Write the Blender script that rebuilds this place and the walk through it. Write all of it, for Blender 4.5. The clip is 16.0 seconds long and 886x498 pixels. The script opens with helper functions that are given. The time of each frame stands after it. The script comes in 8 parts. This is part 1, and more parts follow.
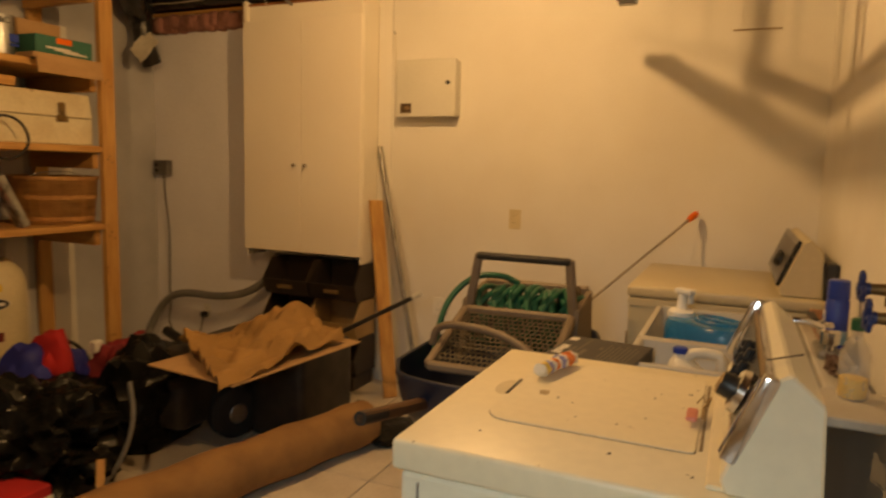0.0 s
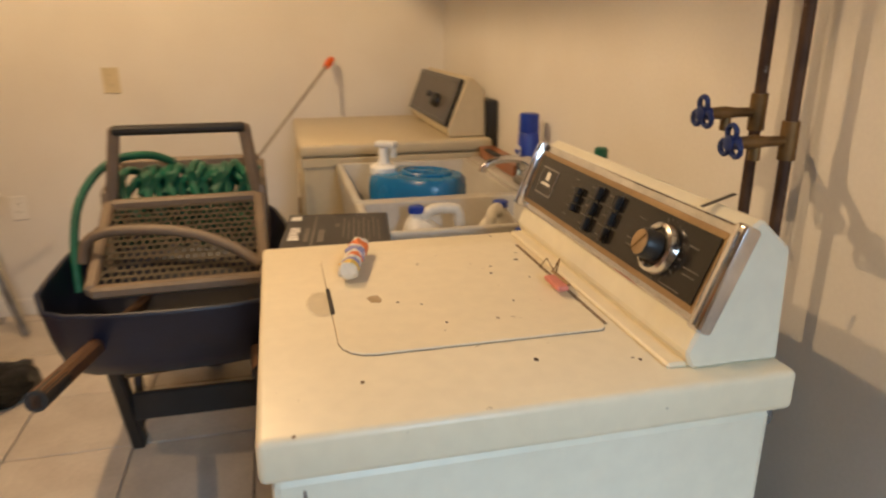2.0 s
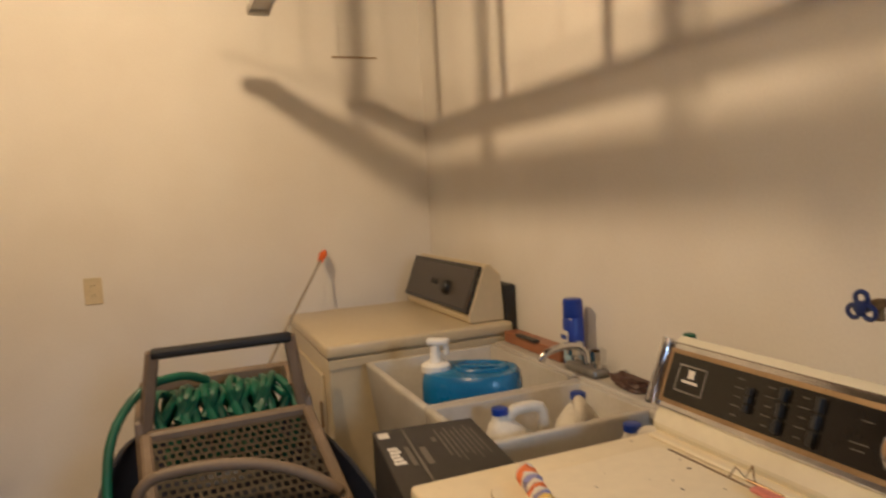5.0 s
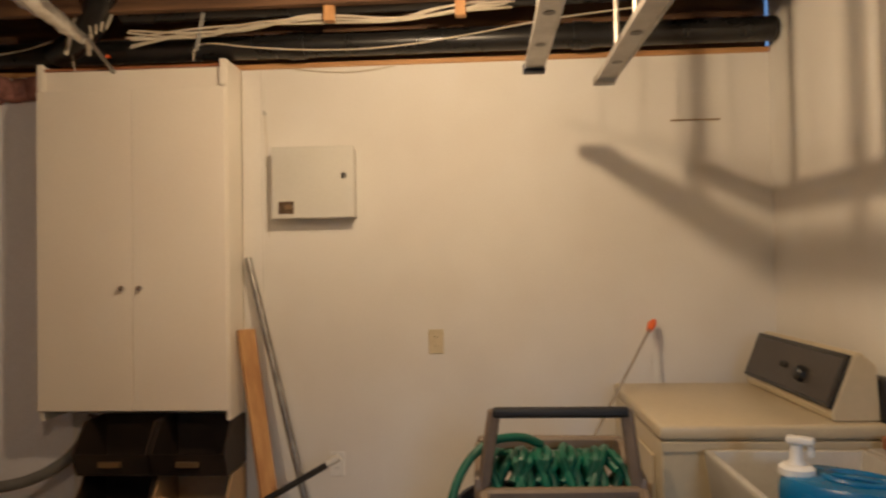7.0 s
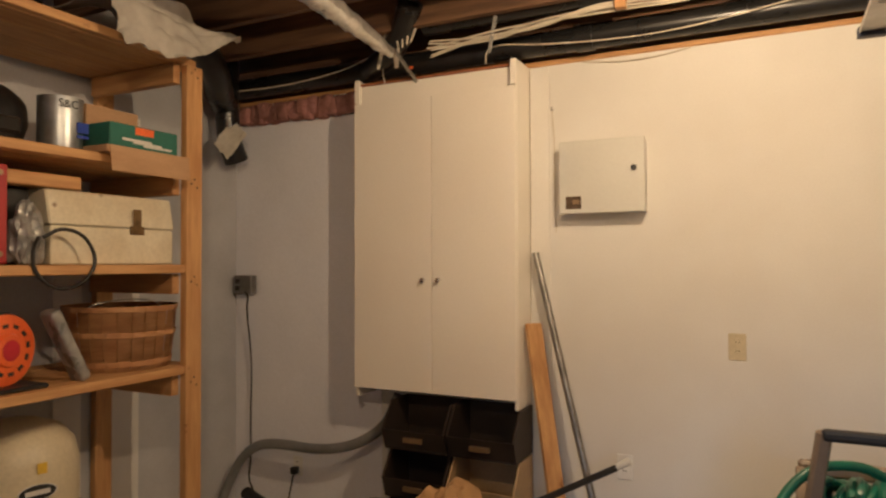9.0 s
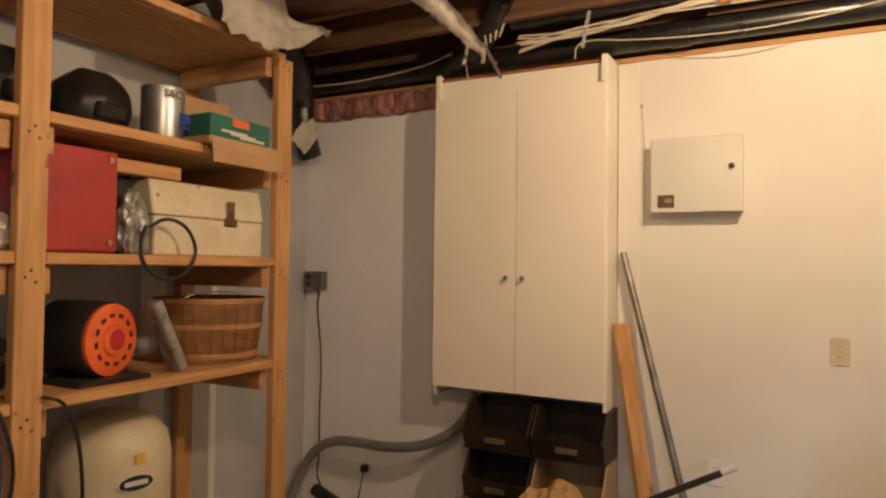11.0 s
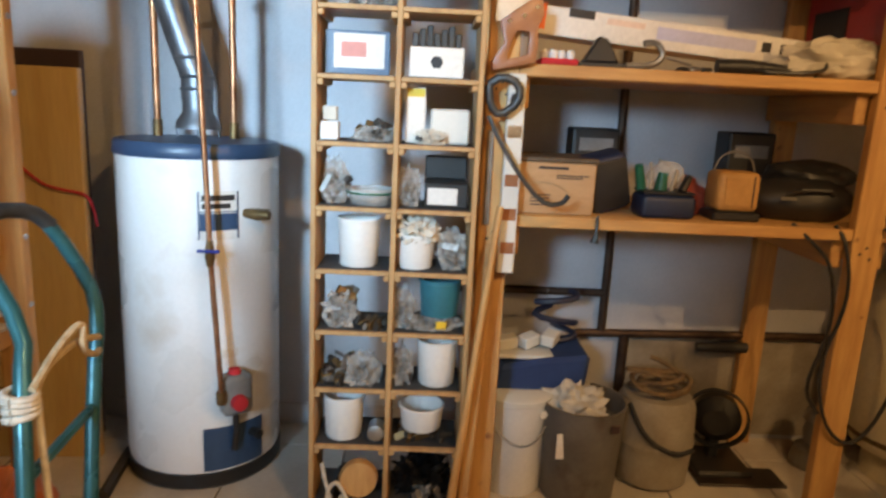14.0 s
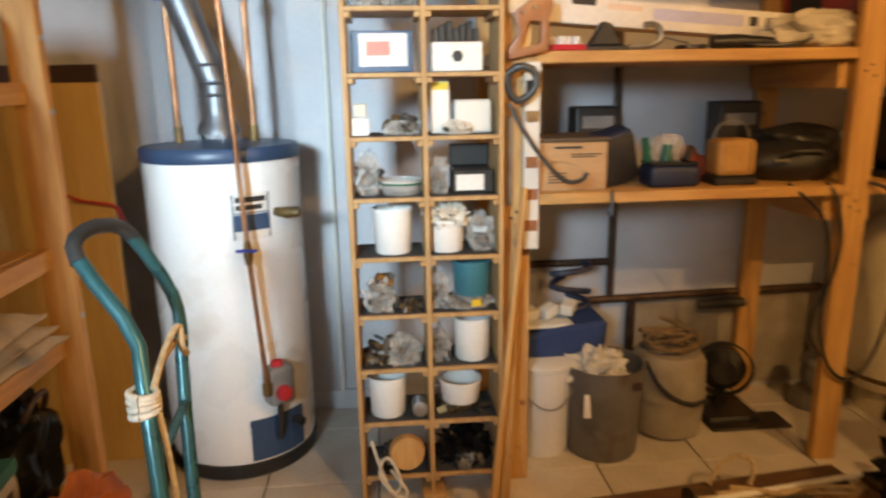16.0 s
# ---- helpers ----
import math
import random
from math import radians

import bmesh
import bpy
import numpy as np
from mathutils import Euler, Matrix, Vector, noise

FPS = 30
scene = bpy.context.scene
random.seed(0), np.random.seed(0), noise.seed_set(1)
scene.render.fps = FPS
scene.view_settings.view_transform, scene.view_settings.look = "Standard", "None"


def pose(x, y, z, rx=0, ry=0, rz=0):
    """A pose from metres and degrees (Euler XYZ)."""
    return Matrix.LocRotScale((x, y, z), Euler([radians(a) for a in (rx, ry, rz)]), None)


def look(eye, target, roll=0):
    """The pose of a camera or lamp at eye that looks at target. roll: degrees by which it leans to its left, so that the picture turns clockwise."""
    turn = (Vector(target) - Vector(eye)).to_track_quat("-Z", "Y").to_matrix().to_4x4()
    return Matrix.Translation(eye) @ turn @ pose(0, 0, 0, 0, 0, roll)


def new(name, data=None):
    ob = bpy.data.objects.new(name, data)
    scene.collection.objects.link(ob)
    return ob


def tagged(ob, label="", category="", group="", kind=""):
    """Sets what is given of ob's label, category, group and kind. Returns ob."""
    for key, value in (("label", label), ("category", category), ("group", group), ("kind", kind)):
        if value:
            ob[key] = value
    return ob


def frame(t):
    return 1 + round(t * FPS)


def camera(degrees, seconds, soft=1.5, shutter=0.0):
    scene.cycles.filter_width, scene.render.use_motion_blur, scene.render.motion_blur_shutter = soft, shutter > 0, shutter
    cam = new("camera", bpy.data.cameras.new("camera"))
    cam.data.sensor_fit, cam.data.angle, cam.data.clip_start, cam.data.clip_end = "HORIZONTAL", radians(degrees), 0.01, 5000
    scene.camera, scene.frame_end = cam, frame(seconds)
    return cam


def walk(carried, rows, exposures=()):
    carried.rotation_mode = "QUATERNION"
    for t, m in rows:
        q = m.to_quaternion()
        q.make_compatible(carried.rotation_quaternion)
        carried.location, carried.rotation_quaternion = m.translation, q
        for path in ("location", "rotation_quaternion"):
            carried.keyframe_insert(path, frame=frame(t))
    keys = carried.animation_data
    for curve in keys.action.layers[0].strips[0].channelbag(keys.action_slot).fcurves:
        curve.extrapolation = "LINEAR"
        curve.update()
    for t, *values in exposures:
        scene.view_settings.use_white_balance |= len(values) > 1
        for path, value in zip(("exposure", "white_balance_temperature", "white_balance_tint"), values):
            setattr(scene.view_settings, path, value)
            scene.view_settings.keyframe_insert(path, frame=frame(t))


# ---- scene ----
cam = camera(66.6, 16.0, 2.3, 0.5)
PATH = [
    (0, (-0.364, -3.752, 1.377), (-1.157, -1.931, 1.14), 1.5),
    (0.5, (-0.392, -3.744, 1.395), (-0.959, -1.837, 1.189), 2.7),
    (0.8, (-0.371, -3.732, 1.387), (-0.749, -1.791, 1.083), 1.4),
    (1, (-0.441, -3.668, 1.366), (-0.689, -1.713, 1.024), 2.3),
    (1.5, (-0.57, -3.507, 1.322), (-0.557, -1.593, 0.742), 1.8),
    (2, (-0.829, -3.397, 1.326), (-0.381, -1.551, 0.7), 0.0),
    (2.2, (-0.886, -3.343, 1.333), (-0.272, -1.559, 0.669), 0.5),
    (2.5, (-0.983, -3.249, 1.309), (-0.159, -1.577, 0.583), 1.2),
    (2.8, (-1.033, -3.23, 1.342), (-0.087, -1.595, 0.685), 1.4),
    (3, (-1.061, -3.206, 1.333), (-0.02, -1.623, 0.694), 1.2),
    (3.2, (-1.108, -3.216, 1.35), (-0.047, -1.637, 0.734), 0.6),
    (5.3, (-1.236, -3.198, 1.43), (-0.586, -1.311, 1.307), -3.3),
    (5.5, (-1.245, -3.194, 1.436), (-0.664, -1.283, 1.324), -3.1),
    (6, (-1.272, -3.171, 1.439), (-0.94, -1.2, 1.347), -1.1),
    (6.5, (-1.295, -3.148, 1.45), (-1.192, -1.15, 1.43), -0.5),
    (7, (-1.32, -3.148, 1.454), (-1.439, -1.152, 1.5), -1.0),
    (7.5, (-1.345, -3.145, 1.466), (-1.665, -1.171, 1.509), -1.0),
    (8, (-1.358, -3.127, 1.469), (-1.84, -1.187, 1.513), -1.1),
    (8.5, (-1.377, -3.116, 1.461), (-2.061, -1.237, 1.478), -0.5),
    (9, (-1.4, -3.117, 1.454), (-2.283, -1.323, 1.496), -0.2),
    (9.2, (-1.441, -3.127, 1.433), (-2.331, -1.336, 1.475), -0.3),
    (11.3, (-1.697, -3.221, 1.425), (-2.658, -1.468, 1.472), 1.3),
    (11.5, (-1.697, -3.218, 1.446), (-2.841, -1.578, 1.432), 0.7),
    (12, (-1.708, -3.227, 1.404), (-3.202, -1.899, 1.328), 0.2),
    (12.5, (-1.712, -3.249, 1.371), (-3.432, -2.238, 1.235), 0.8),
    (13, (-1.723, -3.302, 1.331), (-3.604, -2.654, 1.127), 2.4),
    (13.5, (-1.724, -3.34, 1.32), (-3.682, -3.018, 1.071), 3.0),
    (14, (-1.711, -3.377, 1.322), (-3.667, -3.319, 0.906), 2.8),
    (14.5, (-1.705, -3.402, 1.305), (-3.623, -3.315, 0.746), 1.9),
    (15, (-1.677, -3.401, 1.294), (-3.597, -3.481, 0.738), 0.3),
    (15.5, (-1.674, -3.448, 1.327), (-3.61, -3.58, 0.84), 1.0),
    (16, (-1.6, -3.582, 1.348), (-3.538, -3.422, 0.883), -1.0),
]
walk(cam, [(t, look(eye, target, roll)) for t, eye, target, roll in PATH], exposures=[
    (0.0, -0.22, 8700, 12), (0.5, -0.18, 6800, 11), (1.5, 0.15, 6100, 10), (2.5, 0.42, 5700, 10), (3.2, 0.5, 5600, 10), (5.3, -0.06, 5400, 10), (7.0, -0.15, 5200, 10), (9.0, 0.12, 5150, 10),
    (11.5, 0.42, 5300, 10), (12.5, 0.62, 5500, 10), (13.2, 0.55, 6100, 10), (14.0, 0.3, 7400, 11), (14.5, 0.38, 7100, 11), (16.0, 0.45, 8900, 14)])

# ---- world and light ----
world = bpy.data.worlds.new("world")
scene.world = world
world.use_nodes = True
wn = world.node_tree.nodes
sky = wn.new("ShaderNodeTexSky")
sky.sky_type = "NISHITA"
sky.sun_disc = False
sky.sun_elevation, sky.sun_rotation = radians(40), radians(200)
world.node_tree.links.new(sky.outputs[0], wn["Background"].inputs[0])
wn["Background"].inputs[1].default_value = 0.1


def lamp(name, kind, m, power, color, size=0.1, size_y=None, parent=None):
    data = bpy.data.lights.new(name, kind)
    data.energy, data.color = power, color
    if kind == "AREA":
        data.shape, data.size, data.size_y = "RECTANGLE", size, size_y or size
    elif kind == "SUN":
        data.angle = size
    else:
        data.shadow_soft_size = size
    ob = new(name, data)
    ob.matrix_world = m
    return ob


# two bare bulbs: one over the laundry side, one over the storage side behind the walker
BULB = Vector((-1.5, -1.4, 2.41))
BULB2 = Vector((-1.85, -2.85, 2.41))
lamp("ceiling_bulb_light", "POINT", Matrix.Translation(BULB), 71, (1.0, 0.63, 0.29), 0.022)
lamp("ceiling_bulb_light", "POINT", Matrix.Translation(BULB2), 44, (1.0, 0.63, 0.29), 0.022)
# unseen windows assumed in the east wall and behind the walker; lamp spread narrowed
west_sky = lamp("assumed_daylight", "AREA", look((-0.03, -4.6, 1.95), (-4.33, -3.88, 1.28)), 15, (0.40, 0.68, 1.0), 0.5, 0.45)
west_sky.data.spread = radians(42)
east_sky = lamp("assumed_daylight", "AREA", look((-0.45, -5.66, 1.95), (-0.6, -3.1, 0.35)), 6, (0.62, 0.84, 1.0), 0.5, 0.5)
east_sky.data.spread = radians(55)
sun = lamp("sun", "SUN", pose(0, 0, 8, -50, 0, 20), 2.0, (1.0, 0.95, 0.88), radians(0.5))

# ---- materials ----


def mat(name, c1, c2=None, rough=0.6, metal=0.0, scale=6.0, fine=70.0, bump=0.15, stretch=(1, 1, 1), vary=0.0, spots=None, coat=0.0, lift=0.06, depth=0.004, spec=0.5):
    """A surface with broad stains between c1 and c2, fine grain and fine relief. stretch runs the grain along an axis."""
    m = bpy.data.materials.new(name)
    m.use_nodes = True
    n, l = m.node_tree.nodes, m.node_tree.links
    b = n["Principled BSDF"]
    tc, mp = n.new("ShaderNodeTexCoord"), n.new("ShaderNodeMapping")
    mp.inputs["Scale"].default_value = stretch
    l.new(tc.outputs["Object"], mp.inputs[0])
    a, f = n.new("ShaderNodeTexNoise"), n.new("ShaderNodeTexNoise")
    a.inputs["Scale"].default_value, a.inputs["Detail"].default_value = scale, 4
    f.inputs["Scale"].default_value, f.inputs["Detail"].default_value = fine, 3
    l.new(mp.outputs[0], a.inputs[0]), l.new(mp.outputs[0], f.inputs[0])
    ramp = n.new("ShaderNodeValToRGB")
    c2 = c2 or tuple(v * 0.86 for v in c1)
    ramp.color_ramp.elements[0].color, ramp.color_ramp.elements[1].color = (*c2, 1), (*c1, 1)
    ramp.color_ramp.elements[0].position, ramp.color_ramp.elements[1].position = 0.34, 0.62
    l.new(a.outputs[0], ramp.inputs[0])
    grain = n.new("ShaderNodeMapRange")
    grain.inputs["From Min"].default_value, grain.inputs["From Max"].default_value = 0.3, 0.7
    grain.inputs["To Min"].default_value, grain.inputs["To Max"].default_value = 1 - lift, 1 + lift
    l.new(f.outputs[0], grain.inputs[0])
    hsv = n.new("ShaderNodeHueSaturation")
    l.new(ramp.outputs[0], hsv.inputs["Color"])
    if vary:
        info, sp, mul = n.new("ShaderNodeObjectInfo"), n.new("ShaderNodeMapRange"), n.new("ShaderNodeMath")
        sp.inputs["To Min"].default_value, sp.inputs["To Max"].default_value = 1 - vary, 1 + vary
        mul.operation = "MULTIPLY"
        l.new(info.outputs["Random"], sp.inputs[0])
        l.new(sp.outputs[0], mul.inputs[0]), l.new(grain.outputs[0], mul.inputs[1])
        l.new(mul.outputs[0], hsv.inputs["Value"])
    else:
        l.new(grain.outputs[0], hsv.inputs["Value"])
    colour = hsv.outputs[0]
    if spots:
        s, r, mix = n.new("ShaderNodeTexNoise"), n.new("ShaderNodeValToRGB"), n.new("ShaderNodeMix")
        s.inputs["Scale"].default_value, s.inputs["Detail"].default_value = spots[0], 6
        r.color_ramp.elements[0].position, r.color_ramp.elements[1].position = spots[1], spots[1] + (spots[3] if len(spots) > 3 else 0.05)
        mix.data_type = "RGBA"
        l.new(tc.outputs["Object"], s.inputs[0]), l.new(s.outputs[0], r.inputs[0])
        l.new(r.outputs[0], mix.inputs["Factor"]), l.new(colour, mix.inputs["A"])
        mix.inputs["B"].default_value = (*spots[2], 1)
        colour = mix.outputs["Result"]
    l.new(colour, b.inputs["Base Color"])
    rr = n.new("ShaderNodeMapRange")
    rr.inputs["To Min"].default_value, rr.inputs["To Max"].default_value = max(rough - 0.08, 0.02), min(rough + 0.1, 1)
    l.new(a.outputs[0], rr.inputs[0]), l.new(rr.outputs[0], b.inputs["Roughness"])
    b.inputs["Metallic"].default_value = metal
    b.inputs["Specular IOR Level"].default_value = spec
    b.inputs["Coat Weight"].default_value = coat
    if bump:
        bp = n.new("ShaderNodeBump")
        bp.inputs["Strength"].default_value, bp.inputs["Distance"].default_value = bump, depth
        l.new(f.outputs[0], bp.inputs["Height"]), l.new(bp.outputs[0], b.inputs["Normal"])
    return m


def glow(name, color, power):
    m = bpy.data.materials.new(name)
    m.use_nodes = True
    b = m.node_tree.nodes["Principled BSDF"]
    b.inputs["Base Color"].default_value = (*color, 1)
    b.inputs["Emission Color"].default_value = (*color, 1)
    b.inputs["Emission Strength"].default_value = power
    return m


def clear(name, color=(1, 1, 1), rough=0.05, weight=1.0):
    m = bpy.data.materials.new(name)
    m.use_nodes = True
    b = m.node_tree.nodes["Principled BSDF"]
    b.inputs["Base Color"].default_value = (*color, 1)
    b.inputs["Transmission Weight"].default_value = weight
    b.inputs["Roughness"].default_value = rough
    b.inputs["IOR"].default_value = 1.3
    return m


WALL = mat("wall_paint", (0.75, 0.73, 0.69), (0.69, 0.66, 0.61), 0.75, scale=1.6, fine=120, bump=0.12, lift=0.02)
WALLG = mat("bare_plasterboard", (0.52, 0.52, 0.54), (0.42, 0.42, 0.44), 0.85, scale=2.2, fine=90, bump=0.1, lift=0.04)
TILE = mat("floor_tile", (0.62, 0.56, 0.48), (0.52, 0.46, 0.39), 0.35, scale=5, fine=60, bump=0.05, vary=0.08, lift=0.05)
GROUT = mat("grout", (0.30, 0.26, 0.22), (0.2, 0.17, 0.14), 0.9, scale=9)
PINE = mat("pine_lumber", (0.58, 0.33, 0.125), (0.44, 0.22, 0.075), 0.6, scale=5, fine=30, stretch=(6, 6, 0.7), bump=0.12, spots=(9, 0.66, (0.22, 0.09, 0.035)))
PINEY = mat("pine_plank", (0.58, 0.33, 0.125), (0.44, 0.22, 0.075), 0.6, scale=5, fine=30, stretch=(6, 0.7, 6), bump=0.12, spots=(7, 0.70, (0.25, 0.11, 0.04)))
PINEX = mat("pine_rail", (0.52, 0.29, 0.11), (0.40, 0.20, 0.07), 0.6, scale=5, fine=30, stretch=(0.7, 6, 6), bump=0.12, spots=(7, 0.70, (0.25, 0.11, 0.04)))
JOIST = mat("old_joist", (0.17, 0.09, 0.042), (0.085, 0.043, 0.022), 0.8, scale=4, fine=25, stretch=(0.6, 6, 6), bump=0.2)
SUBFLOOR = mat("subfloor_board", (0.13, 0.07, 0.034), (0.07, 0.038, 0.021), 0.85, scale=3, fine=30, bump=0.2)
MELAMINE = mat("white_melamine", (0.87, 0.82, 0.73), (0.84, 0.78, 0.69), 0.42, scale=1.5, fine=150, bump=0.04, lift=0.02)
ENAMEL = mat("almond_enamel", (0.78, 0.70, 0.52), (0.74, 0.66, 0.48), 0.40, scale=2, fine=40, bump=0.01, lift=0.03, spots=(58, 0.715, (0.16, 0.10, 0.05)))
ENAMELS = mat("almond_enamel_side", (0.78, 0.74, 0.60), (0.72, 0.68, 0.54), 0.32, scale=2, fine=40, bump=0.01, lift=0.03, spots=(11, 0.76, (0.30, 0.24, 0.16)))
DRYERM = mat("beige_enamel", (0.56, 0.48, 0.32), (0.52, 0.44, 0.29), 0.32, scale=2, fine=40, bump=0.01, lift=0.03)
BLACKP = mat("black_plastic", (0.022, 0.021, 0.021), (0.012, 0.012, 0.012), 0.42, scale=8, bump=0.05)
BLACKG = mat("black_glass_panel", (0.018, 0.016, 0.015), (0.012, 0.011, 0.010), 0.16, scale=4, bump=0.0)
DARKR = mat("dark_rubber", (0.03, 0.028, 0.027), (0.015, 0.014, 0.014), 0.75, scale=9, bump=0.25)
CHROME = mat("chrome", (0.75, 0.75, 0.76), (0.6, 0.6, 0.62), 0.14, 1.0, scale=12, bump=0.02)
STEEL = mat("galvanised_steel", (0.50, 0.52, 0.54), (0.36, 0.38, 0.40), 0.36, 0.9, scale=14, fine=40, bump=0.08)
FLUE = mat("dull_galvanised_flue", (0.20, 0.215, 0.235), (0.13, 0.14, 0.155), 0.42, 0.8, scale=12, fine=40, bump=0.08)
DULLST = mat("dull_steel", (0.33, 0.32, 0.30), (0.20, 0.19, 0.18), 0.45, 0.85, scale=10, fine=40, bump=0.1)
BRONZE = mat("bronze_trim", (0.42, 0.30, 0.17), (0.36, 0.25, 0.14), 0.35, 0.8, scale=9, bump=0.02)
BRASS = mat("aged_brass", (0.24, 0.155, 0.07), (0.12, 0.08, 0.04), 0.5, 0.9, scale=20, bump=0.1)
COPPER = mat("copper_pipe", (0.50, 0.25, 0.13), (0.30, 0.14, 0.07), 0.4, 0.95, scale=12, bump=0.06)
PIPEB = mat("brown_iron_pipe", (0.10, 0.06, 0.04), (0.05, 0.03, 0.022), 0.5, 0.6, scale=16, bump=0.1, spots=(22, 0.66, (0.45, 0.42, 0.38)))
ABS = mat("black_drain_pipe", (0.020, 0.019, 0.019), (0.012, 0.012, 0.012), 0.28, scale=5, bump=0.03)
FOIL = mat("crumpled_foil", (0.80, 0.78, 0.74), (0.58, 0.56, 0.52), 0.30, 0.75, scale=20, fine=26, bump=0.7, depth=0.01)
PINKI = mat("pink_insulation", (0.42, 0.20, 0.17), (0.20, 0.09, 0.07), 0.95, scale=9, fine=50, bump=0.8, depth=0.02)
WHITEP = mat("white_plastic", (0.80, 0.79, 0.76), (0.74, 0.73, 0.70), 0.38, scale=4, bump=0.03, lift=0.03)
SINKP = mat("grey_white_plastic", (0.52, 0.50, 0.45), (0.43, 0.40, 0.35), 0.45, scale=5, bump=0.05, lift=0.04)
MILKP = mat("translucent_jug_plastic", (0.68, 0.65, 0.58), (0.60, 0.57, 0.50), 0.35, scale=5, bump=0.03)
BLUEP = mat("blue_jug_plastic", (0.012, 0.15, 0.36), (0.010, 0.12, 0.30), 0.25, scale=6, bump=0.03)
NAVY = mat("navy_paint", (0.011, 0.017, 0.042), (0.008, 0.012, 0.03), 0.45, scale=7, bump=0.05, spots=(14, 0.72, (0.10, 0.07, 0.05)))
CAPB = mat("royal_blue_plastic", (0.015, 0.05, 0.38), (0.012, 0.04, 0.28), 0.32, scale=8, bump=0.03)
TAPB = mat("tap_blue_paint", (0.012, 0.035, 0.17), (0.010, 0.025, 0.12), 0.4, scale=12, bump=0.05)
TAUPE = mat("taupe_plastic", (0.20, 0.15, 0.105), (0.155, 0.115, 0.08), 0.5, scale=6, bump=0.05)
GREENH = mat("green_garden_hose", (0.010, 0.115, 0.065), (0.008, 0.08, 0.045), 0.4, scale=10, bump=0.08)
ORANGE = mat("orange_plastic", (0.85, 0.16, 0.02), (0.70, 0.11, 0.015), 0.4, scale=6, bump=0.04)
REDM = mat("red_painted_steel", (0.40, 0.03, 0.025), (0.30, 0.02, 0.018), 0.4, scale=5, bump=0.05, spots=(11, 0.74, (0.12, 0.05, 0.04)))
CARD = mat("brown_cardboard", (0.48, 0.30, 0.16), (0.40, 0.24, 0.12), 0.85, scale=5, fine=60, bump=0.08, stretch=(1, 1, 4))
CARDW = mat("white_cardboard", (0.76, 0.73, 0.68), (0.66, 0.62, 0.56), 0.7, scale=5, bump=0.05)
BASK = mat("basket_veneer", (0.50, 0.27, 0.11), (0.38, 0.18, 0.07), 0.7, scale=7, fine=40, stretch=(1, 1, 5), bump=0.2, vary=0.12)
CREAM = mat("cream_paint", (0.66, 0.58, 0.40), (0.58, 0.50, 0.33), 0.4, scale=4, bump=0.03, spots=(12, 0.76, (0.28, 0.18, 0.09)))
SLATE = mat("slate_blue_band", (0.03, 0.07, 0.14), (0.025, 0.055, 0.11), 0.4, scale=5, bump=0.03)
TEAL = mat("teal_steel_tube", (0.028, 0.14, 0.16), (0.020, 0.095, 0.11), 0.28, 0.4, scale=9, bump=0.05, spots=(20, 0.72, (0.10, 0.06, 0.04)))
ROPE = mat("hemp_rope", (0.55, 0.43, 0.27), (0.40, 0.29, 0.17), 0.9, scale=60, fine=160, bump=0.6)
ROPEW = mat("white_rope", (0.68, 0.62, 0.52), (0.52, 0.46, 0.38), 0.9, scale=60, fine=160, bump=0.6)
ROPED = mat("dirty_rope", (0.24, 0.16, 0.085), (0.13, 0.085, 0.045), 0.9, scale=30, fine=160, bump=0.6)
PACKB = mat("pale_blue_print", (0.13, 0.24, 0.52), (0.09, 0.17, 0.40), 0.5, scale=7, bump=0.04)
PACKL = mat("lighter_blue_print", (0.24, 0.34, 0.58), (0.19, 0.28, 0.50), 0.5, scale=7, bump=0.04)
DULLD = mat("worn_dark_grip", (0.055, 0.06, 0.062), (0.035, 0.038, 0.04), 0.35, 0.3, scale=14, bump=0.06)
CASEB = mat("brown_vinyl", (0.085, 0.042, 0.03), (0.06, 0.03, 0.021), 0.5, scale=6, bump=0.1)
SACKP = mat("kraft_paper", (0.50, 0.43, 0.34), (0.38, 0.32, 0.25), 0.8, scale=7, bump=0.3)
TARP = mat("tan_canvas", (0.36, 0.205, 0.08), (0.26, 0.145, 0.055), 0.9, scale=5, fine=180, bump=0.3)
RUG = mat("rolled_carpet_backing", (0.30, 0.16, 0.065), (0.23, 0.12, 0.05), 0.95, scale=8, fine=200, bump=0.5)
SOIL = mat("black_enamel_dusty", (0.020, 0.018, 0.016), (0.04, 0.033, 0.026), 0.5, scale=8, bump=0.2)
DOORY = mat("yellow_varnish", (0.56, 0.38, 0.15), (0.48, 0.31, 0.11), 0.4, scale=3, fine=25, stretch=(6, 6, 0.5), bump=0.05)
GREYP = mat("grey_plastic", (0.20, 0.20, 0.20), (0.15, 0.15, 0.15), 0.5, scale=6, bump=0.08)
GREYM = mat("pale_grey_enamel", (0.66, 0.65, 0.60), (0.62, 0.61, 0.56), 0.4, scale=3, bump=0.02, lift=0.02)
PLATE = mat("ivory_plate", (0.62, 0.54, 0.36), (0.56, 0.48, 0.31), 0.4, scale=6, bump=0.02)
BLUEC = mat("blue_fabric", (0.015, 0.045, 0.15), (0.010, 0.03, 0.10), 0.75, scale=7, fine=150, bump=0.3)
REDC = mat("red_fabric", (0.50, 0.02, 0.03), (0.35, 0.012, 0.02), 0.8, scale=7, fine=150, bump=0.3)
BLUEN = mat("royal_blue_nylon", (0.02, 0.03, 0.30), (0.015, 0.02, 0.20), 0.6, scale=7, fine=150, bump=0.3)
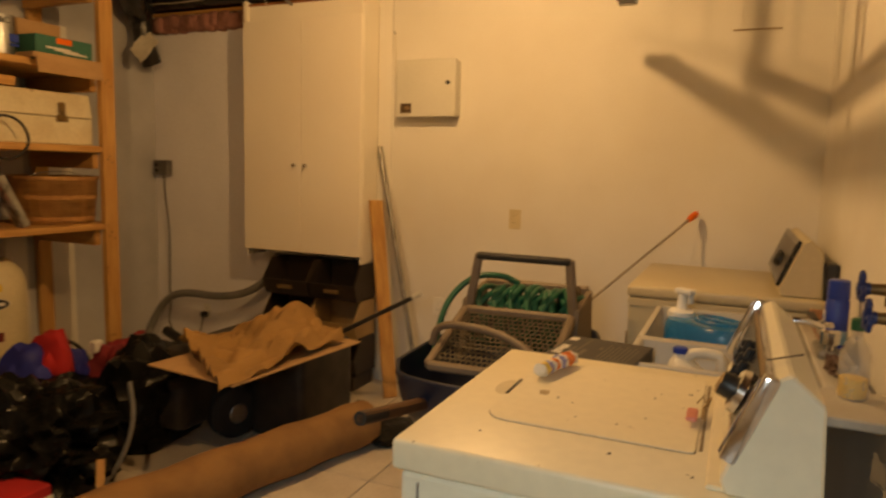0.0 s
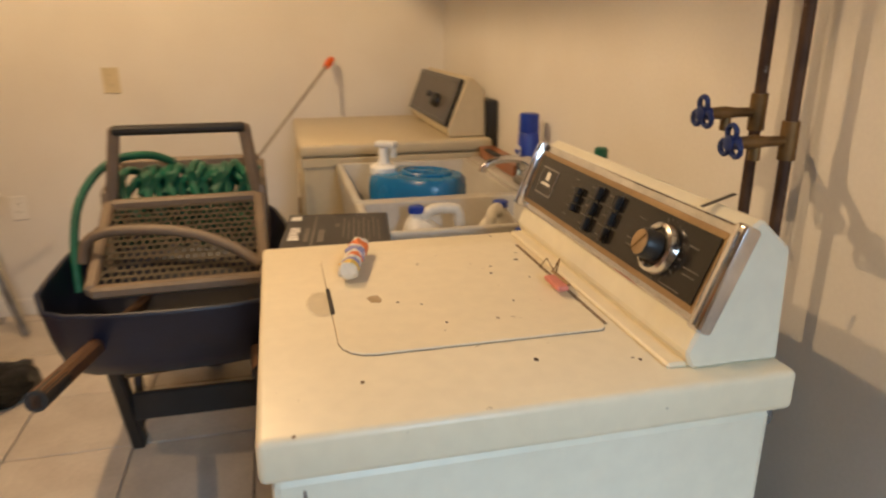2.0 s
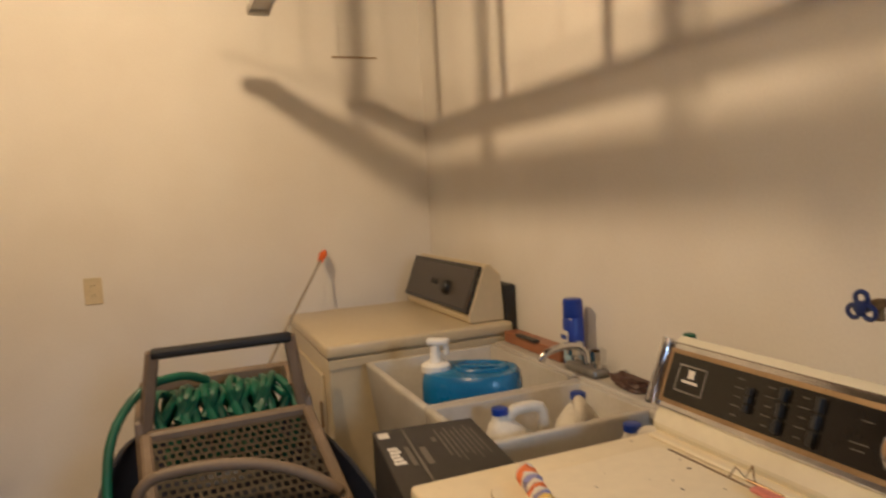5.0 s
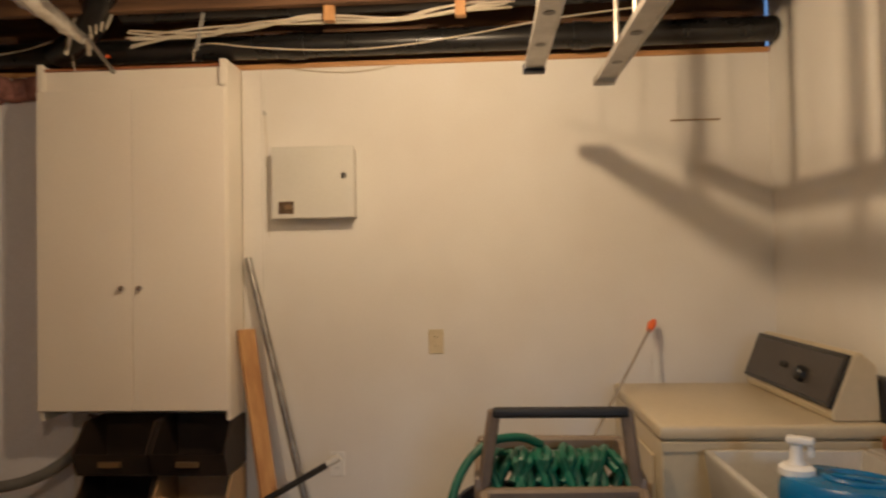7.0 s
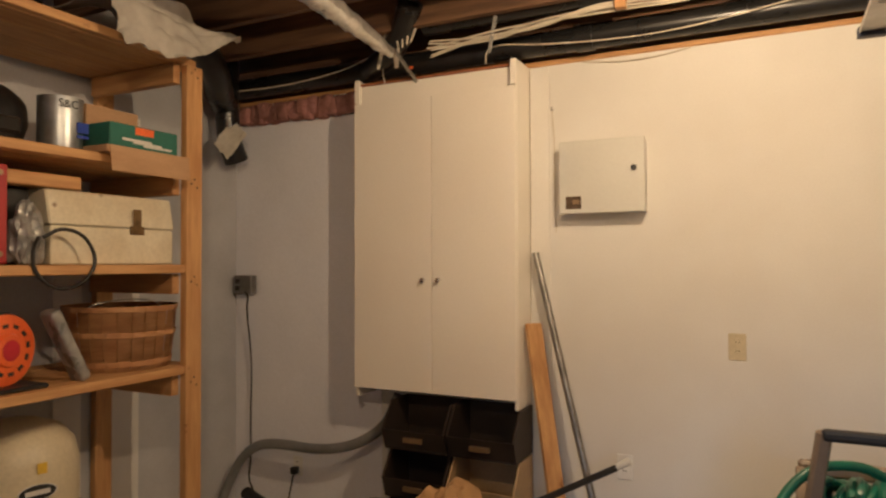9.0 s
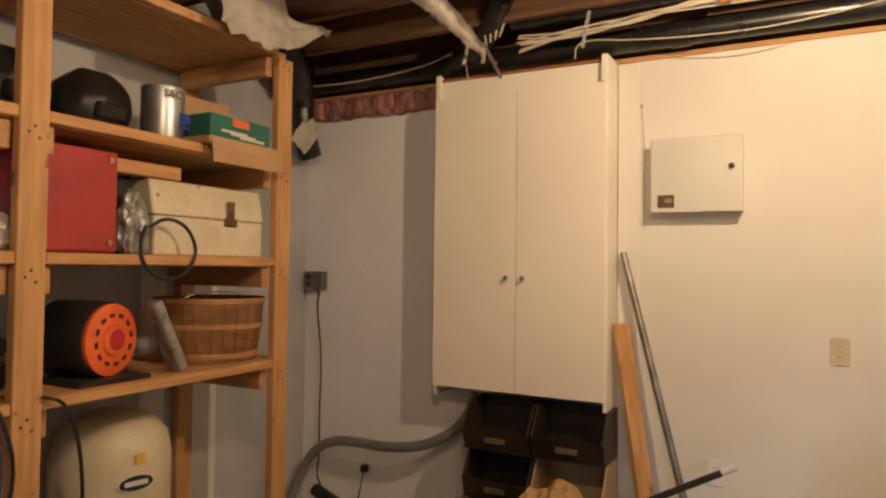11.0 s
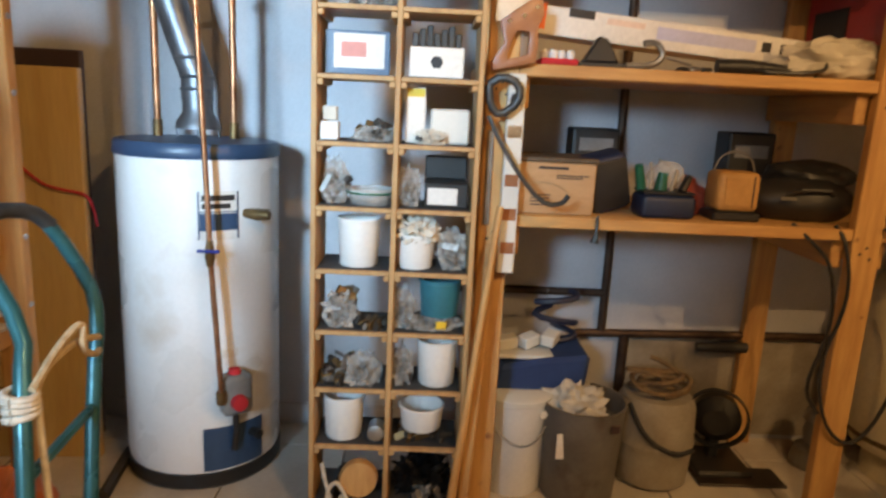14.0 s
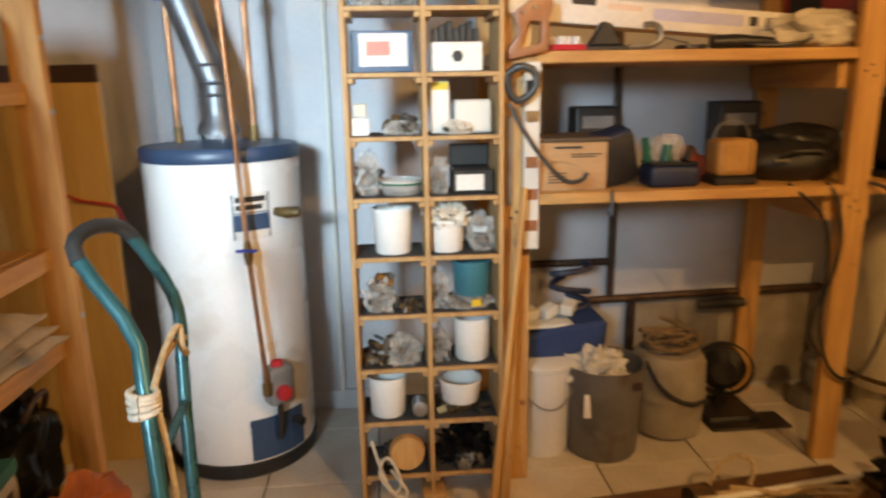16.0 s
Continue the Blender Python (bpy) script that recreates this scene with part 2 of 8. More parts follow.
MAROON = mat("maroon_fabric", (0.22, 0.015, 0.025), (0.13, 0.010, 0.016), 0.8, scale=7, fine=150, bump=0.3)
BAGB = mat("black_bin_bag", (0.006, 0.006, 0.006), (0.009, 0.009, 0.009), 0.24, scale=9, fine=22, bump=0.5, depth=0.012, spec=0.14)
BAGC = mat("clear_polythene", (0.72, 0.70, 0.66), (0.52, 0.50, 0.47), 0.16, scale=16, fine=30, bump=0.9, depth=0.01)
BAGC.node_tree.nodes["Principled BSDF"].inputs["Alpha"].default_value = 0.34
SILVP = mat("silver_grey_film", (0.40, 0.39, 0.37), (0.20, 0.195, 0.185), 0.28, 0.3, scale=12, fine=26, bump=0.7, depth=0.01)
PAPER = mat("crumpled_paper", (0.62, 0.58, 0.50), (0.48, 0.44, 0.37), 0.8, scale=9, fine=22, bump=0.6, depth=0.01)
CASEN = mat("dull_navy_plastic", (0.010, 0.020, 0.055), (0.007, 0.014, 0.036), 0.5, scale=8, bump=0.06)
RUSTR = mat("faded_red_cloth", (0.22, 0.035, 0.022), (0.13, 0.022, 0.015), 0.8, scale=9, bump=0.2)
CARDL = mat("tan_leather", (0.50, 0.27, 0.09), (0.40, 0.20, 0.06), 0.55, scale=8, bump=0.1)
PALEP = mat("pale_peach_print", (0.72, 0.56, 0.46), (0.66, 0.50, 0.40), 0.7, bump=0.0)
PALEB = mat("pale_lilac_print", (0.50, 0.50, 0.66), (0.44, 0.44, 0.60), 0.7, bump=0.0)
PAILG = mat("dirty_dark_pail", (0.155, 0.145, 0.13), (0.10, 0.09, 0.075), 0.6, scale=7, bump=0.12, spots=(6, 0.60, (0.075, 0.055, 0.035), 0.15))
ORANGED = mat("dull_orange_fabric", (0.50, 0.12, 0.02), (0.34, 0.075, 0.012), 0.7, scale=7, bump=0.15)
DARKW = mat("dark_brown_case", (0.05, 0.025, 0.022), (0.035, 0.018, 0.015), 0.5, scale=6, bump=0.1)
GREENB = mat("green_carton_print", (0.03, 0.16, 0.12), (0.025, 0.12, 0.09), 0.6, scale=5, bump=0.03)
TEALT = mat("teal_tin_print", (0.03, 0.20, 0.26), (0.025, 0.14, 0.18), 0.4, scale=5, bump=0.03)
YELL = mat("yellow_print", (0.75, 0.50, 0.03), (0.65, 0.42, 0.03), 0.5, scale=5, bump=0.02)
CARTD = mat("dark_grey_card", (0.040, 0.036, 0.035), (0.032, 0.029, 0.028), 0.5, scale=6, bump=0.03)
INK = mat("black_ink", (0.02, 0.02, 0.022), (0.02, 0.02, 0.022), 0.6, bump=0.0)
PRINT = mat("dim_print", (0.15, 0.135, 0.115), (0.11, 0.10, 0.085), 0.6, bump=0.0)
INKW = mat("white_ink", (0.72, 0.70, 0.66), (0.68, 0.66, 0.62), 0.6, bump=0.0)
PINKC = mat("pink_clip", (0.62, 0.22, 0.17), (0.5, 0.17, 0.13), 0.5, bump=0.03)
ALU = mat("ladder_aluminium", (0.62, 0.60, 0.56), (0.50, 0.48, 0.44), 0.4, 0.75, scale=10, bump=0.06)
SAWST = mat("saw_blade_steel", (0.42, 0.40, 0.36), (0.27, 0.24, 0.20), 0.36, 0.9, scale=7, bump=0.05)
OLDW = mat("weathered_brown_wood", (0.15, 0.075, 0.035), (0.09, 0.045, 0.022), 0.7, scale=8, fine=40, stretch=(4, 1, 4), bump=0.15)
REDWOOD = mat("varnished_beech", (0.34, 0.14, 0.06), (0.24, 0.09, 0.04), 0.35, scale=8, bump=0.06)
MUSLIN = mat("dirty_grey_stone", (0.34, 0.30, 0.24), (0.24, 0.20, 0.15), 0.8, scale=7, bump=0.2)

# ---- builders ----


def mesh_of(bm, name):
    me = bpy.data.meshes.new(name)
    bmesh.ops.recalc_face_normals(bm, faces=bm.faces[:])
    bm.to_mesh(me)
    bm.free()
    return me


def thing(name, label, category, base, group="", kind=""):
    ob = new(name)
    ob.empty_display_size = 0.1
    ob.matrix_basis = Matrix.Translation(base)
    ob["base"] = tuple(base)
    return tagged(ob, label, category, group, kind)


def part(name, bm, material, parent=None, label="", smooth=False):
    """One mesh in world places, under a thing or under a part."""
    me = mesh_of(bm, name) if isinstance(bm, bmesh.types.BMesh) else bm
    ob = new(name, me)
    if material and not me.materials:
        me.materials.append(material)
    if smooth:
        me.polygons.foreach_set("use_smooth", [True] * len(me.polygons))
        me.set_sharp_from_angle(angle=radians(38))
    if parent:
        ob.parent = parent
        if parent.type == "EMPTY":
            ob.matrix_parent_inverse = Matrix.Translation(parent["base"]).inverted()
    if label:
        ob["label"] = label
    return ob


def solo(name, bm, material, label, category, group="", kind="", smooth=False):
    return tagged(part(name, bm, material, None, "", smooth), label, category, group, kind)


def box(lo, hi, bevel=0.0, bm=None, seg=1, m=None):
    bm = bm or bmesh.new()
    c = [(a + b) / 2 for a, b in zip(lo, hi)]
    s = [abs(b - a) for a, b in zip(lo, hi)]
    vs = bmesh.ops.create_cube(bm, size=1.0, matrix=(m or Matrix()) @ Matrix.Translation(c) @ Matrix.Diagonal((*s, 1)))["verts"]
    if bevel:
        es = list({e for v in vs for e in v.link_edges})
        bmesh.ops.bevel(bm, geom=es, offset=min(bevel, min(s) * 0.45), segments=seg, affect="EDGES", profile=0.5)
    return bm


def beam(p, q, w, h, bevel=0.002, bm=None, roll=0.0):
    """A square bar from p to q, w across and h deep."""
    p, q = Vector(p), Vector(q)
    m = Matrix.Translation(p) @ (q - p).to_track_quat("Z", "Y").to_matrix().to_4x4() @ pose(0, 0, 0, 0, 0, roll)
    return box((-w / 2, -h / 2, 0), (w / 2, h / 2, (q - p).length), bevel, bm, 1, m)


def tube(points, r, seg=8, bm=None, cap=True, smooth=0, closed=False):
    """A round tube along points; smooth: rounds of corner cutting; r: one radius or one for each point."""
    pts = [Vector(p) for p in points]
    rs = [r] * len(pts) if not isinstance(r, (list, tuple)) else list(r)
    for _ in range(smooth):
        np_, nr = [pts[0]], [rs[0]]
        for i in range(len(pts) - 1):
            np_ += [pts[i] * 0.75 + pts[i + 1] * 0.25, pts[i] * 0.25 + pts[i + 1] * 0.75]
            nr += [rs[i] * 0.75 + rs[i + 1] * 0.25, rs[i] * 0.25 + rs[i + 1] * 0.75]
        pts, rs = np_ + [pts[-1]], nr + [rs[-1]]
    bm = bm or bmesh.new()
    rings, up = [], None
    for i, p in enumerate(pts):
        d = (pts[min(i + 1, len(pts) - 1)] - pts[max(i - 1, 0)]).normalized()
        if up is None:
            up = d.orthogonal().normalized()
        up = (up - d * up.dot(d)).normalized() if (up - d * up.dot(d)).length > 1e-6 else d.orthogonal().normalized()
        side = d.cross(up)
        rings.append([bm.verts.new(p + rs[i] * (math.cos(2 * math.pi * k / seg) * up + math.sin(2 * math.pi * k / seg) * side)) for k in range(seg)])
    for a, b in zip(rings, rings[1:]):
        for k in range(seg):
            bm.faces.new((a[k], a[(k + 1) % seg], b[(k + 1) % seg], b[k]))
    if cap:
        bm.faces.new(rings[0][::-1]), bm.faces.new(rings[-1])
    return bm


def lathe(profile, at=(0, 0, 0), seg=24, bm=None, m=None, caps=True):
    """Rings of (radius, height) turned about the upright axis through at."""
    bm = bm or bmesh.new()
    m = m or Matrix.Translation(at)
    rings = [[bm.verts.new(m @ Vector((r * math.cos(2 * math.pi * k / seg), r * math.sin(2 * math.pi * k / seg), z))) for k in range(seg)] for r, z in profile]
    for a, b in zip(rings, rings[1:]):
        for k in range(seg):
            bm.faces.new((a[k], a[(k + 1) % seg], b[(k + 1) % seg], b[k]))
    if caps:
        bm.faces.new(rings[0][::-1]), bm.faces.new(rings[-1])
    return bm


def prism(outline, lo, hi, axis="y", bevel=0.0, bm=None):
    """An outline of pairs, drawn out from lo to hi along an axis; pairs are the two other axes in order."""
    bm = bm or bmesh.new()
    put = {"x": lambda a, b, d: (d, a, b), "y": lambda a, b, d: (a, d, b), "z": lambda a, b, d: (a, b, d)}[axis]
    A = [bm.verts.new(put(a, b, lo)) for a, b in outline]
    B = [bm.verts.new(put(a, b, hi)) for a, b in outline]
    n = len(outline)
    fs = [bm.faces.new(A), bm.faces.new(B[::-1])] + [bm.faces.new((A[i], B[i], B[(i + 1) % n], A[(i + 1) % n])) for i in range(n)]
    if bevel:
        bmesh.ops.recalc_face_normals(bm, faces=fs)
        bmesh.ops.bevel(bm, geom=list({e for f in fs for e in f.edges}), offset=bevel, segments=1, affect="EDGES", profile=0.5)
    return bm


def lump(at, size, rough=0.25, freq=6.0, sub=3, seed=0, flat=True, bm=None):
    """A crumpled soft body; flat: it rests on its lowest point."""
    bm = bm or bmesh.new()
    vs = bmesh.ops.create_icosphere(bm, subdivisions=sub, radius=1.0)["verts"]
    for v in vs:
        d = v.co.normalized()
        k = 1 + rough * noise.noise(d * freq * 0.35 + Vector((seed, seed * 2.3, 0))) + rough * 0.5 * noise.noise(d * freq + Vector((0, seed, seed)))
        v.co = Vector((d.x * k * size[0], d.y * k * size[1], max(d.z * k, -0.72 if flat else -9) * size[2]))
    if flat:
        low = min(v.co.z for v in vs)
        for v in vs:
            v.co.z -= low
    for v in vs:
        v.co += Vector(at)
    return bm


def sheet(nx, ny, fn, thick=0.004):
    """A cloth: fn(u, v) gives the place."""
    bm = bmesh.new()
    g = [[bm.verts.new(fn(i / nx, j / ny)) for j in range(ny + 1)] for i in range(nx + 1)]
    for i in range(nx):
        for j in range(ny):
            bm.faces.new((g[i][j], g[i + 1][j], g[i + 1][j + 1], g[i][j + 1]))
    bm.normal_update()
    bmesh.ops.solidify(bm, geom=bm.faces[:], thickness=thick)
    return bm


def words(body, size, m, material, parent, name="lettering"):
    """Raised lettering from the built-in font, turned into a mesh."""
    cu = bpy.data.curves.new(name, "FONT")
    cu.body, cu.size, cu.extrude, cu.align_x, cu.align_y = body, size, 0.0004, "CENTER", "CENTER"
    tmp = bpy.data.objects.new(name, cu)
    me = bpy.data.meshes.new_from_object(tmp)
    bpy.data.objects.remove(tmp)
    me.transform(m)
    me.materials.clear()
    return part(name, me, material, parent)


def facing(at, d, up=(0, 0, 1)):
    """A frame at a place: x along the reading way, y up, z out along d."""
    z = Vector(d).normalized()
    x = Vector(up).cross(z).normalized()
    y = z.cross(x)
    m = Matrix((x, y, z)).transposed().to_4x4()
    m.translation = at
    return m


def plate(m, w, h, t=0.001, bevel=0.0):
    return box((-w / 2, -h / 2, 0), (w / 2, h / 2, t), bevel, None, 1, m)

# ---- structure ----
XW, YS, ZC = -4.33, -5.7, 2.80
solo("wall_north", box((XW - 0.12, 0, -0.02), (0.12, 0.12, 2.40)), WALL, "cream painted basement wall below open joists", "wall", kind="structure")
bm = box((0, YS - 0.12, -0.02), (0.12, -4.9, ZC))
box((0, -4.3, -0.02), (0.12, -0.001, ZC), bm=bm)
box((0, -4.9, -0.02), (0.12, -4.3, 1.65), bm=bm)
box((0, -4.9, 2.25), (0.12, -4.3, ZC), bm=bm)
solo("wall_east", bm, WALL, "cream painted wall behind the laundry machines", "wall", kind="structure")
solo("wall_west", box((XW - 0.12, YS - 0.12, -0.02), (XW, -0.001, ZC)), WALLG, "bare grey plasterboard wall behind wooden shelving", "wall", kind="structure")
bm = box((XW, YS - 0.12, -0.02), (-0.75, YS, ZC))
box((-0.15, YS - 0.12, -0.02), (-0.001, YS, ZC), bm=bm)
for a, b in ((-0.75, -0.15),):
    box((a, YS - 0.12, 2.25), (b, YS, ZC), bm=bm)
    box((a, YS - 0.12, -0.02), (b, YS, 1.65), bm=bm)
solo("wall_south", bm, WALL, "plain painted wall with an assumed high window opening", "wall", kind="structure")
solo("wall_sill_plate", box((XW - 0.12, -0.012, 2.40), (0.0, 0.12, 2.425), 0.003), PINEX, "thin wooden plate along the top of the wall", "trim", kind="structure")
solo("rim_joist", box((XW - 0.12, 0.03, 2.425), (0.0, 0.12, ZC)), JOIST, "dark wooden rim board above the wall", "trim", kind="structure")
solo("ceiling", box((XW - 0.12, YS - 0.12, ZC), (0.12, 0.12, ZC + 0.04)), SUBFLOOR, "dark plank underside of the floor above", "ceiling", kind="structure")
bm = bmesh.new()
for k in range(14):
    y = -0.34 - 0.405 * k
    box((XW, y - 0.02, 2.565), (-0.001, y + 0.02, ZC - 0.001), 0.003, bm)
solo("ceiling_joists", bm, JOIST, "dark brown open wooden ceiling joists", "joist", kind="structure")
floor = solo("floor", box((XW - 0.12, YS - 0.12, -0.10), (0.12, 0.12, -0.012)), GROUT, "beige square ceramic floor tiles with dark joints", "floor", kind="structure")
solo("baseboard", box((-2.44, -0.014, 0), (-0.001, -0.002, 0.085), 0.004), WALL, "low cream painted skirting board", "baseboard", kind="structure")
solo("skirting", box((XW + 0.002, -4.6, 0), (XW + 0.016, -3.2, 0.09), 0.004), WALLG, "low grey skirting board behind the water heater", "baseboard", kind="structure")

# open joists carry drain pipes, a foil duct and cables
bm = tube([(-4.28, -0.10, 2.475), (-0.02, -0.10, 2.475)], 0.055, 18)
for x in (-3.4, -2.2, -0.9):
    tube([(x, -0.10, 2.475), (x + 0.08, -0.10, 2.475)], 0.062, 18, bm)
solo("drain_pipe", bm, ABS, "glossy black plastic drain pipe along the wall top", "pipe", smooth=True)
solo("drain_pipe", tube([(-2.9, -0.26, 2.60), (-0.02, -0.26, 2.62)], 0.052, 16), ABS, "glossy black plastic drain pipe between the joists", "pipe", smooth=True)
solo("drain_elbow", tube([(-3.3, -0.12, 2.47), (-3.15, -0.2, 2.49), (-3.0, -0.3, 2.56), (-2.9, -0.4, 2.66)], 0.06, 16, smooth=2), ABS, "black plastic drain elbow rising to the joists", "pipe", smooth=True)
solo("drain_pipe", tube([(-4.2, -0.22, 2.62), (-4.2, -0.22, 2.2), (-4.2, -0.14, 2.05)], 0.068, 14, smooth=1), ABS, "black plastic drain stack beside the shelving", "pipe", smooth=True)
bm = tube([(-2.96, -1.7, 2.55), (-2.98, -1.2, 2.51), (-2.99, -0.8, 2.475), (-3.01, -0.40, 2.445)], [0.055, 0.052, 0.045, 0.026], 24, smooth=4)
for v in bm.verts:
    v.co += 0.010 * Vector((noise.noise(v.co * 30), noise.noise(v.co * 30 + Vector((7, 0, 0))), noise.noise(v.co * 30 + Vector((0, 7, 0)))))
solo("drain_elbow", tube([(-4.2, -0.24, 2.36), (-4.14, -0.34, 2.40), (-4.05, -0.45, 2.46), (-4.0, -0.6, 2.56)], 0.075, 16, smooth=2), ABS, "black plastic drain elbow beside the shelving", "pipe", smooth=True)
solo("foil_duct", bm, FOIL, "crumpled silver foil insulated pipe under the joists", "duct", smooth=True)
solo("thin_pipe", tube([(-2.97, -0.42, 2.44), (-2.99, -0.25, 2.39), (-3.0, -0.15, 2.36)], 0.009, 8), DULLST, "thin grey pipe running down to the cabinet top", "pipe", smooth=True)
bm = bmesh.new()
for i in range(46):
    box((0, -0.03, 0), (0.075, 0.04, 0.10), 0.02, bm, 2, pose(-4.30 + i * 0.0235, -0.03 + 0.01 * math.sin(i * 2.1), 2.285 + 0.012 * math.sin(i * 1.7), 8 * math.sin(i), 6 * math.sin(i * 1.3), 9 * math.sin(i * 2.7)))
solo("insulation_batt", bm, PINKI, "dirty pink fibreglass insulation along the wall top", "insulation", kind="structure")
CABLE = mat("cream_cable", (0.62, 0.56, 0.45), (0.5, 0.44, 0.34), 0.5, bump=0.02)
random.seed(17)
for k in range(7):
    pts = [(-2.88 + 0.05 * random.random(), -0.33 + 0.05 * random.random(), 2.43 + 0.012 * k)]
    for x, z in ((-2.6, 2.472), (-2.35, 2.50), (-2.1, 2.525), (-1.9, 2.52), (-1.7, 2.51), (-1.5, 2.535), (-1.2, 2.57)):
        pts.append((x + 0.04 * random.random(), -0.32 + 0.05 * random.random(), z + 0.05 * (random.random() - 0.5)))
    solo("electric_cable", tube(pts, 0.0042, 6, smooth=2), CABLE, "cream electric cable run beside the black pipe", "cable", "cables under the joists", smooth=True)
for k in range(4):
    x = -3.0 + 0.022 * k
    solo("electric_cable", tube([(x, -0.34, 2.47 + 0.01 * k), (x + 0.012 * (k - 1.5), -0.33, 2.56), (x + 0.03 * (k - 1), -0.31, 2.70), (x + 0.05 * (k - 1.5), -0.30, 2.79)], 0.0045, 6, smooth=2), CABLE, "cream electric cable rising between the joists", "cable", "cables under the joists", smooth=True)
for pts in ([(-2.62, -0.17, 2.40), (-2.62, -0.17, 2.46), (-2.56, -0.17, 2.485), (-2.35, -0.17, 2.45), (-2.0, -0.17, 2.425), (-1.7, -0.17, 2.43), (-1.35, -0.17, 2.475), (-1.0, -0.18, 2.53), (-0.6, -0.2, 2.56)],
            [(-4.2, -0.2, 2.44), (-3.8, -0.22, 2.42), (-3.4, -0.25, 2.44), (-3.2, -0.3, 2.47)],
            [(-3.16, -0.2, 2.36), (-3.17, -0.21, 2.44), (-3.15, -0.22, 2.5)]):
    solo("loose_cable", tube(pts, 0.0035, 6, smooth=2), CABLE, "thin pale cable drooping along the black pipe", "cable", smooth=True)
solo("loose_cable", tube([(-2.2, -0.008, 2.395), (-2.0, -0.008, 2.37), (-1.85, -0.008, 2.375), (-1.72, -0.008, 2.395)], 0.003, 6, smooth=2), CABLE, "thin pale cable sagging on the wall", "cable", smooth=True)
for k, x in enumerate((-1.98, -1.42)):
    solo("wood_block", box((x, -0.34, 2.50), (x + 0.045, -0.30, 2.60), 0.003), PINE, "small raw pine block nailed between joists", "block", "pine blocks")
solo("wood_block", box((-2.0, -0.48, 2.585), (-1.62, -0.44, 2.63), 0.003), PINEX, "small raw pine block nailed between joists", "block", "pine blocks")
for k, (x, r) in enumerate(((-2.52, 10), (-3.06, -8), (-3.1, 12), (-3.02, 4))):
    solo("hanger_strap", box((-0.008, -0.0015, -0.16), (0.008, 0.0015, 0.06), 0, None, 1, pose(x, -0.3, 2.56, 0, r, 20)), DULLST if k == 0 else CABLE, "bent metal strap hanging from the joists", "strap", "hanger straps")
solo("tape_tag", box((-3.04, -0.162, 2.432), (-3.02, -0.158, 2.445)), ORANGE, "small orange tag on the black pipe", "tag")

# bulb
BULBG = glow("bulb_glow", (1.0, 0.72, 0.4), 30)
for c in (BULB, BULB2):
    b = thing("ceiling_bulb", "bare glowing bulb in a white ceramic ceiling holder", "lamp", (c.x, c.y, c.z + 0.08), "ceiling bulbs")
    part("holder", lathe([(0.05, 2.799 - c.z - 0.032), (0.05, 0.05), (0.055, 0.03), (0.035, 0.0)], (c.x, c.y, c.z + 0.032), 20), WHITEP, b, "white ceramic holder", True)
    bm = lathe([(0.013, 0.03), (0.02, 0.012), (0.03, -0.015), (0.024, -0.042), (0.008, -0.054)], (c.x, c.y, c.z), 20)
    g = part("globe", bm, BULBG, b, "glowing glass globe", True)
    g.visible_shadow = False

# extension ladder hung on its side under the joists: two sections with upright rungs
for k, (x, z, yend, lip, y1, rr) in enumerate(((-1.12, 2.17, -0.65, 0.008, -0.945, 0.0115), (-0.865, 2.118, -0.655, 0.011, -0.899, 0.009))):
    ld = thing("ladder_section", "aluminium ladder section hung on its side under the joists", "ladder", (x, -2.3, z), "ladder sections")
    for dz in (0, 0.36):
        bm = box((x - 0.034, -4.1, z + dz - 0.003), (x + 0.034, yend, z + dz + 0.003), 0.001)
        for s_ in (-1, 1):
            box((x + s_ * 0.034 - 0.0025, -4.1, z + dz - lip), (x + s_ * 0.034 + 0.0025, yend, z + dz + lip), 0.001, bm)
        r = part("rail", bm, ALU, ld)
        part("foot", box((x - 0.040, yend - 0.03, z + dz - 0.016), (x + 0.040, yend + 0.012, z + dz + 0.016), 0.004), GREYM if k else NAVY, r, "plastic rail end cap")
        for j in range(11):
            part("rung_end", lathe([(0.019, -0.0012), (0.014, -0.0022)], (x, y1 - 0.279 * j, z + dz - 0.0032), 14), DULLST, r)
    for y in (-1.6, -3.4):
        part("hook", tube([(x - 0.04, y, 2.79), (x - 0.045, y, z + 0.2), (x - 0.045, y, z - 0.02), (x, y, z - 0.025), (x + 0.04, y, z)], 0.004, 6), DULLST, ld, "bent wire hook")
    for j in range(11):
        part("rung", tube([(x, y1 - 0.279 * j, z + 0.004), (x, y1 - 0.279 * j, z + 0.356)], rr, 10), ALU, ld, smooth=True)

# wall fixtures, north wall
pn = thing("electrical_panel", "pale grey metal electrical panel on the cream wall", "electrical panel", (-2.1, 0, 1.677))
part("body", box((-2.285, -0.075, 1.682), (-1.91, 0.0, 2.005), 0.004), GREYM, pn)
d = part("door", box((-2.29, -0.098, 1.677), (-1.905, -0.076, 2.01), 0.006, None, 2), GREYM, pn)
part("knob", lathe([(0.012, 0), (0.012, 0.012), (0.004, 0.014)], seg=16, m=facing((-1.95, -0.098, 1.872), (0, -1, 0))), BLACKP, d, "black knob", True)
part("sticker", plate(facing((-2.222, -0.0985, 1.727), (0, -1, 0)), 0.072, 0.058, 0.001), mat("brown_sticker", (0.08, 0.05, 0.025), (0.14, 0.09, 0.05), 0.5, scale=40), d, "dark brown label")
part("sticker_bar", plate(facing((-2.21, -0.0998, 1.73), (0, -1, 0)), 0.03, 0.02, 0.0006), BRONZE, d)


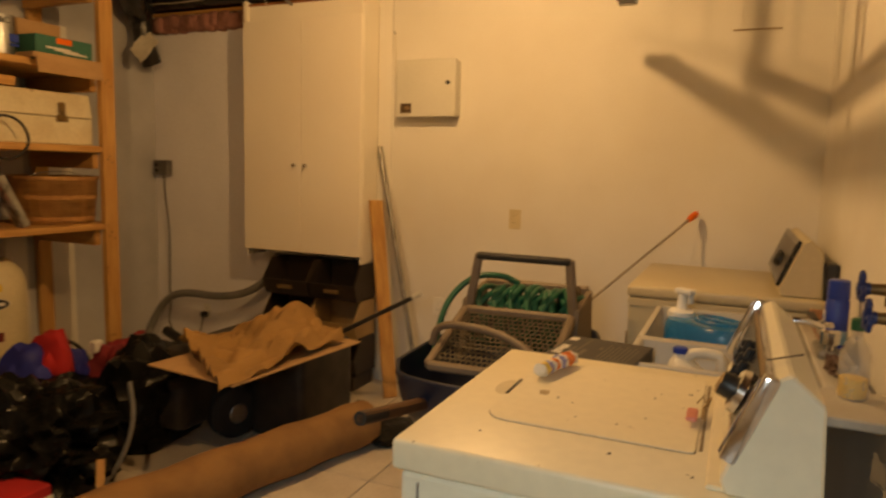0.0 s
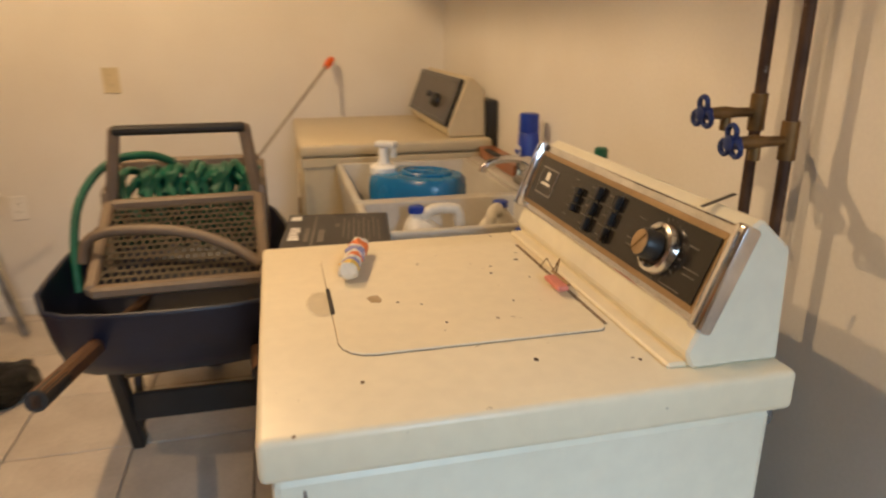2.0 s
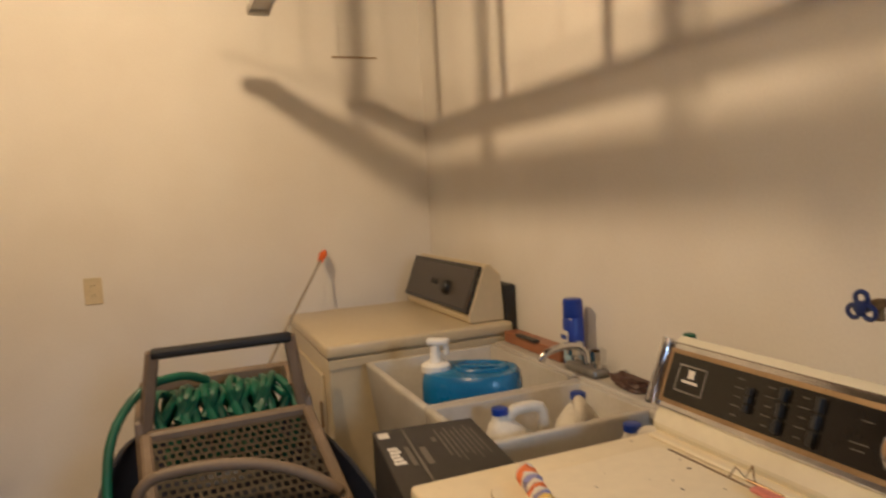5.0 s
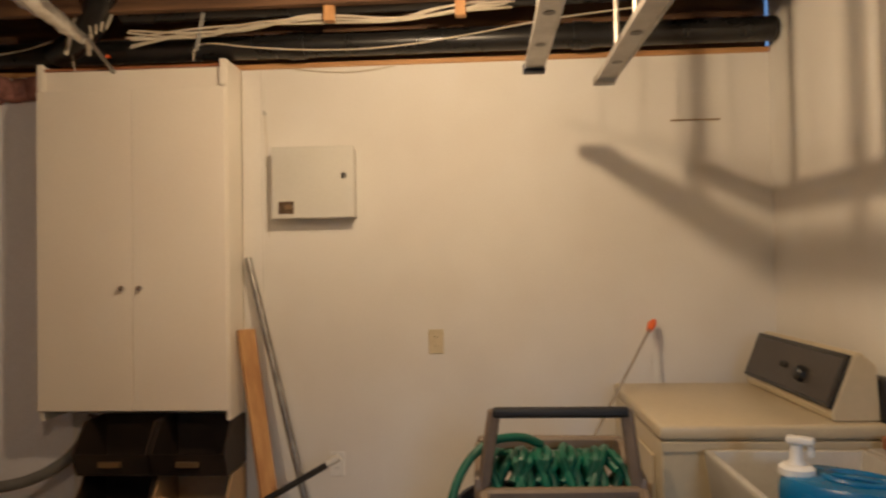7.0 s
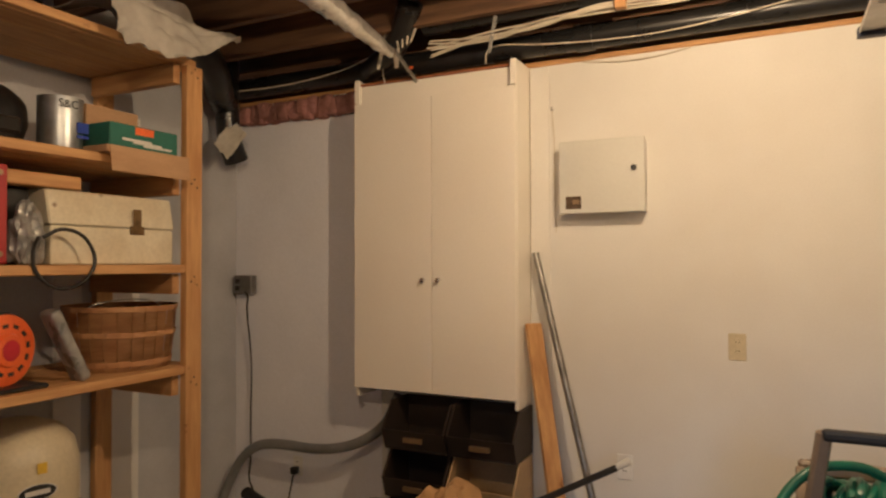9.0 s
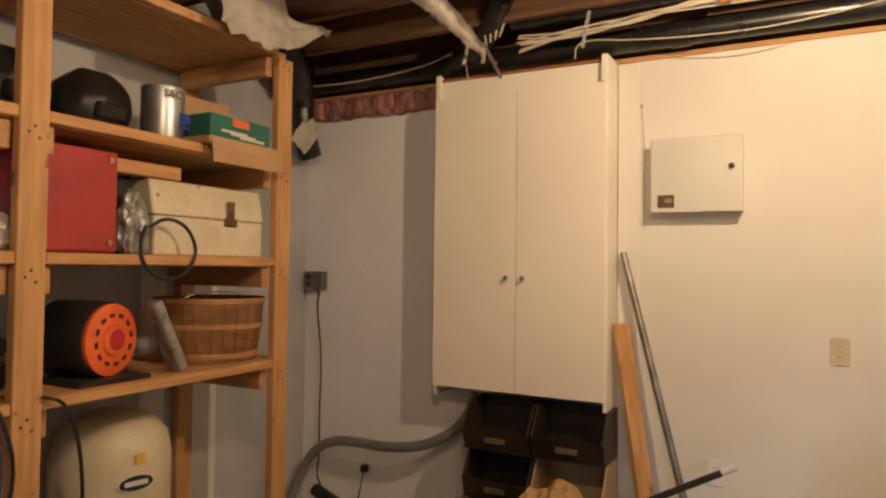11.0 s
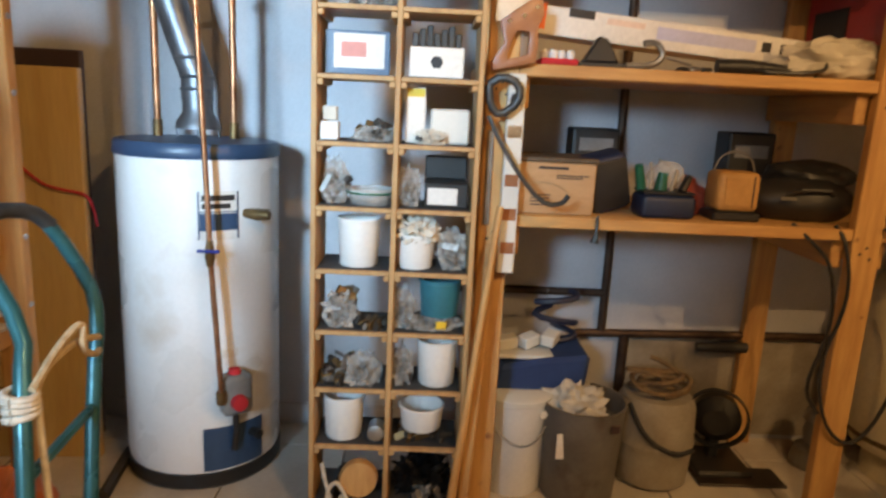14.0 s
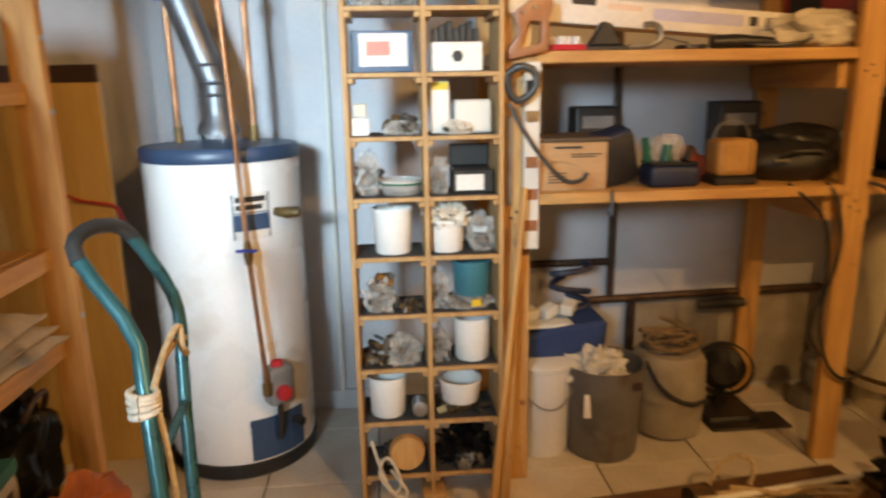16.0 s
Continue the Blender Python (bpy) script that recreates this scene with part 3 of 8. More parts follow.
def outlet(x, z, y=0.0, material=PLATE):
    o = thing("wall_outlet", "ivory plastic double wall outlet on the cream wall", "outlet", (x, y, z - 0.057))
    part("plate", box((x - 0.035, y - 0.006, z - 0.057), (x + 0.035, y, z + 0.057), 0.003), material, o)
    for dz in (-0.02, 0.02):
        s = part("socket", lathe([(0.017, 0), (0.017, 0.003)], seg=16, m=facing((x, y - 0.006, z + dz), (0, -1, 0))), material, o)
        for dx in (-0.006, 0.006):
            part("slot", plate(facing((x + dx, y - 0.0092, z + dz + 0.003), (0, -1, 0)), 0.002, 0.009, 0.0005), BLACKP, s)
    return o


outlet(-1.547, 1.095)
outlet(-2.02, 0.53, 0.0, WHITEP)
o = outlet(-3.86, 0.30, 0.0, WHITEP)
solo("plug", box((-3.885, -0.05, 0.26), (-3.845, -0.008, 0.30), 0.008, None, 2), BLACKP, "black plug in the low wall outlet", "plug")
solo("black_lead", tube([(-3.865, -0.04, 0.26), (-3.87, -0.06, 0.18), (-3.9, -0.06, 0.05), (-4.0, -0.1, 0.006)], 0.004, 6, smooth=2), BLACKP, "black cord below the wall outlet", "cable", smooth=True)
wb = thing("junction_box", "grey metal socket box near the room corner", "electrical box", (-4.19, 0, 1.27))
part("body", box((-4.30, -0.055, 1.275), (-4.165, -0.006, 1.385), 0.004), DULLST, wb)
for dz in (-0.02, 0.02):
    part("socket", plate(facing((-4.27, -0.055, 1.33 + dz), (0, -1, 0)), 0.034, 0.026, 0.004, 0.004), BLACKP, wb)
solo("hanging_cable", tube([(-4.21, -0.06, 1.29), (-4.16, -0.08, 1.26), (-4.20, -0.06, 1.2), (-4.18, -0.03, 0.9), (-4.19, -0.03, 0.55), (-4.185, -0.03, 0.3), (-4.19, -0.05, 0.2), (-4.12, -0.08, 0.14)], 0.005, 6, smooth=2), BLACKP, "black power cord hanging from the socket box", "cable", smooth=True)
solo("vacuum_hose", tube([(-3.14, -0.1, 0.78), (-3.2, -0.12, 0.62), (-3.38, -0.14, 0.5), (-3.62, -0.14, 0.45), (-3.9, -0.13, 0.455), (-4.08, -0.12, 0.42), (-4.2, -0.13, 0.3), (-4.25, -0.2, 0.1), (-4.2, -0.3, 0.03)], 0.027, 12, smooth=2), GREYP, "grey corrugated hose sagging along the wall", "hose", smooth=True)
solo("black_conduit", tube([(-4.12, -0.14, 0.15), (-3.8, -0.25, 0.11), (-3.45, -0.35, 0.06)], 0.035, 10), BLACKP, "black pipe insulation lying by the wall", "pipe", smooth=True)
solo("access_cover", box((-0.41, -0.003, 2.10), (-0.23, 0.0, 2.25), 0.001), WALL, "cream painted square access cover on the wall", "cover")
solo("cover_shelf", box((-0.45, -0.012, 2.095), (-0.23, 0.0, 2.10)), BRONZE, "thin brown strip under the access cover", "trim")
solo("wall_trim", box((-2.455, -0.012, 0.09), (-2.36, 0, 2.395), 0.003), WALL, "cream painted vertical board beside the cabinet", "trim", kind="structure")
solo("nail_hook", tube([(-2.345, 0, 2.185), (-2.345, -0.02, 2.18), (-2.345, -0.022, 2.195)], 0.004, 6), DULLST, "small bent nail in the wall", "nail")
solo("string", tube([(-2.345, -0.014, 2.185), (-2.338, -0.006, 2.05), (-2.332, -0.004, 1.6)], 0.0018, 5), CABLE, "thin string hanging from the nail", "string")

# bare plasterboard; its bluish, brighter colour carries the cool daylight falling here
solo("wall_panel", box((XW + 0.001, -0.005, 0.0), (-3.30, -0.0005, 2.28), 0.001), mat("daylit_plasterboard", (0.82, 0.82, 0.88), (0.76, 0.76, 0.82), 0.8, scale=1.8, fine=90, bump=0.08, lift=0.03), "bare plasterboard beside the cabinet, cool daylight painted in", "wall panel", kind="structure")

# wall cabinet
cb = thing("wall_cabinet", "tall white melamine wall cabinet with two closed doors", "cabinet", (-2.9, 0, 0.81))
x0, x1, yf = -3.345, -2.46, -0.185
part("side_panel", box((x0, yf, 0.775), (x0 + 0.018, -0.001, 2.40), 0.002), MELAMINE, cb)
part("side_panel", box((x1 - 0.018, yf, 0.775), (x1, -0.001, 2.40), 0.002), MELAMINE, cb)
part("back_panel", box((x0 + 0.02, -0.012, 0.83), (x1 - 0.02, -0.002, 2.38)), MELAMINE, cb)
part("bottom_panel", box((x0 + 0.02, yf + 0.003, 0.815), (x1 - 0.02, -0.014, 0.833), 0.001), SLATE, cb, "dark blue underside")
part("top_panel", box((x0 + 0.02, yf + 0.003, 2.24), (x1 - 0.02, -0.014, 2.258), 0.001), MELAMINE, cb)
part("top_rail", box((x0 + 0.02, yf + 0.02, 2.262), (x1 - 0.02, yf + 0.036, 2.372), 0.001), MELAMINE, cb)
part("top_batten", box((x0 + 0.02, yf + 0.012, 2.374), (x1 - 0.02, yf + 0.045, 2.386), 0.001), REDWOOD, cb, "reddish brown batten")
for dx in (x0, x1 - 0.03):
    part("corner_block", box((dx, yf - 0.012, 2.28), (dx + 0.03, yf - 0.001, 2.40), 0.002), MELAMINE, cb)
mid = -2.895
for a, c, kx in ((x0 + 0.003, mid - 0.002, mid - 0.042), (mid + 0.002, x1 - 0.003, mid + 0.042)):
    d = part("door", box((a, yf - 0.020, 0.822), (c, yf - 0.002, 2.272), 0.002), MELAMINE, cb)
    part("knob", lathe([(0.006, 0), (0.005, 0.012), (0.013, 0.018), (0.011, 0.028), (0.003, 0.031)], seg=16, m=facing((kx, yf - 0.020, 1.372), (0, -1, 0))), CHROME, d, "small chrome knob", True)

# stacking bins under the cabinet


def stack_bin(x, z, material, tag):
    o = thing("storage_bin", f"{tag} plastic open-front stacking storage bin", "storage bin", (x, -0.2, z), "bins under the cabinet")
    w, h, y0, y1 = 0.335, 0.225, -0.30, -0.04
    part("base", box((x - w / 2, y0 + 0.03, z), (x + w / 2, y1, z + 0.008), 0.002), material, o)
    for s in (-1, 1):
        xa = x + s * (w / 2 - 0.005)
        part("side", prism([(y1, z + 0.009), (y0 + 0.03, z + 0.009), (y0, z + 0.10), (y0 + 0.09, z + h), (y1, z + h)], xa - 0.005, xa + 0.005, "x"), material, o)
    part("back", box((x - w / 2 + 0.011, y1 - 0.008, z + 0.009), (x + w / 2 - 0.011, y1, z + h), 0.001), material, o)
    part("lip", prism([(y0 + 0.03, z + 0.009), (y0 + 0.036, z + 0.009), (y0 + 0.008, z + 0.10), (y0, z + 0.10)], x - w / 2 + 0.011, x + w / 2 - 0.011, "x"), material, o)
    part("label_holder", box((x - 0.05, y0 - 0.004, z + 0.045), (x + 0.05, y0 + 0.016, z + 0.068), 0.002), BRONZE if material is not TAUPE else BLACKP, o)


BINB = mat("brown_black_plastic", (0.035, 0.024, 0.018), (0.02, 0.014, 0.011), 0.45, scale=6, bump=0.06)
BEIGEB = mat("beige_bin_plastic", (0.42, 0.29, 0.15), (0.34, 0.23, 0.11), 0.5, scale=6, bump=0.06)
for j in range(3):
    for i in range(2):
        stack_bin(-2.955 + i * 0.345, 0.09 + j * 0.232, BEIGEB if (i, j) == (1, 1) else BINB, "beige" if (i, j) == (1, 1) else "dark brown")
solo("bin_plinth", box((-3.12, -0.29, 0.0), (-2.45, -0.05, 0.088), 0.004), BINB, "low dark plinth under the storage bins", "plinth")

# timber and pole leaning on the wall
solo("leaning_board", beam((-2.20, -0.27, 0.0), (-2.42, -0.09, 1.17), 0.09, 0.019, 0.002, roll=8), PINE, "raw pine board leaning on the wall", "board")
solo("leaning_pole", tube([(-2.00, -0.27, 0.012), (-2.42, -0.05, 1.50)], 0.016, 12), DULLST, "long grey metal pole leaning on the wall", "pole", smooth=True)

# ---- laundry side ----
# washing machine
wx0, wx1, wy0, wy1, wz = -0.877, -0.222, -2.775, -2.115, 0.92
wm = thing("washing_machine", "almond top-loading washing machine with closed lid", "washing machine", (-0.53, -2.44, 0))
bm = box((wx0 + 0.012, wy0 + 0.012, 0.03), (wx1 - 0.02, wy1 - 0.012, wz - 0.058), 0.010, None, 2)
body = part("body", bm, ENAMELS, wm)
part("front_seam", box((wx0 + 0.045, wy0 + 0.0105, 0.06), (wx0 + 0.049, wy0 + 0.0125, wz - 0.075)), DULLST, body, "thin dark panel seam")
bm = box((wx0, wy0, wz - 0.055), (wx1, wy1, wz), 0.009, None, 3)
top = part("top_panel", bm, ENAMEL, wm, "almond enamel top with rust specks", True)
cy0, cy1 = -2.742, wy1 - 0.01
lx0, lx1, ly0, ly1 = -0.772, -0.40, -2.61, -2.19
bm = bmesh.new()
R = 0.045
out = []
for cx, cy, a0 in ((lx1 - 0.012, ly1 - 0.012, 0), (lx0 + R, ly1 - R, 90), (lx0 + R, ly0 + R, 180), (lx1 - 0.012, ly0 + 0.012, 270)):
    r = R if cx < -0.6 else 0.012
    out += [(cx + r * math.cos(radians(a0 + k * 22.5)), cy + r * math.sin(radians(a0 + k * 22.5))) for k in range(5)]
seam = [((x - (lx0 + lx1) / 2) * 1.004 + (lx0 + lx1) / 2, (y - (ly0 + ly1) / 2) * 1.004 + (ly0 + ly1) / 2) for x, y in out]
# flat brown rim paints the thin shadow line round the lid
part("lid_seam", prism(seam, wz + 0.0003, wz + 0.0009, "z"), mat("seam_shade", (0.26, 0.19, 0.11), (0.13, 0.09, 0.05), 0.85, scale=30), top, "thin painted shadow line round the lid")
lid = part("lid", prism(out, wz + 0.0005, wz + 0.0034, "z", 0.0012), ENAMEL, wm, "almond enamel lid with rust specks")
# flat darker disc paints the shade of a finger hollow
part("finger_recess", lathe([(0.034, 0), (0.03, 0.0012)], seg=20, m=Matrix.Translation((lx0 - 0.012, -2.42, wz + 0.0003)) @ Matrix.Diagonal((0.7, 1.5, 1, 1))), mat("recess_shade", (0.60, 0.52, 0.36), (0.52, 0.44, 0.30), 0.4), top)
part("finger_slot", box((lx0 - 0.002, -2.47, wz + 0.0015), (lx0 + 0.004, -2.37, wz + 0.0058), 0.001), BLACKP, lid)
part("hinge_slot", box((lx1 + 0.005, ly0 + 0.02, wz), (lx1 + 0.010, ly1 - 0.02, wz + 0.0012)), mat("gap_brown", (0.20, 0.14, 0.08)), top)
RUST = mat("rust_speck", (0.05, 0.03, 0.02), (0.10, 0.06, 0.03), 0.8, scale=60)
for k, (x, y) in enumerate(((-0.529, -2.669), (-0.753, -2.675), (-0.615, -2.538), (-0.67, -2.448), (-0.495, -2.483), (-0.606, -2.283), (-0.426, -2.301), (-0.492, -2.358), (-0.482, -2.325), (-0.399, -2.70), (-0.636, -2.464), (-0.434, -2.391))):
    on_lid = lx0 < x < lx1 and ly0 < y < ly1
    r = (0.0042, 0.003, 0.0026, 0.003, 0.0024, 0.002)[k % 6]
    part("rust_speck", lump((x, y, wz + (0.0033 if on_lid else 0.0)), (r, r * 1.3, 0.0004), 0.4, 5, 1, k), RUST, lid if on_lid else top)
part("stain", lump((-0.703, -2.428, wz + 0.0033), (0.010, 0.016, 0.0003), 0.5, 6, 2, 3), mat("tan_stain", (0.45, 0.34, 0.20), (0.36, 0.26, 0.14), 0.5, scale=40), lid)
part("hinge_strip", box((lx1 + 0.020, cy0 + 0.01, wz - 0.001), (lx1 + 0.05, wy1 - 0.02, wz + 0.007), 0.003), ENAMEL, top)
# control console: a sloped face between end caps
con = part("console", prism([(-0.352, wz + 0.001), (-0.362, wz + 0.022), (-0.300, 1.098), (-0.28, 1.110), (-0.235, 1.07), (-0.228, wz + 0.001)], cy0, cy1, "y", 0.004), ENAMELS, wm)
fa, fb = Vector((-0.3475, 0, wz + 0.06)), Vector((-0.3015, 0, 1.094))
fn = Vector((-(fb.z - fa.z), 0, fb.x - fa.x)).normalized()
cen = (fa + fb) / 2 + Vector((0, (cy0 + cy1) / 2, 0))
fm = facing(cen, fn)
H = (fb - fa).length
W = cy1 - cy0
part("bezel", box((-W / 2 - 0.004, -H / 2 - 0.004, -0.002), (W / 2 + 0.004, H / 2 + 0.006, 0.006), 0.003, None, 2, fm), CHROME, con, "worn chrome bezel")
part("trim_band", box((-W / 2 + 0.008, -H / 2 + 0.007, 0.0065), (W / 2 - 0.008, H / 2 - 0.007, 0.0085), 0.001, None, 1, fm), BRONZE, con, "bronze border")
face = part("control_face", box((-W / 2 + 0.020, -H / 2 + 0.016, 0.009), (W / 2 - 0.020, H / 2 - 0.016, 0.011), 0.0008, None, 1, fm), BLACKG, con, "black glossy control face")
for s in (-1, 1):
    part("end_cap", box((s * (W / 2 + 0.006) - 0.012, -H / 2 - 0.006, -0.006), (s * (W / 2 + 0.006) + 0.012, H / 2 + 0.010, 0.018), 0.005, None, 2, fm), CHROME, con, "polished chrome end cap", True)
    part("end_rib", box((s * (W / 2 + 0.006) - 0.003, -H / 2, 0.018), (s * (W / 2 + 0.006) + 0.003, H / 2, 0.021), 0.001, None, 1, fm), CHROME, con)
dm = fm @ Matrix.Translation((0.19, -0.002, 0.011))
dial = part("dial", lathe([(0.035, 0), (0.037, 0.003), (0.0345, 0.014), (0.030, 0.016), (0.026, 0.010)], seg=36, m=dm, caps=False), CHROME, con, "chrome timer dial ring", True)
part("dial_skirt", lathe([(0.028, 0.002), (0.0255, 0.012), (0.022, 0.013)], seg=28, m=dm), BLACKG, dial, "", True)
part("dial_knob", lathe([(0.0205, 0.0132), (0.0195, 0.036), (0.018, 0.038)], seg=28, m=dm), BLACKP, dial, "black timer knob", True)
part("dial_cap", lathe([(0.0175, 0.0382), (0.0165, 0.0395), (0.002, 0.0398)], seg=24, m=dm), BRONZE, dial, "dull bronze knob face", True)
part("dial_pointer", box((-0.0015, -0.016, 0.040), (0.0015, 0.016, 0.0406), 0, None, 1, dm @ pose(0, 0, 0, 0, 0, -35)), BRASS, dial)
for k in range(26):
    a = math.radians(13.8 * k)
    part("dial_mark", plate(dm @ Matrix.Translation((0.042 * math.cos(a), 0.042 * math.sin(a), 0.0002)) @ pose(0, 0, 0, 0, 0, 13.8 * k), 0.002 if k % 4 else 0.007, 0.001, 0.0004), PRINT, face)
part("logo_frame", box((-0.262, -0.025, 0.0112), (-0.190, 0.028, 0.0118), 0, None, 1, fm), DULLST, face)
part("logo_field", box((-0.259, -0.022, 0.0119), (-0.193, 0.025, 0.0124), 0, None, 1, fm), BLACKG, face)
part("logo_mark", box((-0.234, 0.004, 0.0126), (-0.218, 0.020, 0.013), 0, None, 1, fm), INKW, face)
part("logo_bar", box((-0.246, -0.006, 0.0126), (-0.206, -0.001, 0.013), 0, None, 1, fm), INKW, face)
for x, h in ((-0.085, 0.045), (-0.020, 0.080), (0.045, 0.080)):
    part("switch_slot", box((x - 0.005, -h / 2, 0.0112), (x + 0.006, h / 2, 0.0118), 0, None, 1, fm), INK, face)
    for j in range(3):
        y = -h / 2 + h * (j + 0.5) / 3
        part("switch_paddle", box((x - 0.005, y - h / 7, 0.0119), (x + 0.006, y + h / 7, 0.022), 0.002, None, 1, fm @ pose(0, 0, 0, 0, 0, 0)), BLACKP, face)
    for j in range(5):
        part("print_line", plate(fm @ Matrix.Translation((x - 0.027, -0.032 + j * 0.016, 0.0112)), 0.014 + 0.006 * (j % 2), 0.0016, 0.0003), PRINT, face)
for x, y, w in ((0.115, -0.01, 0.03), (0.115, -0.02, 0.022), (0.25, 0.02, 0.02), (0.262, -0.008, 0.034), (0.262, -0.016, 0.026), (0.235, -0.041, 0.05), (0.12, 0.024, 0.02)):
    part("print_line", plate(fm @ Matrix.Translation((x, y, 0.0112)), w, 0.0016, 0.0003), PRINT, face)
part("sticker", plate(facing((-0.285, -2.66, 1.1135), (-0.3, 0, 1)), 0.008, 0.05, 0.0006), BLACKP, con)

# things on the washing machine
bd = thing("beaded_brush", "chunky cream and orange beaded cord on the washer lid", "beaded cord", (-0.68, -2.32, wz + 0.01))
cols = [mat("bead_" + n, c, None, 0.6, bump=0.3, fine=90) for n, c in (("cream", (0.72, 0.66, 0.54)), ("orange", (0.75, 0.20, 0.05)), ("violet", (0.28, 0.26, 0.42)), ("yellow", (0.75, 0.5, 0.10)))]
for k in range(11):
    c = Vector((-0.735, -2.345, wz + 0.027)).lerp(Vector((-0.70, -2.21, wz + 0.027)), k / 10)
    part("bead", lump(c - Vector((0, 0, 0.0165)), (0.017, 0.013, 0.0165), 0.35, 9, 2, k), cols[(0, 3, 2, 0, 1, 0, 2, 0, 1, 1, 0)[k]], bd)
cp = thing("pink_clip", "small pink peg clipped at the washer hinge", "clip", (-0.42, -2.45, wz + 0.01))
part("grip", box((-0.425, -2.49, wz + 0.0125), (-0.405, -2.43, wz + 0.021), 0.004, None, 2, None), PINKC, cp)
part("wire", tube([(-0.40, -2.42, wz + 0.013), (-0.385, -2.40, wz + 0.035), (-0.39, -2.39, wz + 0.012), (-0.40, -2.38, wz + 0.03), (-0.41, -2.375, wz + 0.013)], 0.0015, 5), BRASS, cp)
part("peg_stem", box((-0.4, -2.47, wz + 0.0125), (-0.394, -2.40, wz + 0.017), 0.001), BRONZE, cp)

# dryer
dr = thing("tumble_dryer", "beige front-loading tumble dryer in the corner", "tumble dryer", (-0.41, -0.55, 0))
dx0, dx1, dy0, dy1, dz = -0.762, -0.03, -0.915, -0.13, 0.92
part("body", box((dx0 + 0.008, dy0 + 0.006, 0.04), (dx1, dy1 - 0.006, dz - 0.052), 0.008, None, 2), DRYERM, dr)
part("top_panel", box((dx0, dy0, dz - 0.05), (dx1, dy1, dz), 0.014, None, 3), DRYERM, dr, smooth=True)
part("side_rail", box((dx0 + 0.006, dy0 + 0.002, dz - 0.085), (dx1 - 0.002, dy0 + 0.0055, dz - 0.054), 0.001), DRYERM, dr)
d = part("door", box((dx0 - 0.002, dy0 + 0.10, 0.33), (dx0 + 0.0075, dy1 - 0.10, 0.80), 0.006, None, 2), DRYERM, dr)
part("door_handle", box((dx0 - 0.012, dy0 + 0.105, 0.60), (dx0 - 0.003, dy0 + 0.125, 0.70), 0.003), BRONZE, d, "dark recessed handle")
c2 = part("console", prism([(-0.195, dz + 0.001), (-0.202, dz + 0.03), (-0.130, 1.133), (-0.105, 1.147), (-0.055, 1.10), (-0.045, dz + 0.001)], dy0 + 0.035, dy1 - 0.03, "y", 0.006), DRYERM, dr)
ga, gb = Vector((-0.1985, 0, dz + 0.038)), Vector((-0.1325, 0, 1.129))
gn = Vector((-(gb.z - ga.z), 0, gb.x - ga.x)).normalized()
gm = facing((ga + gb) / 2 + Vector((0, (dy0 + dy1) / 2, 0)), gn)
GW = dy1 - dy0 - 0.075
f2 = part("control_face", box((-GW / 2, -0.092, 0.001), (GW / 2, 0.098, 0.016), 0.005, None, 2, gm), BLACKG, c2, "black glossy control face")
part("face_field", box((-GW / 2 + 0.02, -0.075, 0.0162), (GW / 2 - 0.02, 0.08, 0.0172), 0.0005, None, 1, gm), mat("dark_grey_panel", (0.05, 0.042, 0.036), (0.04, 0.034, 0.03), 0.3), f2)
part("knob", lathe([(0.030, 0), (0.028, 0.018), (0.020, 0.026), (0.004, 0.027)], seg=24, m=gm @ Matrix.Translation((0.12, -0.012, 0.0175))), BLACKP, f2, "black timer knob", True)
for x in (-0.045, -0.012):
    part("button", lathe([(0.012, 0), (0.011, 0.010), (0.003, 0.011)], seg=16, m=gm @ Matrix.Translation((x, 0.002, 0.0175))), BLACKP, f2, "", True)
for x in (0.07, 0.075, 0.18, 0.2):
    part("print_line", plate(gm @ Matrix.Translation((x, 0.02 - 0.2 * abs(x - 0.1), 0.0175)), 0.02, 0.003, 0.0003), PRINT, f2)
part("vent_collar", box((-0.048, dy0 + 0.02, 0.55), (-0.004, dy0 + 0.12, 1.06), 0.006), BLACKP, dr, "dark back edge")
# whip stick with an orange tip
st = thing("marker_pole", "thin grey driveway marker pole with an orange tip", "marker pole", (-0.95, -0.75, 0.86))
part("rod", tube([(-0.96, -0.70, 0.79), (-0.59, -0.10, 1.15)], 0.006, 8), MUSLIN, st, "", True)
part("tip", tube([(-0.592, -0.103, 1.148), (-0.572, -0.07, 1.168), (-0.558, -0.048, 1.182)], [0.013, 0.019, 0.013], 12), ORANGE, st, "bright orange plastic tip", True)

# laundry sink
sk = thing("laundry_sink", "off-white plastic double laundry sink on legs", "sink", (-0.33, -1.36, 0))
sx0, sx1, sy0, sy1, sz = -0.635, -0.03, -1.86, -0.955, 0.855


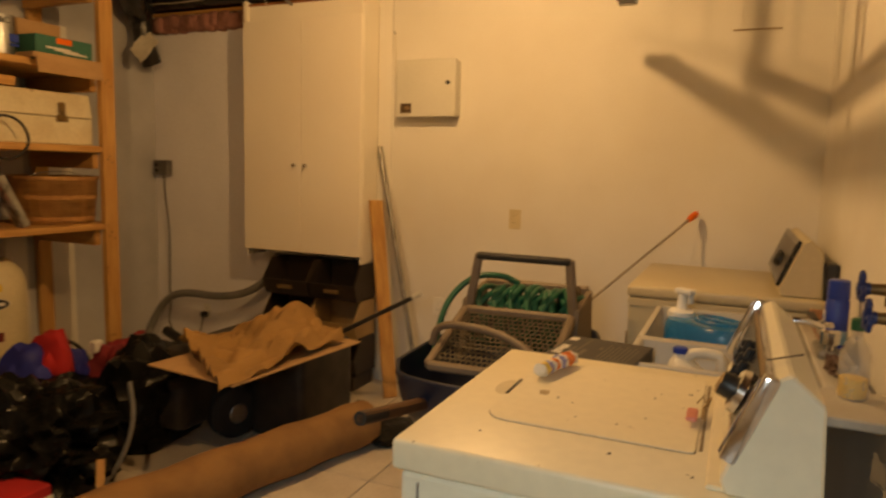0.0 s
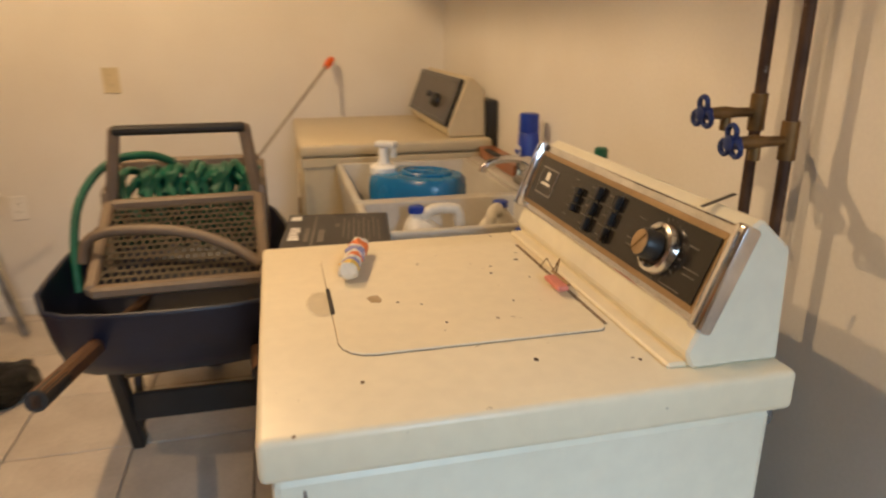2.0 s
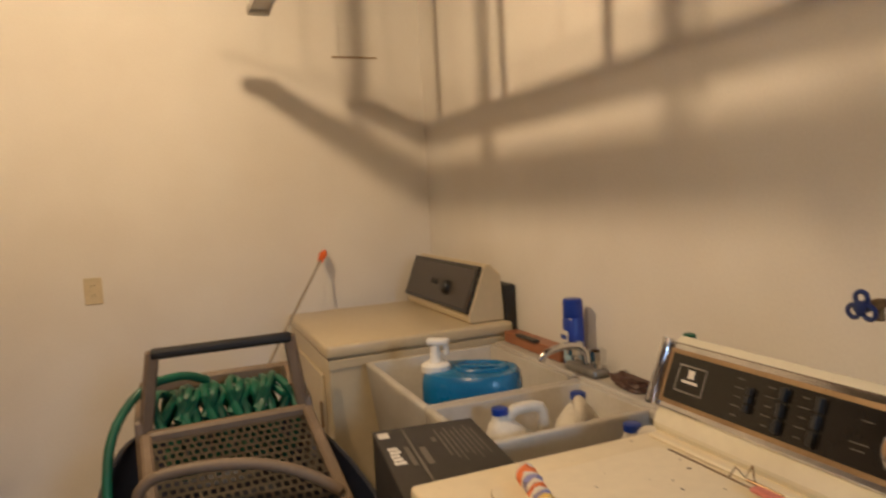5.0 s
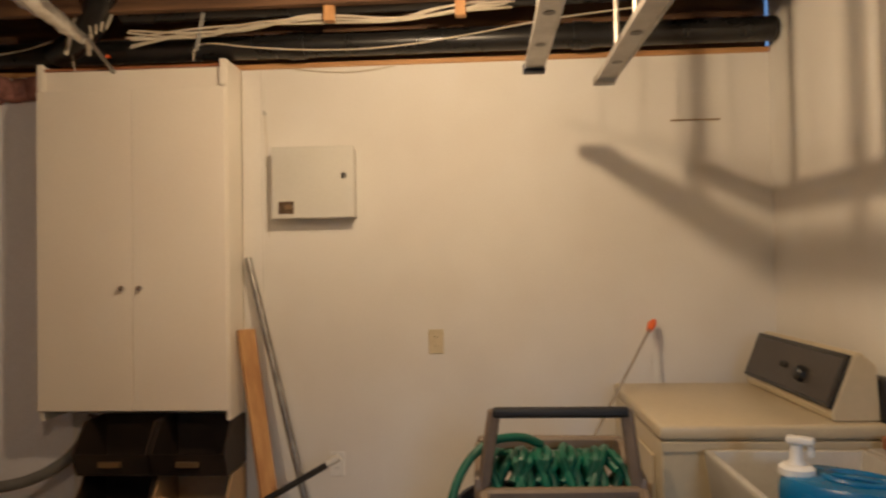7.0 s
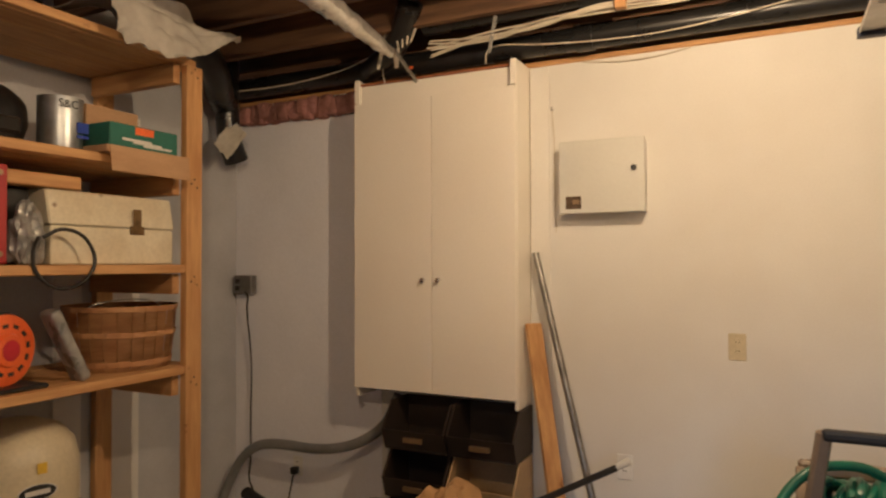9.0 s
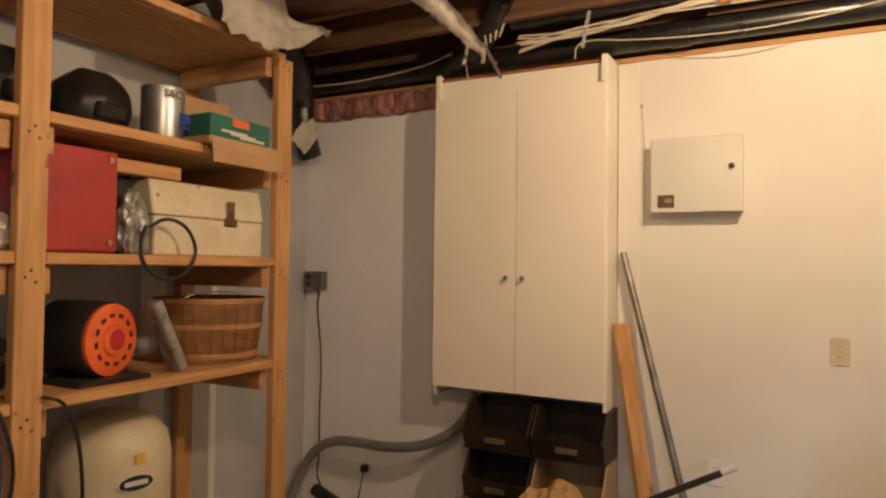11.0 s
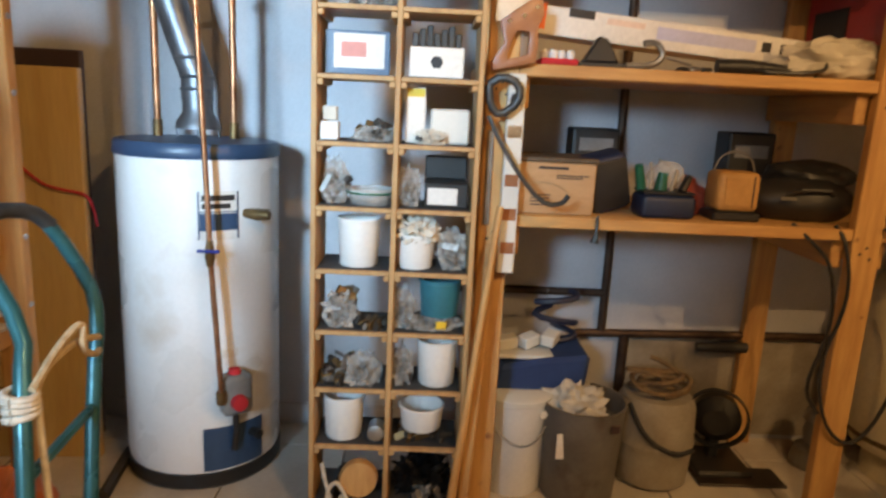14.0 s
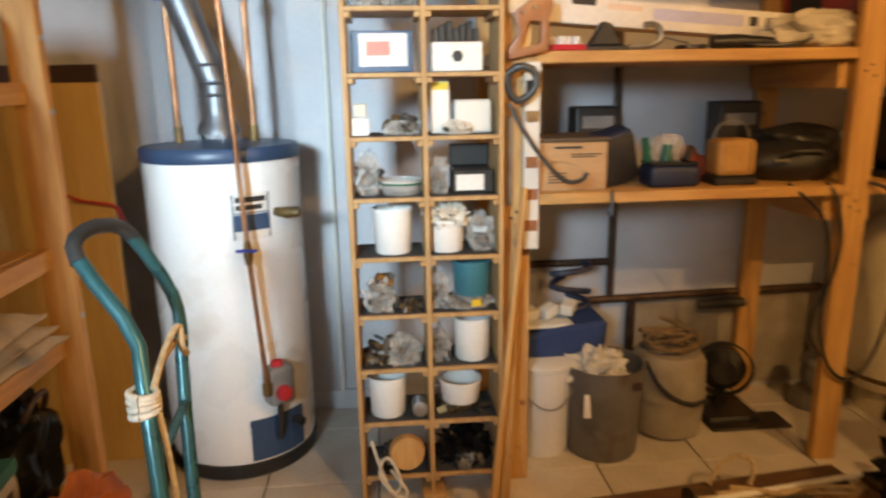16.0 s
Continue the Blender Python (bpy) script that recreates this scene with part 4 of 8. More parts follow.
def basin(y0, y1, deep=0.53):
    bm = bmesh.new()
    o = [(sx0, y0), (sx1 - 0.11, y0), (sx1 - 0.11, y1), (sx0, y1)]
    inn = [(sx0 + 0.022, y0 + 0.022), (sx1 - 0.132, y0 + 0.022), (sx1 - 0.132, y1 - 0.022), (sx0 + 0.022, y1 - 0.022)]
    low = [(sx0 + 0.06, y0 + 0.05), (sx1 - 0.16, y0 + 0.05), (sx1 - 0.16, y1 - 0.05), (sx0 + 0.06, y1 - 0.05)]
    lo = [(sx0 + 0.04, y0 + 0.03), (sx1 - 0.14, y0 + 0.03), (sx1 - 0.14, y1 - 0.03), (sx0 + 0.04, y1 - 0.03)]
    rings = [[bm.verts.new((x, y, z)) for x, y in r] for r, z in ((lo, 0.50), (o, sz - 0.02), (o, sz), (inn, sz), (low, deep))]
    for a, b in zip(rings, rings[1:]):
        for k in range(4):
            bm.faces.new((a[k], a[(k + 1) % 4], b[(k + 1) % 4], b[k]))
    bm.faces.new(rings[0][::-1]), bm.faces.new(rings[-1])
    bmesh.ops.bevel(bm, geom=bm.edges[:], offset=0.006, segments=2, affect="EDGES", profile=0.5)
    return bm


part("basin", basin(-1.535, sy1), SINKP, sk, "", True)
part("basin", basin(sy0, -1.540, 0.60), SINKP, sk, "", True)
part("back_ledge", box((sx1 - 0.108, sy0, sz - 0.05), (sx1, sy1, sz + 0.004), 0.008, None, 2), SINKP, sk)
for x in (sx0 + 0.07, sx1 - 0.17):
    for y in (sy0 + 0.06, sy1 - 0.06):
        part("leg", box((x - 0.02, y - 0.02, 0.0), (x + 0.02, y + 0.02, 0.499), 0.006), SINKP, sk)
fc = thing("faucet", "old chrome laundry faucet with two clear knobs", "faucet", (-0.09, -1.50, sz + 0.004))
part("base", box((-0.125, -1.58, sz + 0.0045), (-0.065, -1.42, sz + 0.03), 0.01, None, 2), DULLST, fc)
part("spout", tube([(-0.095, -1.50, sz + 0.03), (-0.10, -1.50, sz + 0.08), (-0.16, -1.50, sz + 0.10), (-0.24, -1.50, sz + 0.085), (-0.25, -1.50, sz + 0.06)], 0.011, 10, smooth=2), CHROME, fc, "", True)
for y in (-1.56, -1.44):
    part("knob", lathe([(0.012, 0.03), (0.012, 0.045), (0.024, 0.05), (0.026, 0.085), (0.018, 0.092)], (-0.095, y, sz), 10), CHROME, fc, "faceted knob")
solo("wood_batten", box((-0.10, -1.36, sz + 0.005), (-0.04, -0.97, sz + 0.045), 0.003, None, 1), REDWOOD, "short brown wooden batten on the sink ledge", "batten")
solo("black_comb", box((-0.115, -1.22, sz + 0.046), (-0.09, -1.08, sz + 0.054), 0.003), BLACKP, "small black brush on the wooden batten", "brush")
solo("dark_cloth", lump((-0.09, -1.70, sz + 0.005), (0.028, 0.075, 0.022), 0.5, 8, 3, 4), CASEB, "dark crumpled rag on the sink ledge", "rag", smooth=True)
sc = thing("spray_can", "blue and white spray can on the sink ledge", "spray can", (-0.062, -1.385, sz + 0.004))
can = part("can", lathe([(0.031, 0), (0.033, 0.004), (0.033, 0.145), (0.028, 0.152)], (-0.062, -1.385, sz + 0.0045), 24), CAPB, sc, "", True)
part("cap", lathe([(0.031, 0.1525), (0.032, 0.157), (0.031, 0.205), (0.026, 0.21)], (-0.062, -1.385, sz + 0.0045), 24), CAPB, sc, "bright blue cap", True)
part("label_band", lathe([(0.0334, 0.012), (0.0334, 0.055)], (-0.062, -1.385, sz + 0.0045), 24, caps=False), mat("pale_blue_print", (0.2, 0.42, 0.62), (0.6, 0.65, 0.68), 0.4, scale=30), can)
part("label_patch", box((-0.098, -1.405, sz + 0.075), (-0.094, -1.365, sz + 0.115), 0.001), INKW, can)
part("label_bar", box((-0.099, -1.402, sz + 0.088), (-0.0985, -1.368, sz + 0.102)), CAPB, can)
bj = thing("detergent_jug", "large blue detergent jug with a white pump", "detergent jug", (-0.43, -1.37, 0.545))
jm = Matrix.Translation((-0.42, -1.375, 0.54)) @ pose(0, 0, 0, 0, 0, -35)
bm = bmesh.new()
rings = []
for z, k in ((0, 0.90), (0.02, 1), (0.315, 1), (0.340, 0.975), (0.354, 0.91), (0.358, 0.80)):
    rings.append([bm.verts.new(jm @ Vector((0.150 * k * math.copysign(abs(math.cos(2 * math.pi * i / 28)) ** 0.75, math.cos(2 * math.pi * i / 28)), 0.115 * k * math.copysign(abs(math.sin(2 * math.pi * i / 28)) ** 0.75, math.sin(2 * math.pi * i / 28)), z))) for i in range(28)])
for a, b_ in zip(rings, rings[1:]):
    for k in range(28):
        bm.faces.new((a[k], a[(k + 1) % 28], b_[(k + 1) % 28], b_[k]))
bm.faces.new(rings[0][::-1]), bm.faces.new(rings[-1])
jb = part("body", bm, BLUEP, bj, "", True)
ring = [jm @ Vector((0.03 + 0.075 * math.cos(a), 0.055 * math.sin(a), 0.359)) for a in [2 * math.pi * k / 24 for k in range(25)]]
part("handle_ridge", tube(ring, 0.009, 8, cap=False), BLUEP, jb, "moulded handle ridge", True)
part("handle_bar", box((-0.035, -0.014, 0.3585), (0.095, 0.014, 0.3665), 0.006, None, 2, jm), BLUEP, jb, "", True)
part("collar", lathe([(0.044, 0.354), (0.044, 0.372), (0.034, 0.380)], seg=24, m=jm @ Matrix.Translation((-0.105, -0.02, 0))), WHITEP, bj, "", True)
part("pump_stem", lathe([(0.022, 0.3805), (0.016, 0.394), (0.0155, 0.432)], seg=18, m=jm @ Matrix.Translation((-0.105, -0.02, 0))), WHITEP, bj, "", True)
part("pump_head", box((-0.128, -0.038, 0.4325), (-0.062, -0.002, 0.452), 0.006, None, 2, jm), WHITEP, bj, "white pump nozzle", True)
part("pump_spout", box((-0.078, -0.030, 0.402), (-0.063, -0.010, 0.432), 0.004, None, 2, jm), WHITEP, bj, "", True)


bt = thing("spray_bottle", "clear plastic bottle of yellow cleaner with a green cap", "bottle", (-0.085, -1.93, 0.86))
solo("ledge_shelf", box((-0.16, -2.10, 0.835), (-0.005, -1.863, 0.858), 0.004), SINKP, "small off-white shelf beside the sink ledge", "shelf")
part("bottle", lathe([(0.030, 0), (0.034, 0.006), (0.034, 0.105), (0.026, 0.13), (0.012, 0.15), (0.012, 0.165)], (-0.085, -1.93, 0.859), 24), BAGC, bt, "clear bottle", True)
part("liquid", lathe([(0.028, 0.004), (0.030, 0.008), (0.030, 0.05)], (-0.085, -1.93, 0.859), 24), YELL, bt, "yellow liquid", True)
part("cap", lathe([(0.016, 0.1655), (0.016, 0.19), (0.012, 0.194)], (-0.085, -1.93, 0.859), 18), GREENH, bt, "green cap", True)


def milk_jug(x, y, z, turn, capx=0.0):
    o = thing("plastic_jug", "empty translucent gallon jug with a blue cap", "jug", (x, y, z), "gallon jugs by the washer")
    m = Matrix.Translation((x, y, z)) @ pose(0, 0, 0, 0, 0, turn)
    part("body", box((-0.075, -0.075, 0), (0.075, 0.075, 0.165), 0.024, None, 3, m), MILKP, o, "", True)
    bm = bmesh.new()
    loops = [[bm.verts.new(m @ Vector((cx + sx * math.cos(a), sx * math.sin(a), z))) for a in [2 * math.pi * k / 20 for k in range(20)]] for cx, sx, z in ((0, 0.074, 0.16), (0.012, 0.062, 0.195), (0.028, 0.036, 0.228), (0.035, 0.02, 0.24), (0.035, 0.019, 0.252))]
    for p, q in zip(loops, loops[1:]):
        for k in range(20):
            bm.faces.new((p[k], p[(k + 1) % 20], q[(k + 1) % 20], q[k]))
    bm.faces.new(loops[0][::-1]), bm.faces.new(loops[-1])
    part("shoulder", bm, MILKP, o, "", True)
    part("cap", lathe([(0.021, 0.2525), (0.021, 0.268), (0.018, 0.270)], seg=20, m=m @ Matrix.Translation((0.035, 0, 0))), CAPB, o, "blue screw cap", True)
    pts = [m @ Vector(p) for p in ((-0.066, 0, 0.13), (-0.080, 0, 0.16), (-0.082, 0, 0.242), (-0.072, 0, 0.262), (-0.010, 0, 0.262), (0.012, 0, 0.245), (0.026, 0, 0.225))]
    part("handle", tube(pts, 0.0155, 10, smooth=1), MILKP, o, "", True)


for x, y, tn in ((-0.455, -1.70, 172), (-0.27, -1.72, 60), (-0.27, -1.99, 110)):
    milk_jug(x, y, 0.605, tn)
solo("low_stool", box((-0.5, -2.105, 0.0), (-0.15, -1.88, 0.599), 0.006), GREYP, "grey plastic crate between sink and washer", "crate")
bx = thing("vacuum_box", "tall black appliance carton standing by the washer", "carton", (-0.72, -1.86, 0))
cm = Matrix.Translation((-0.715, -1.865, 0)) @ pose(0, 0, 0, 0, 0, -7)
part("carton", box((-0.125, -0.195, 0), (0.125, 0.195, 0.86), 0.004, None, 1, cm), INK, bx, "black printed carton")
part("side_print", box((-0.1262, -0.19, 0.02), (-0.1252, 0.19, 0.70), 0, None, 1, cm), mat("purple_grey_print", (0.30, 0.27, 0.29), (0.10, 0.05, 0.09), 0.5, scale=7), bx, "pale printed side")
part("carton_lid", box((-0.1255, -0.1955, 0.852), (0.1255, 0.1955, 0.8605), 0.002, None, 1, cm), CARTD, bx, "dark grey printed lid")
part("label", box((-0.118, 0.135, 0.8607), (-0.092, 0.172, 0.8611), 0, None, 1, cm), INKW, bx, "small white label")
for k in range(5):
    part("print_mark", box((-0.112 + 0.0015 * (k % 2), -0.03 + 0.021 * k, 0.8607), (-0.086 - 0.003 * (k % 3), -0.014 + 0.021 * k, 0.8611), 0.0, None, 1, cm), INKW, bx)
part("print_band", box((-0.058, -0.185, 0.8607), (-0.052, 0.185, 0.8611), 0, None, 1, cm), PRINT, bx)
for u, v, w, h in ((-0.070, 0.01, 0.010, 0.11), (-0.036, 0.0, 0.014, 0.10), (0.0, 0.085, 0.010, 0.03)):
    part("print_line", box((u - w / 2, v - h / 2, 0.8607), (u + w / 2, v + h / 2, 0.8611), 0, None, 1, cm), PRINT, bx)
for k in range(8):
    part("print_line", box((0.014 + 0.012 * k, -0.02 - 0.02 * (k % 3), 0.8607), (0.018 + 0.012 * k, 0.15 - 0.025 * (k % 2), 0.8610), 0, None, 1, cm), PRINT, bx)

# supply pipes and taps on the east wall
for y, zt, nm in ((-2.425, 1.193, "hot"), (-2.505, 1.158, "cold")):
    o = thing("water_pipe", "brown iron supply pipe with a blue handled tap", "water pipe", (-0.06, y, 0), "supply pipes")
    part("riser", tube([(-0.06, y, 0.0), (-0.06, y, 2.79)], 0.0095, 12), PIPEB, o, "", True)
    for z in (zt, zt - 0.32):
        part("tee", tube([(-0.06, y, z - 0.03), (-0.06, y, z + 0.03)], 0.0135, 12), BRASS, o, "", True)
    t_ = part("tap_body", tube([(-0.07, y, zt), (-0.10, y, zt), (-0.12, y, zt), (-0.15, y, zt)], [0.008, 0.008, 0.011, 0.009], 12), BRASS, o, "aged brass tap", True)
    part("spout", tube([(-0.118, y, zt - 0.005), (-0.118, y, zt - 0.028)], [0.008, 0.009], 12), BRASS, t_, "", True)
    hm = facing((-0.158, y, zt), (-1, 0, 0))
    bm = bmesh.new()
    for k in range(3):
        a = radians(90 + 120 * k)
        c_ = [hm @ Vector((0.016 * math.cos(a) + 0.011 * math.cos(b_), 0.016 * math.sin(a) + 0.011 * math.sin(b_), 0.004)) for b_ in [radians(30 * j) for j in range(13)]]
        tube(c_, 0.0045, 6, bm, cap=False)
    lathe([(0.011, -0.008), (0.012, 0.010), (0.004, 0.012)], seg=12, m=hm, bm=bm)
    part("handle", bm, TAPB, t_, "blue three-lobed tap handle", True)
solo("pipe_clamp", box((-0.02, -2.48, 0.962), (-0.002, -2.44, 0.975), 0.006), DULLST, "grey clamp holding the pipes to the wall", "clamp")
solo("standpipe", tube([(-0.10, -2.86 + 0.3, 0.0), (-0.10, -2.56, 0.72), (-0.115, -2.6, 0.78), (-0.15, -2.64, 0.76)], 0.017, 12, smooth=1), GREYP, "grey drain hose behind the washer", "hose", smooth=True)

# ---- middle of the floor ----
wbw = thing("wheelbarrow", "navy steel wheelbarrow holding a hose reel", "wheelbarrow", (-1.15, -1.35, 0))


def round_loop(pts, n=4):
    """A closed curve through the given corners."""
    out, m_ = [], len(pts)
    for i in range(m_):
        p0, p1, p2, p3 = (Vector(pts[(i + d) % m_]) for d in (-1, 0, 1, 2))
        for j in range(n):
            s = j / n
            v = 0.5 * (2 * p1 + (p2 - p0) * s + (2 * p0 - 5 * p1 + 4 * p2 - p3) * s * s + (3 * p1 - p0 - 3 * p2 + p3) * s ** 3)
            out.append((v.x, v.y))
    return out


bm = bmesh.new()
rim = [(-1.37, -1.73), (-0.88, -1.73), (-0.81, -1.5), (-0.86, -0.95), (-1.0, -0.78), (-1.3, -0.78), (-1.42, -0.95), (-1.45, -1.5)]
low = [(-1.33, -1.58), (-0.97, -1.58), (-0.93, -1.45), (-0.98, -1.1), (-1.05, -1.02), (-1.25, -1.02), (-1.32, -1.1), (-1.37, -1.45)]
rim, low = round_loop(rim), round_loop(low)
rows_ = []
for f, z in ((0.0, 0.69), (0.05, 0.655), (0.14, 0.60), (0.32, 0.53), (0.60, 0.47), (1.0, 0.435)):
    rows_.append([bm.verts.new((x + (u - x) * f, y + (v - y) * f, z - 0.03 * (y < -1.68) * (1 - f))) for (x, y), (u, v) in zip(rim, low)])
for P, Q in zip(rows_, rows_[1:]):
    for k in range(len(rim)):
        bm.faces.new((P[k], P[(k + 1) % len(rim)], Q[(k + 1) % len(rim)], Q[k]))
bm.faces.new(rows_[-1])
bm.normal_update()
bmesh.ops.solidify(bm, geom=bm.faces[:], thickness=0.004)
part("tray", bm, NAVY, wbw, "navy steel tray", True)
part("rim", tube([(x, y, 0.69 - 0.03 * (y < -1.68)) for x, y in rim + rim[:1]], 0.008, 8), NAVY, wbw, "", True)
for s, end in ((-1, (-1.30, -2.16, 0.67)), (1, (-0.915, -1.88, 0.53))):
    a = Vector((-1.15 + s * 0.17, -0.75, 0.36))
    k = (a + (Vector(end) - a) * 0.55)
    h_ = part("handle", beam(a, end, 0.034, 0.04, 0.008), OLDW, wbw, "weathered wooden handle")
    part("grip", tube([Vector(end) + (a - Vector(end)).normalized() * 0.15, end], 0.021, 10), DARKR, h_, "worn dark rubber grip", True)
    x = -1.15 + s * 0.205
    part("leg", beam((x, -1.27, 0.0), (x + 0.01 * s, -1.42, 0.43), 0.04, 0.055, 0.006), BLACKP, wbw)
    part("brace", beam((x, -1.20, 0.04), (x, -1.12, 0.43), 0.025, 0.03, 0.004), BLACKP, wbw)
    part("bolt", lathe([(0.008, 0), (0.007, 0.006)], seg=10, m=facing((x, -1.345, 0.18), (0, -1, 0))), CHROME, wbw)
    part("skid", tube([(x, -1.29, 0.04), (x, -1.25, 0.008), (x, -1.2, 0.04)], 0.008, 8), BLACKP, wbw)
part("crossbar", box((-1.345, -1.345, 0.13), (-0.955, -1.325, 0.225), 0.004), BLACKP, wbw)
part("rod", tube([(-1.345, -1.38, 0.31), (-0.955, -1.39, 0.34)], 0.008, 8), BRASS, wbw, "rusty cross rod", True)
wl = part("wheel", lathe([(0.10, -0.04), (0.17, -0.045), (0.195, -0.02), (0.195, 0.02), (0.17, 0.045), (0.10, 0.04)], seg=24, m=facing((-1.15, -0.72, 0.196), (1, 0, 0))), DARKR, wbw, "black rubber wheel", True)
part("hub", lathe([(0.098, -0.03), (0.03, -0.035), (0.03, 0.035), (0.098, 0.03)], seg=20, m=facing((-1.15, -0.72, 0.196), (1, 0, 0))), NAVY, wl, "", True)

hr = thing("hose_reel", "taupe plastic hose reel cart with a green hose", "hose reel", (-1.12, -1.35, 0.66))
fl, fr, bl, br = Vector((-1.31, -1.685, 0.70)), Vector((-0.89, -1.685, 0.705)), Vector((-1.33, -1.29, 0.825)), Vector((-0.905, -1.29, 0.83))
for a, b in ((fl, fr), (bl, br)):
    part("bar", beam(a, b, 0.035, 0.03, 0.007), TAUPE, hr)
for a, b in ((fl, bl), (fr, br)):
    part("side_bar", beam(a, b, 0.03, 0.035, 0.007), TAUPE, hr)
bm = bmesh.new()
u_, v_ = (fr - fl), (bl - fl)
nu, nv = 21, 15
hx = 6
n_ = u_.cross(v_).normalized()
for i in range(nu):
    for j in range(nv):
        cu_ = (i + 0.5 + 0.5 * (j % 2)) / (nu + 0.5)
        c = fl + u_ * cu_ + v_ * ((j + 0.5) / nv)
        sx, sy = u_ / (nu + 0.5) * 0.5, v_ / nv * 0.5
        oct_ = [(1, 1), (-1, 1), (-1, -1), (1, -1)]
        ou = [bm.verts.new(c + sx * a + sy * b) for a, b in oct_]
        inn = [bm.verts.new(c + sx * a * 0.62 + sy * b * 0.62) for a, b in oct_]
        for k in range(4):
            bm.faces.new((ou[k], ou[(k + 1) % 4], inn[(k + 1) % 4], inn[k]))
bmesh.ops.solidify(bm, geom=bm.faces[:], thickness=0.004)
part("mesh_panel", bm, mat("grey_brown_mesh", (0.13, 0.105, 0.07), (0.09, 0.075, 0.05), 0.5), hr, "perforated plastic panel")
part("curved_handle", tube([(-1.35, -1.56, 0.74), (-1.34, -1.56, 0.80), (-1.28, -1.56, 0.825), (-1.1, -1.58, 0.82), (-0.98, -1.62, 0.785), (-0.90, -1.66, 0.735)], 0.014, 10, smooth=2), TAUPE, hr, "curved crank handle", True)
for x in (-1.345, -0.895):
    part("side_frame", prism([(-1.31, 0.62), (-1.26, 0.86), (-1.03, 0.90), (-0.98, 0.66)], x - 0.012, x + 0.012, "x", 0.004), TAUPE, hr)
    part("upright", beam((x * 0.96 - 0.045, -1.25, 0.80), (x * 0.81 - 0.208, -1.24, 1.045), 0.028, 0.034, 0.006), TAUPE, hr)
part("rear_bar", box((-1.35, -1.02, 0.87), (-0.90, -0.985, 0.91), 0.008), TAUPE, hr)
part("hub_disc", lathe([(0.08, -0.01), (0.085, 0), (0.08, 0.01)], seg=24, m=facing((-0.93, -1.14, 0.85), (1, 0, 0))), TAUPE, hr, "", True)
part("grip", box((-1.305, -1.26, 1.022), (-0.925, -1.23, 1.052), 0.010, None, 2), BLACKP, hr, "black push handle grip")
hs = thing("garden_hose", "green garden hose wound loosely on the reel", "hose", (-1.12, -1.14, 0.7))
random.seed(3)
for k in range(16):
    x = -1.285 + k * 0.0225
    r = 0.10 + 0.03 * random.random()
    pts = [(x + 0.045 * math.sin(a * 1.3 + k * 2.1), -1.14 + r * math.cos(a), 0.775 + r * math.sin(a) * 1.05) for a in [2 * math.pi * j / 18 for j in range(19)]]
    part("coil", tube(pts, 0.0125, 8), GREENH, hs, "", True)
for k in range(4):
    x = -1.25 + 0.07 * k
    part("loop", tube([(x, -1.24, 0.84), (x + 0.04, -1.19, 0.91), (x + 0.03, -1.10, 0.90), (x + 0.09, -1.2, 0.86)], 0.0125, 8, smooth=2), GREENH, hs, "", True)
part("tail", tube([(-1.16, -1.14, 0.92), (-1.22, -1.17, 0.955), (-1.33, -1.22, 0.95), (-1.41, -1.28, 0.86), (-1.43, -1.34, 0.74), (-1.42, -1.4, 0.6)], 0.0125, 10, smooth=2), GREENH, hs, "", True)

# covered garden machine
gm_ = thing("covered_mower", "black riding machine under a tan canvas tarp", "mower", (-2.55, -1.15, 0))
part("deck", box((-3.05, -1.45, 0.10), (-2.68, -0.45, 0.34), 0.05, None, 3), SOIL, gm_, "", True)
part("hood", box((-3.0, -1.35, 0.341), (-2.60, -0.6, 0.455), 0.05, None, 3), SOIL, gm_, "", True)
for x, y in ((-2.63, -1.15), (-2.63, -0.50), (-3.08, -1.25), (-3.08, -0.60)):
    w_ = part("wheel", lathe([(0.06, -0.05), (0.11, -0.05), (0.13, -0.03), (0.13, 0.03), (0.11, 0.05), (0.06, 0.05)], seg=22, m=facing((x, y, 0.131), (1, -0.35, 0))), DARKR, gm_, "", True)
    part("hubcap", lathe([(0.05, 0.0505), (0.045, 0.056), (0.01, 0.058)], seg=18, m=facing((x, y, 0.131), (1, -0.35, 0))), STEEL, w_, "pale grey hub cap", True)


def tarp_at(u, v):
    a, b = Vector((-2.90, -1.24)).lerp(Vector((-2.22, -1.70)), u), Vector((-2.58, -0.74)).lerp(Vector((-2.17, -0.84)), u)
    x, y = a.lerp(b, v)
    ridge = math.exp(-((u - 0.40) ** 2) / 0.10 - ((v - 0.80) ** 2) / 0.12)
    f = noise.noise((u * 5, v * 3 + u * 2, 1.7)) * 0.05 + abs(noise.noise((u * 8 + v * 3, v * 6, 4))) * 0.075 + abs(noise.noise((u * 17 + v * 5, v * 4, 9))) * 0.03
    return (x, y, 0.49 + 0.15 * ridge * v + f + 0.03 * math.sin(v * 9 + u * 4) * (1 - abs(2 * u - 1)))


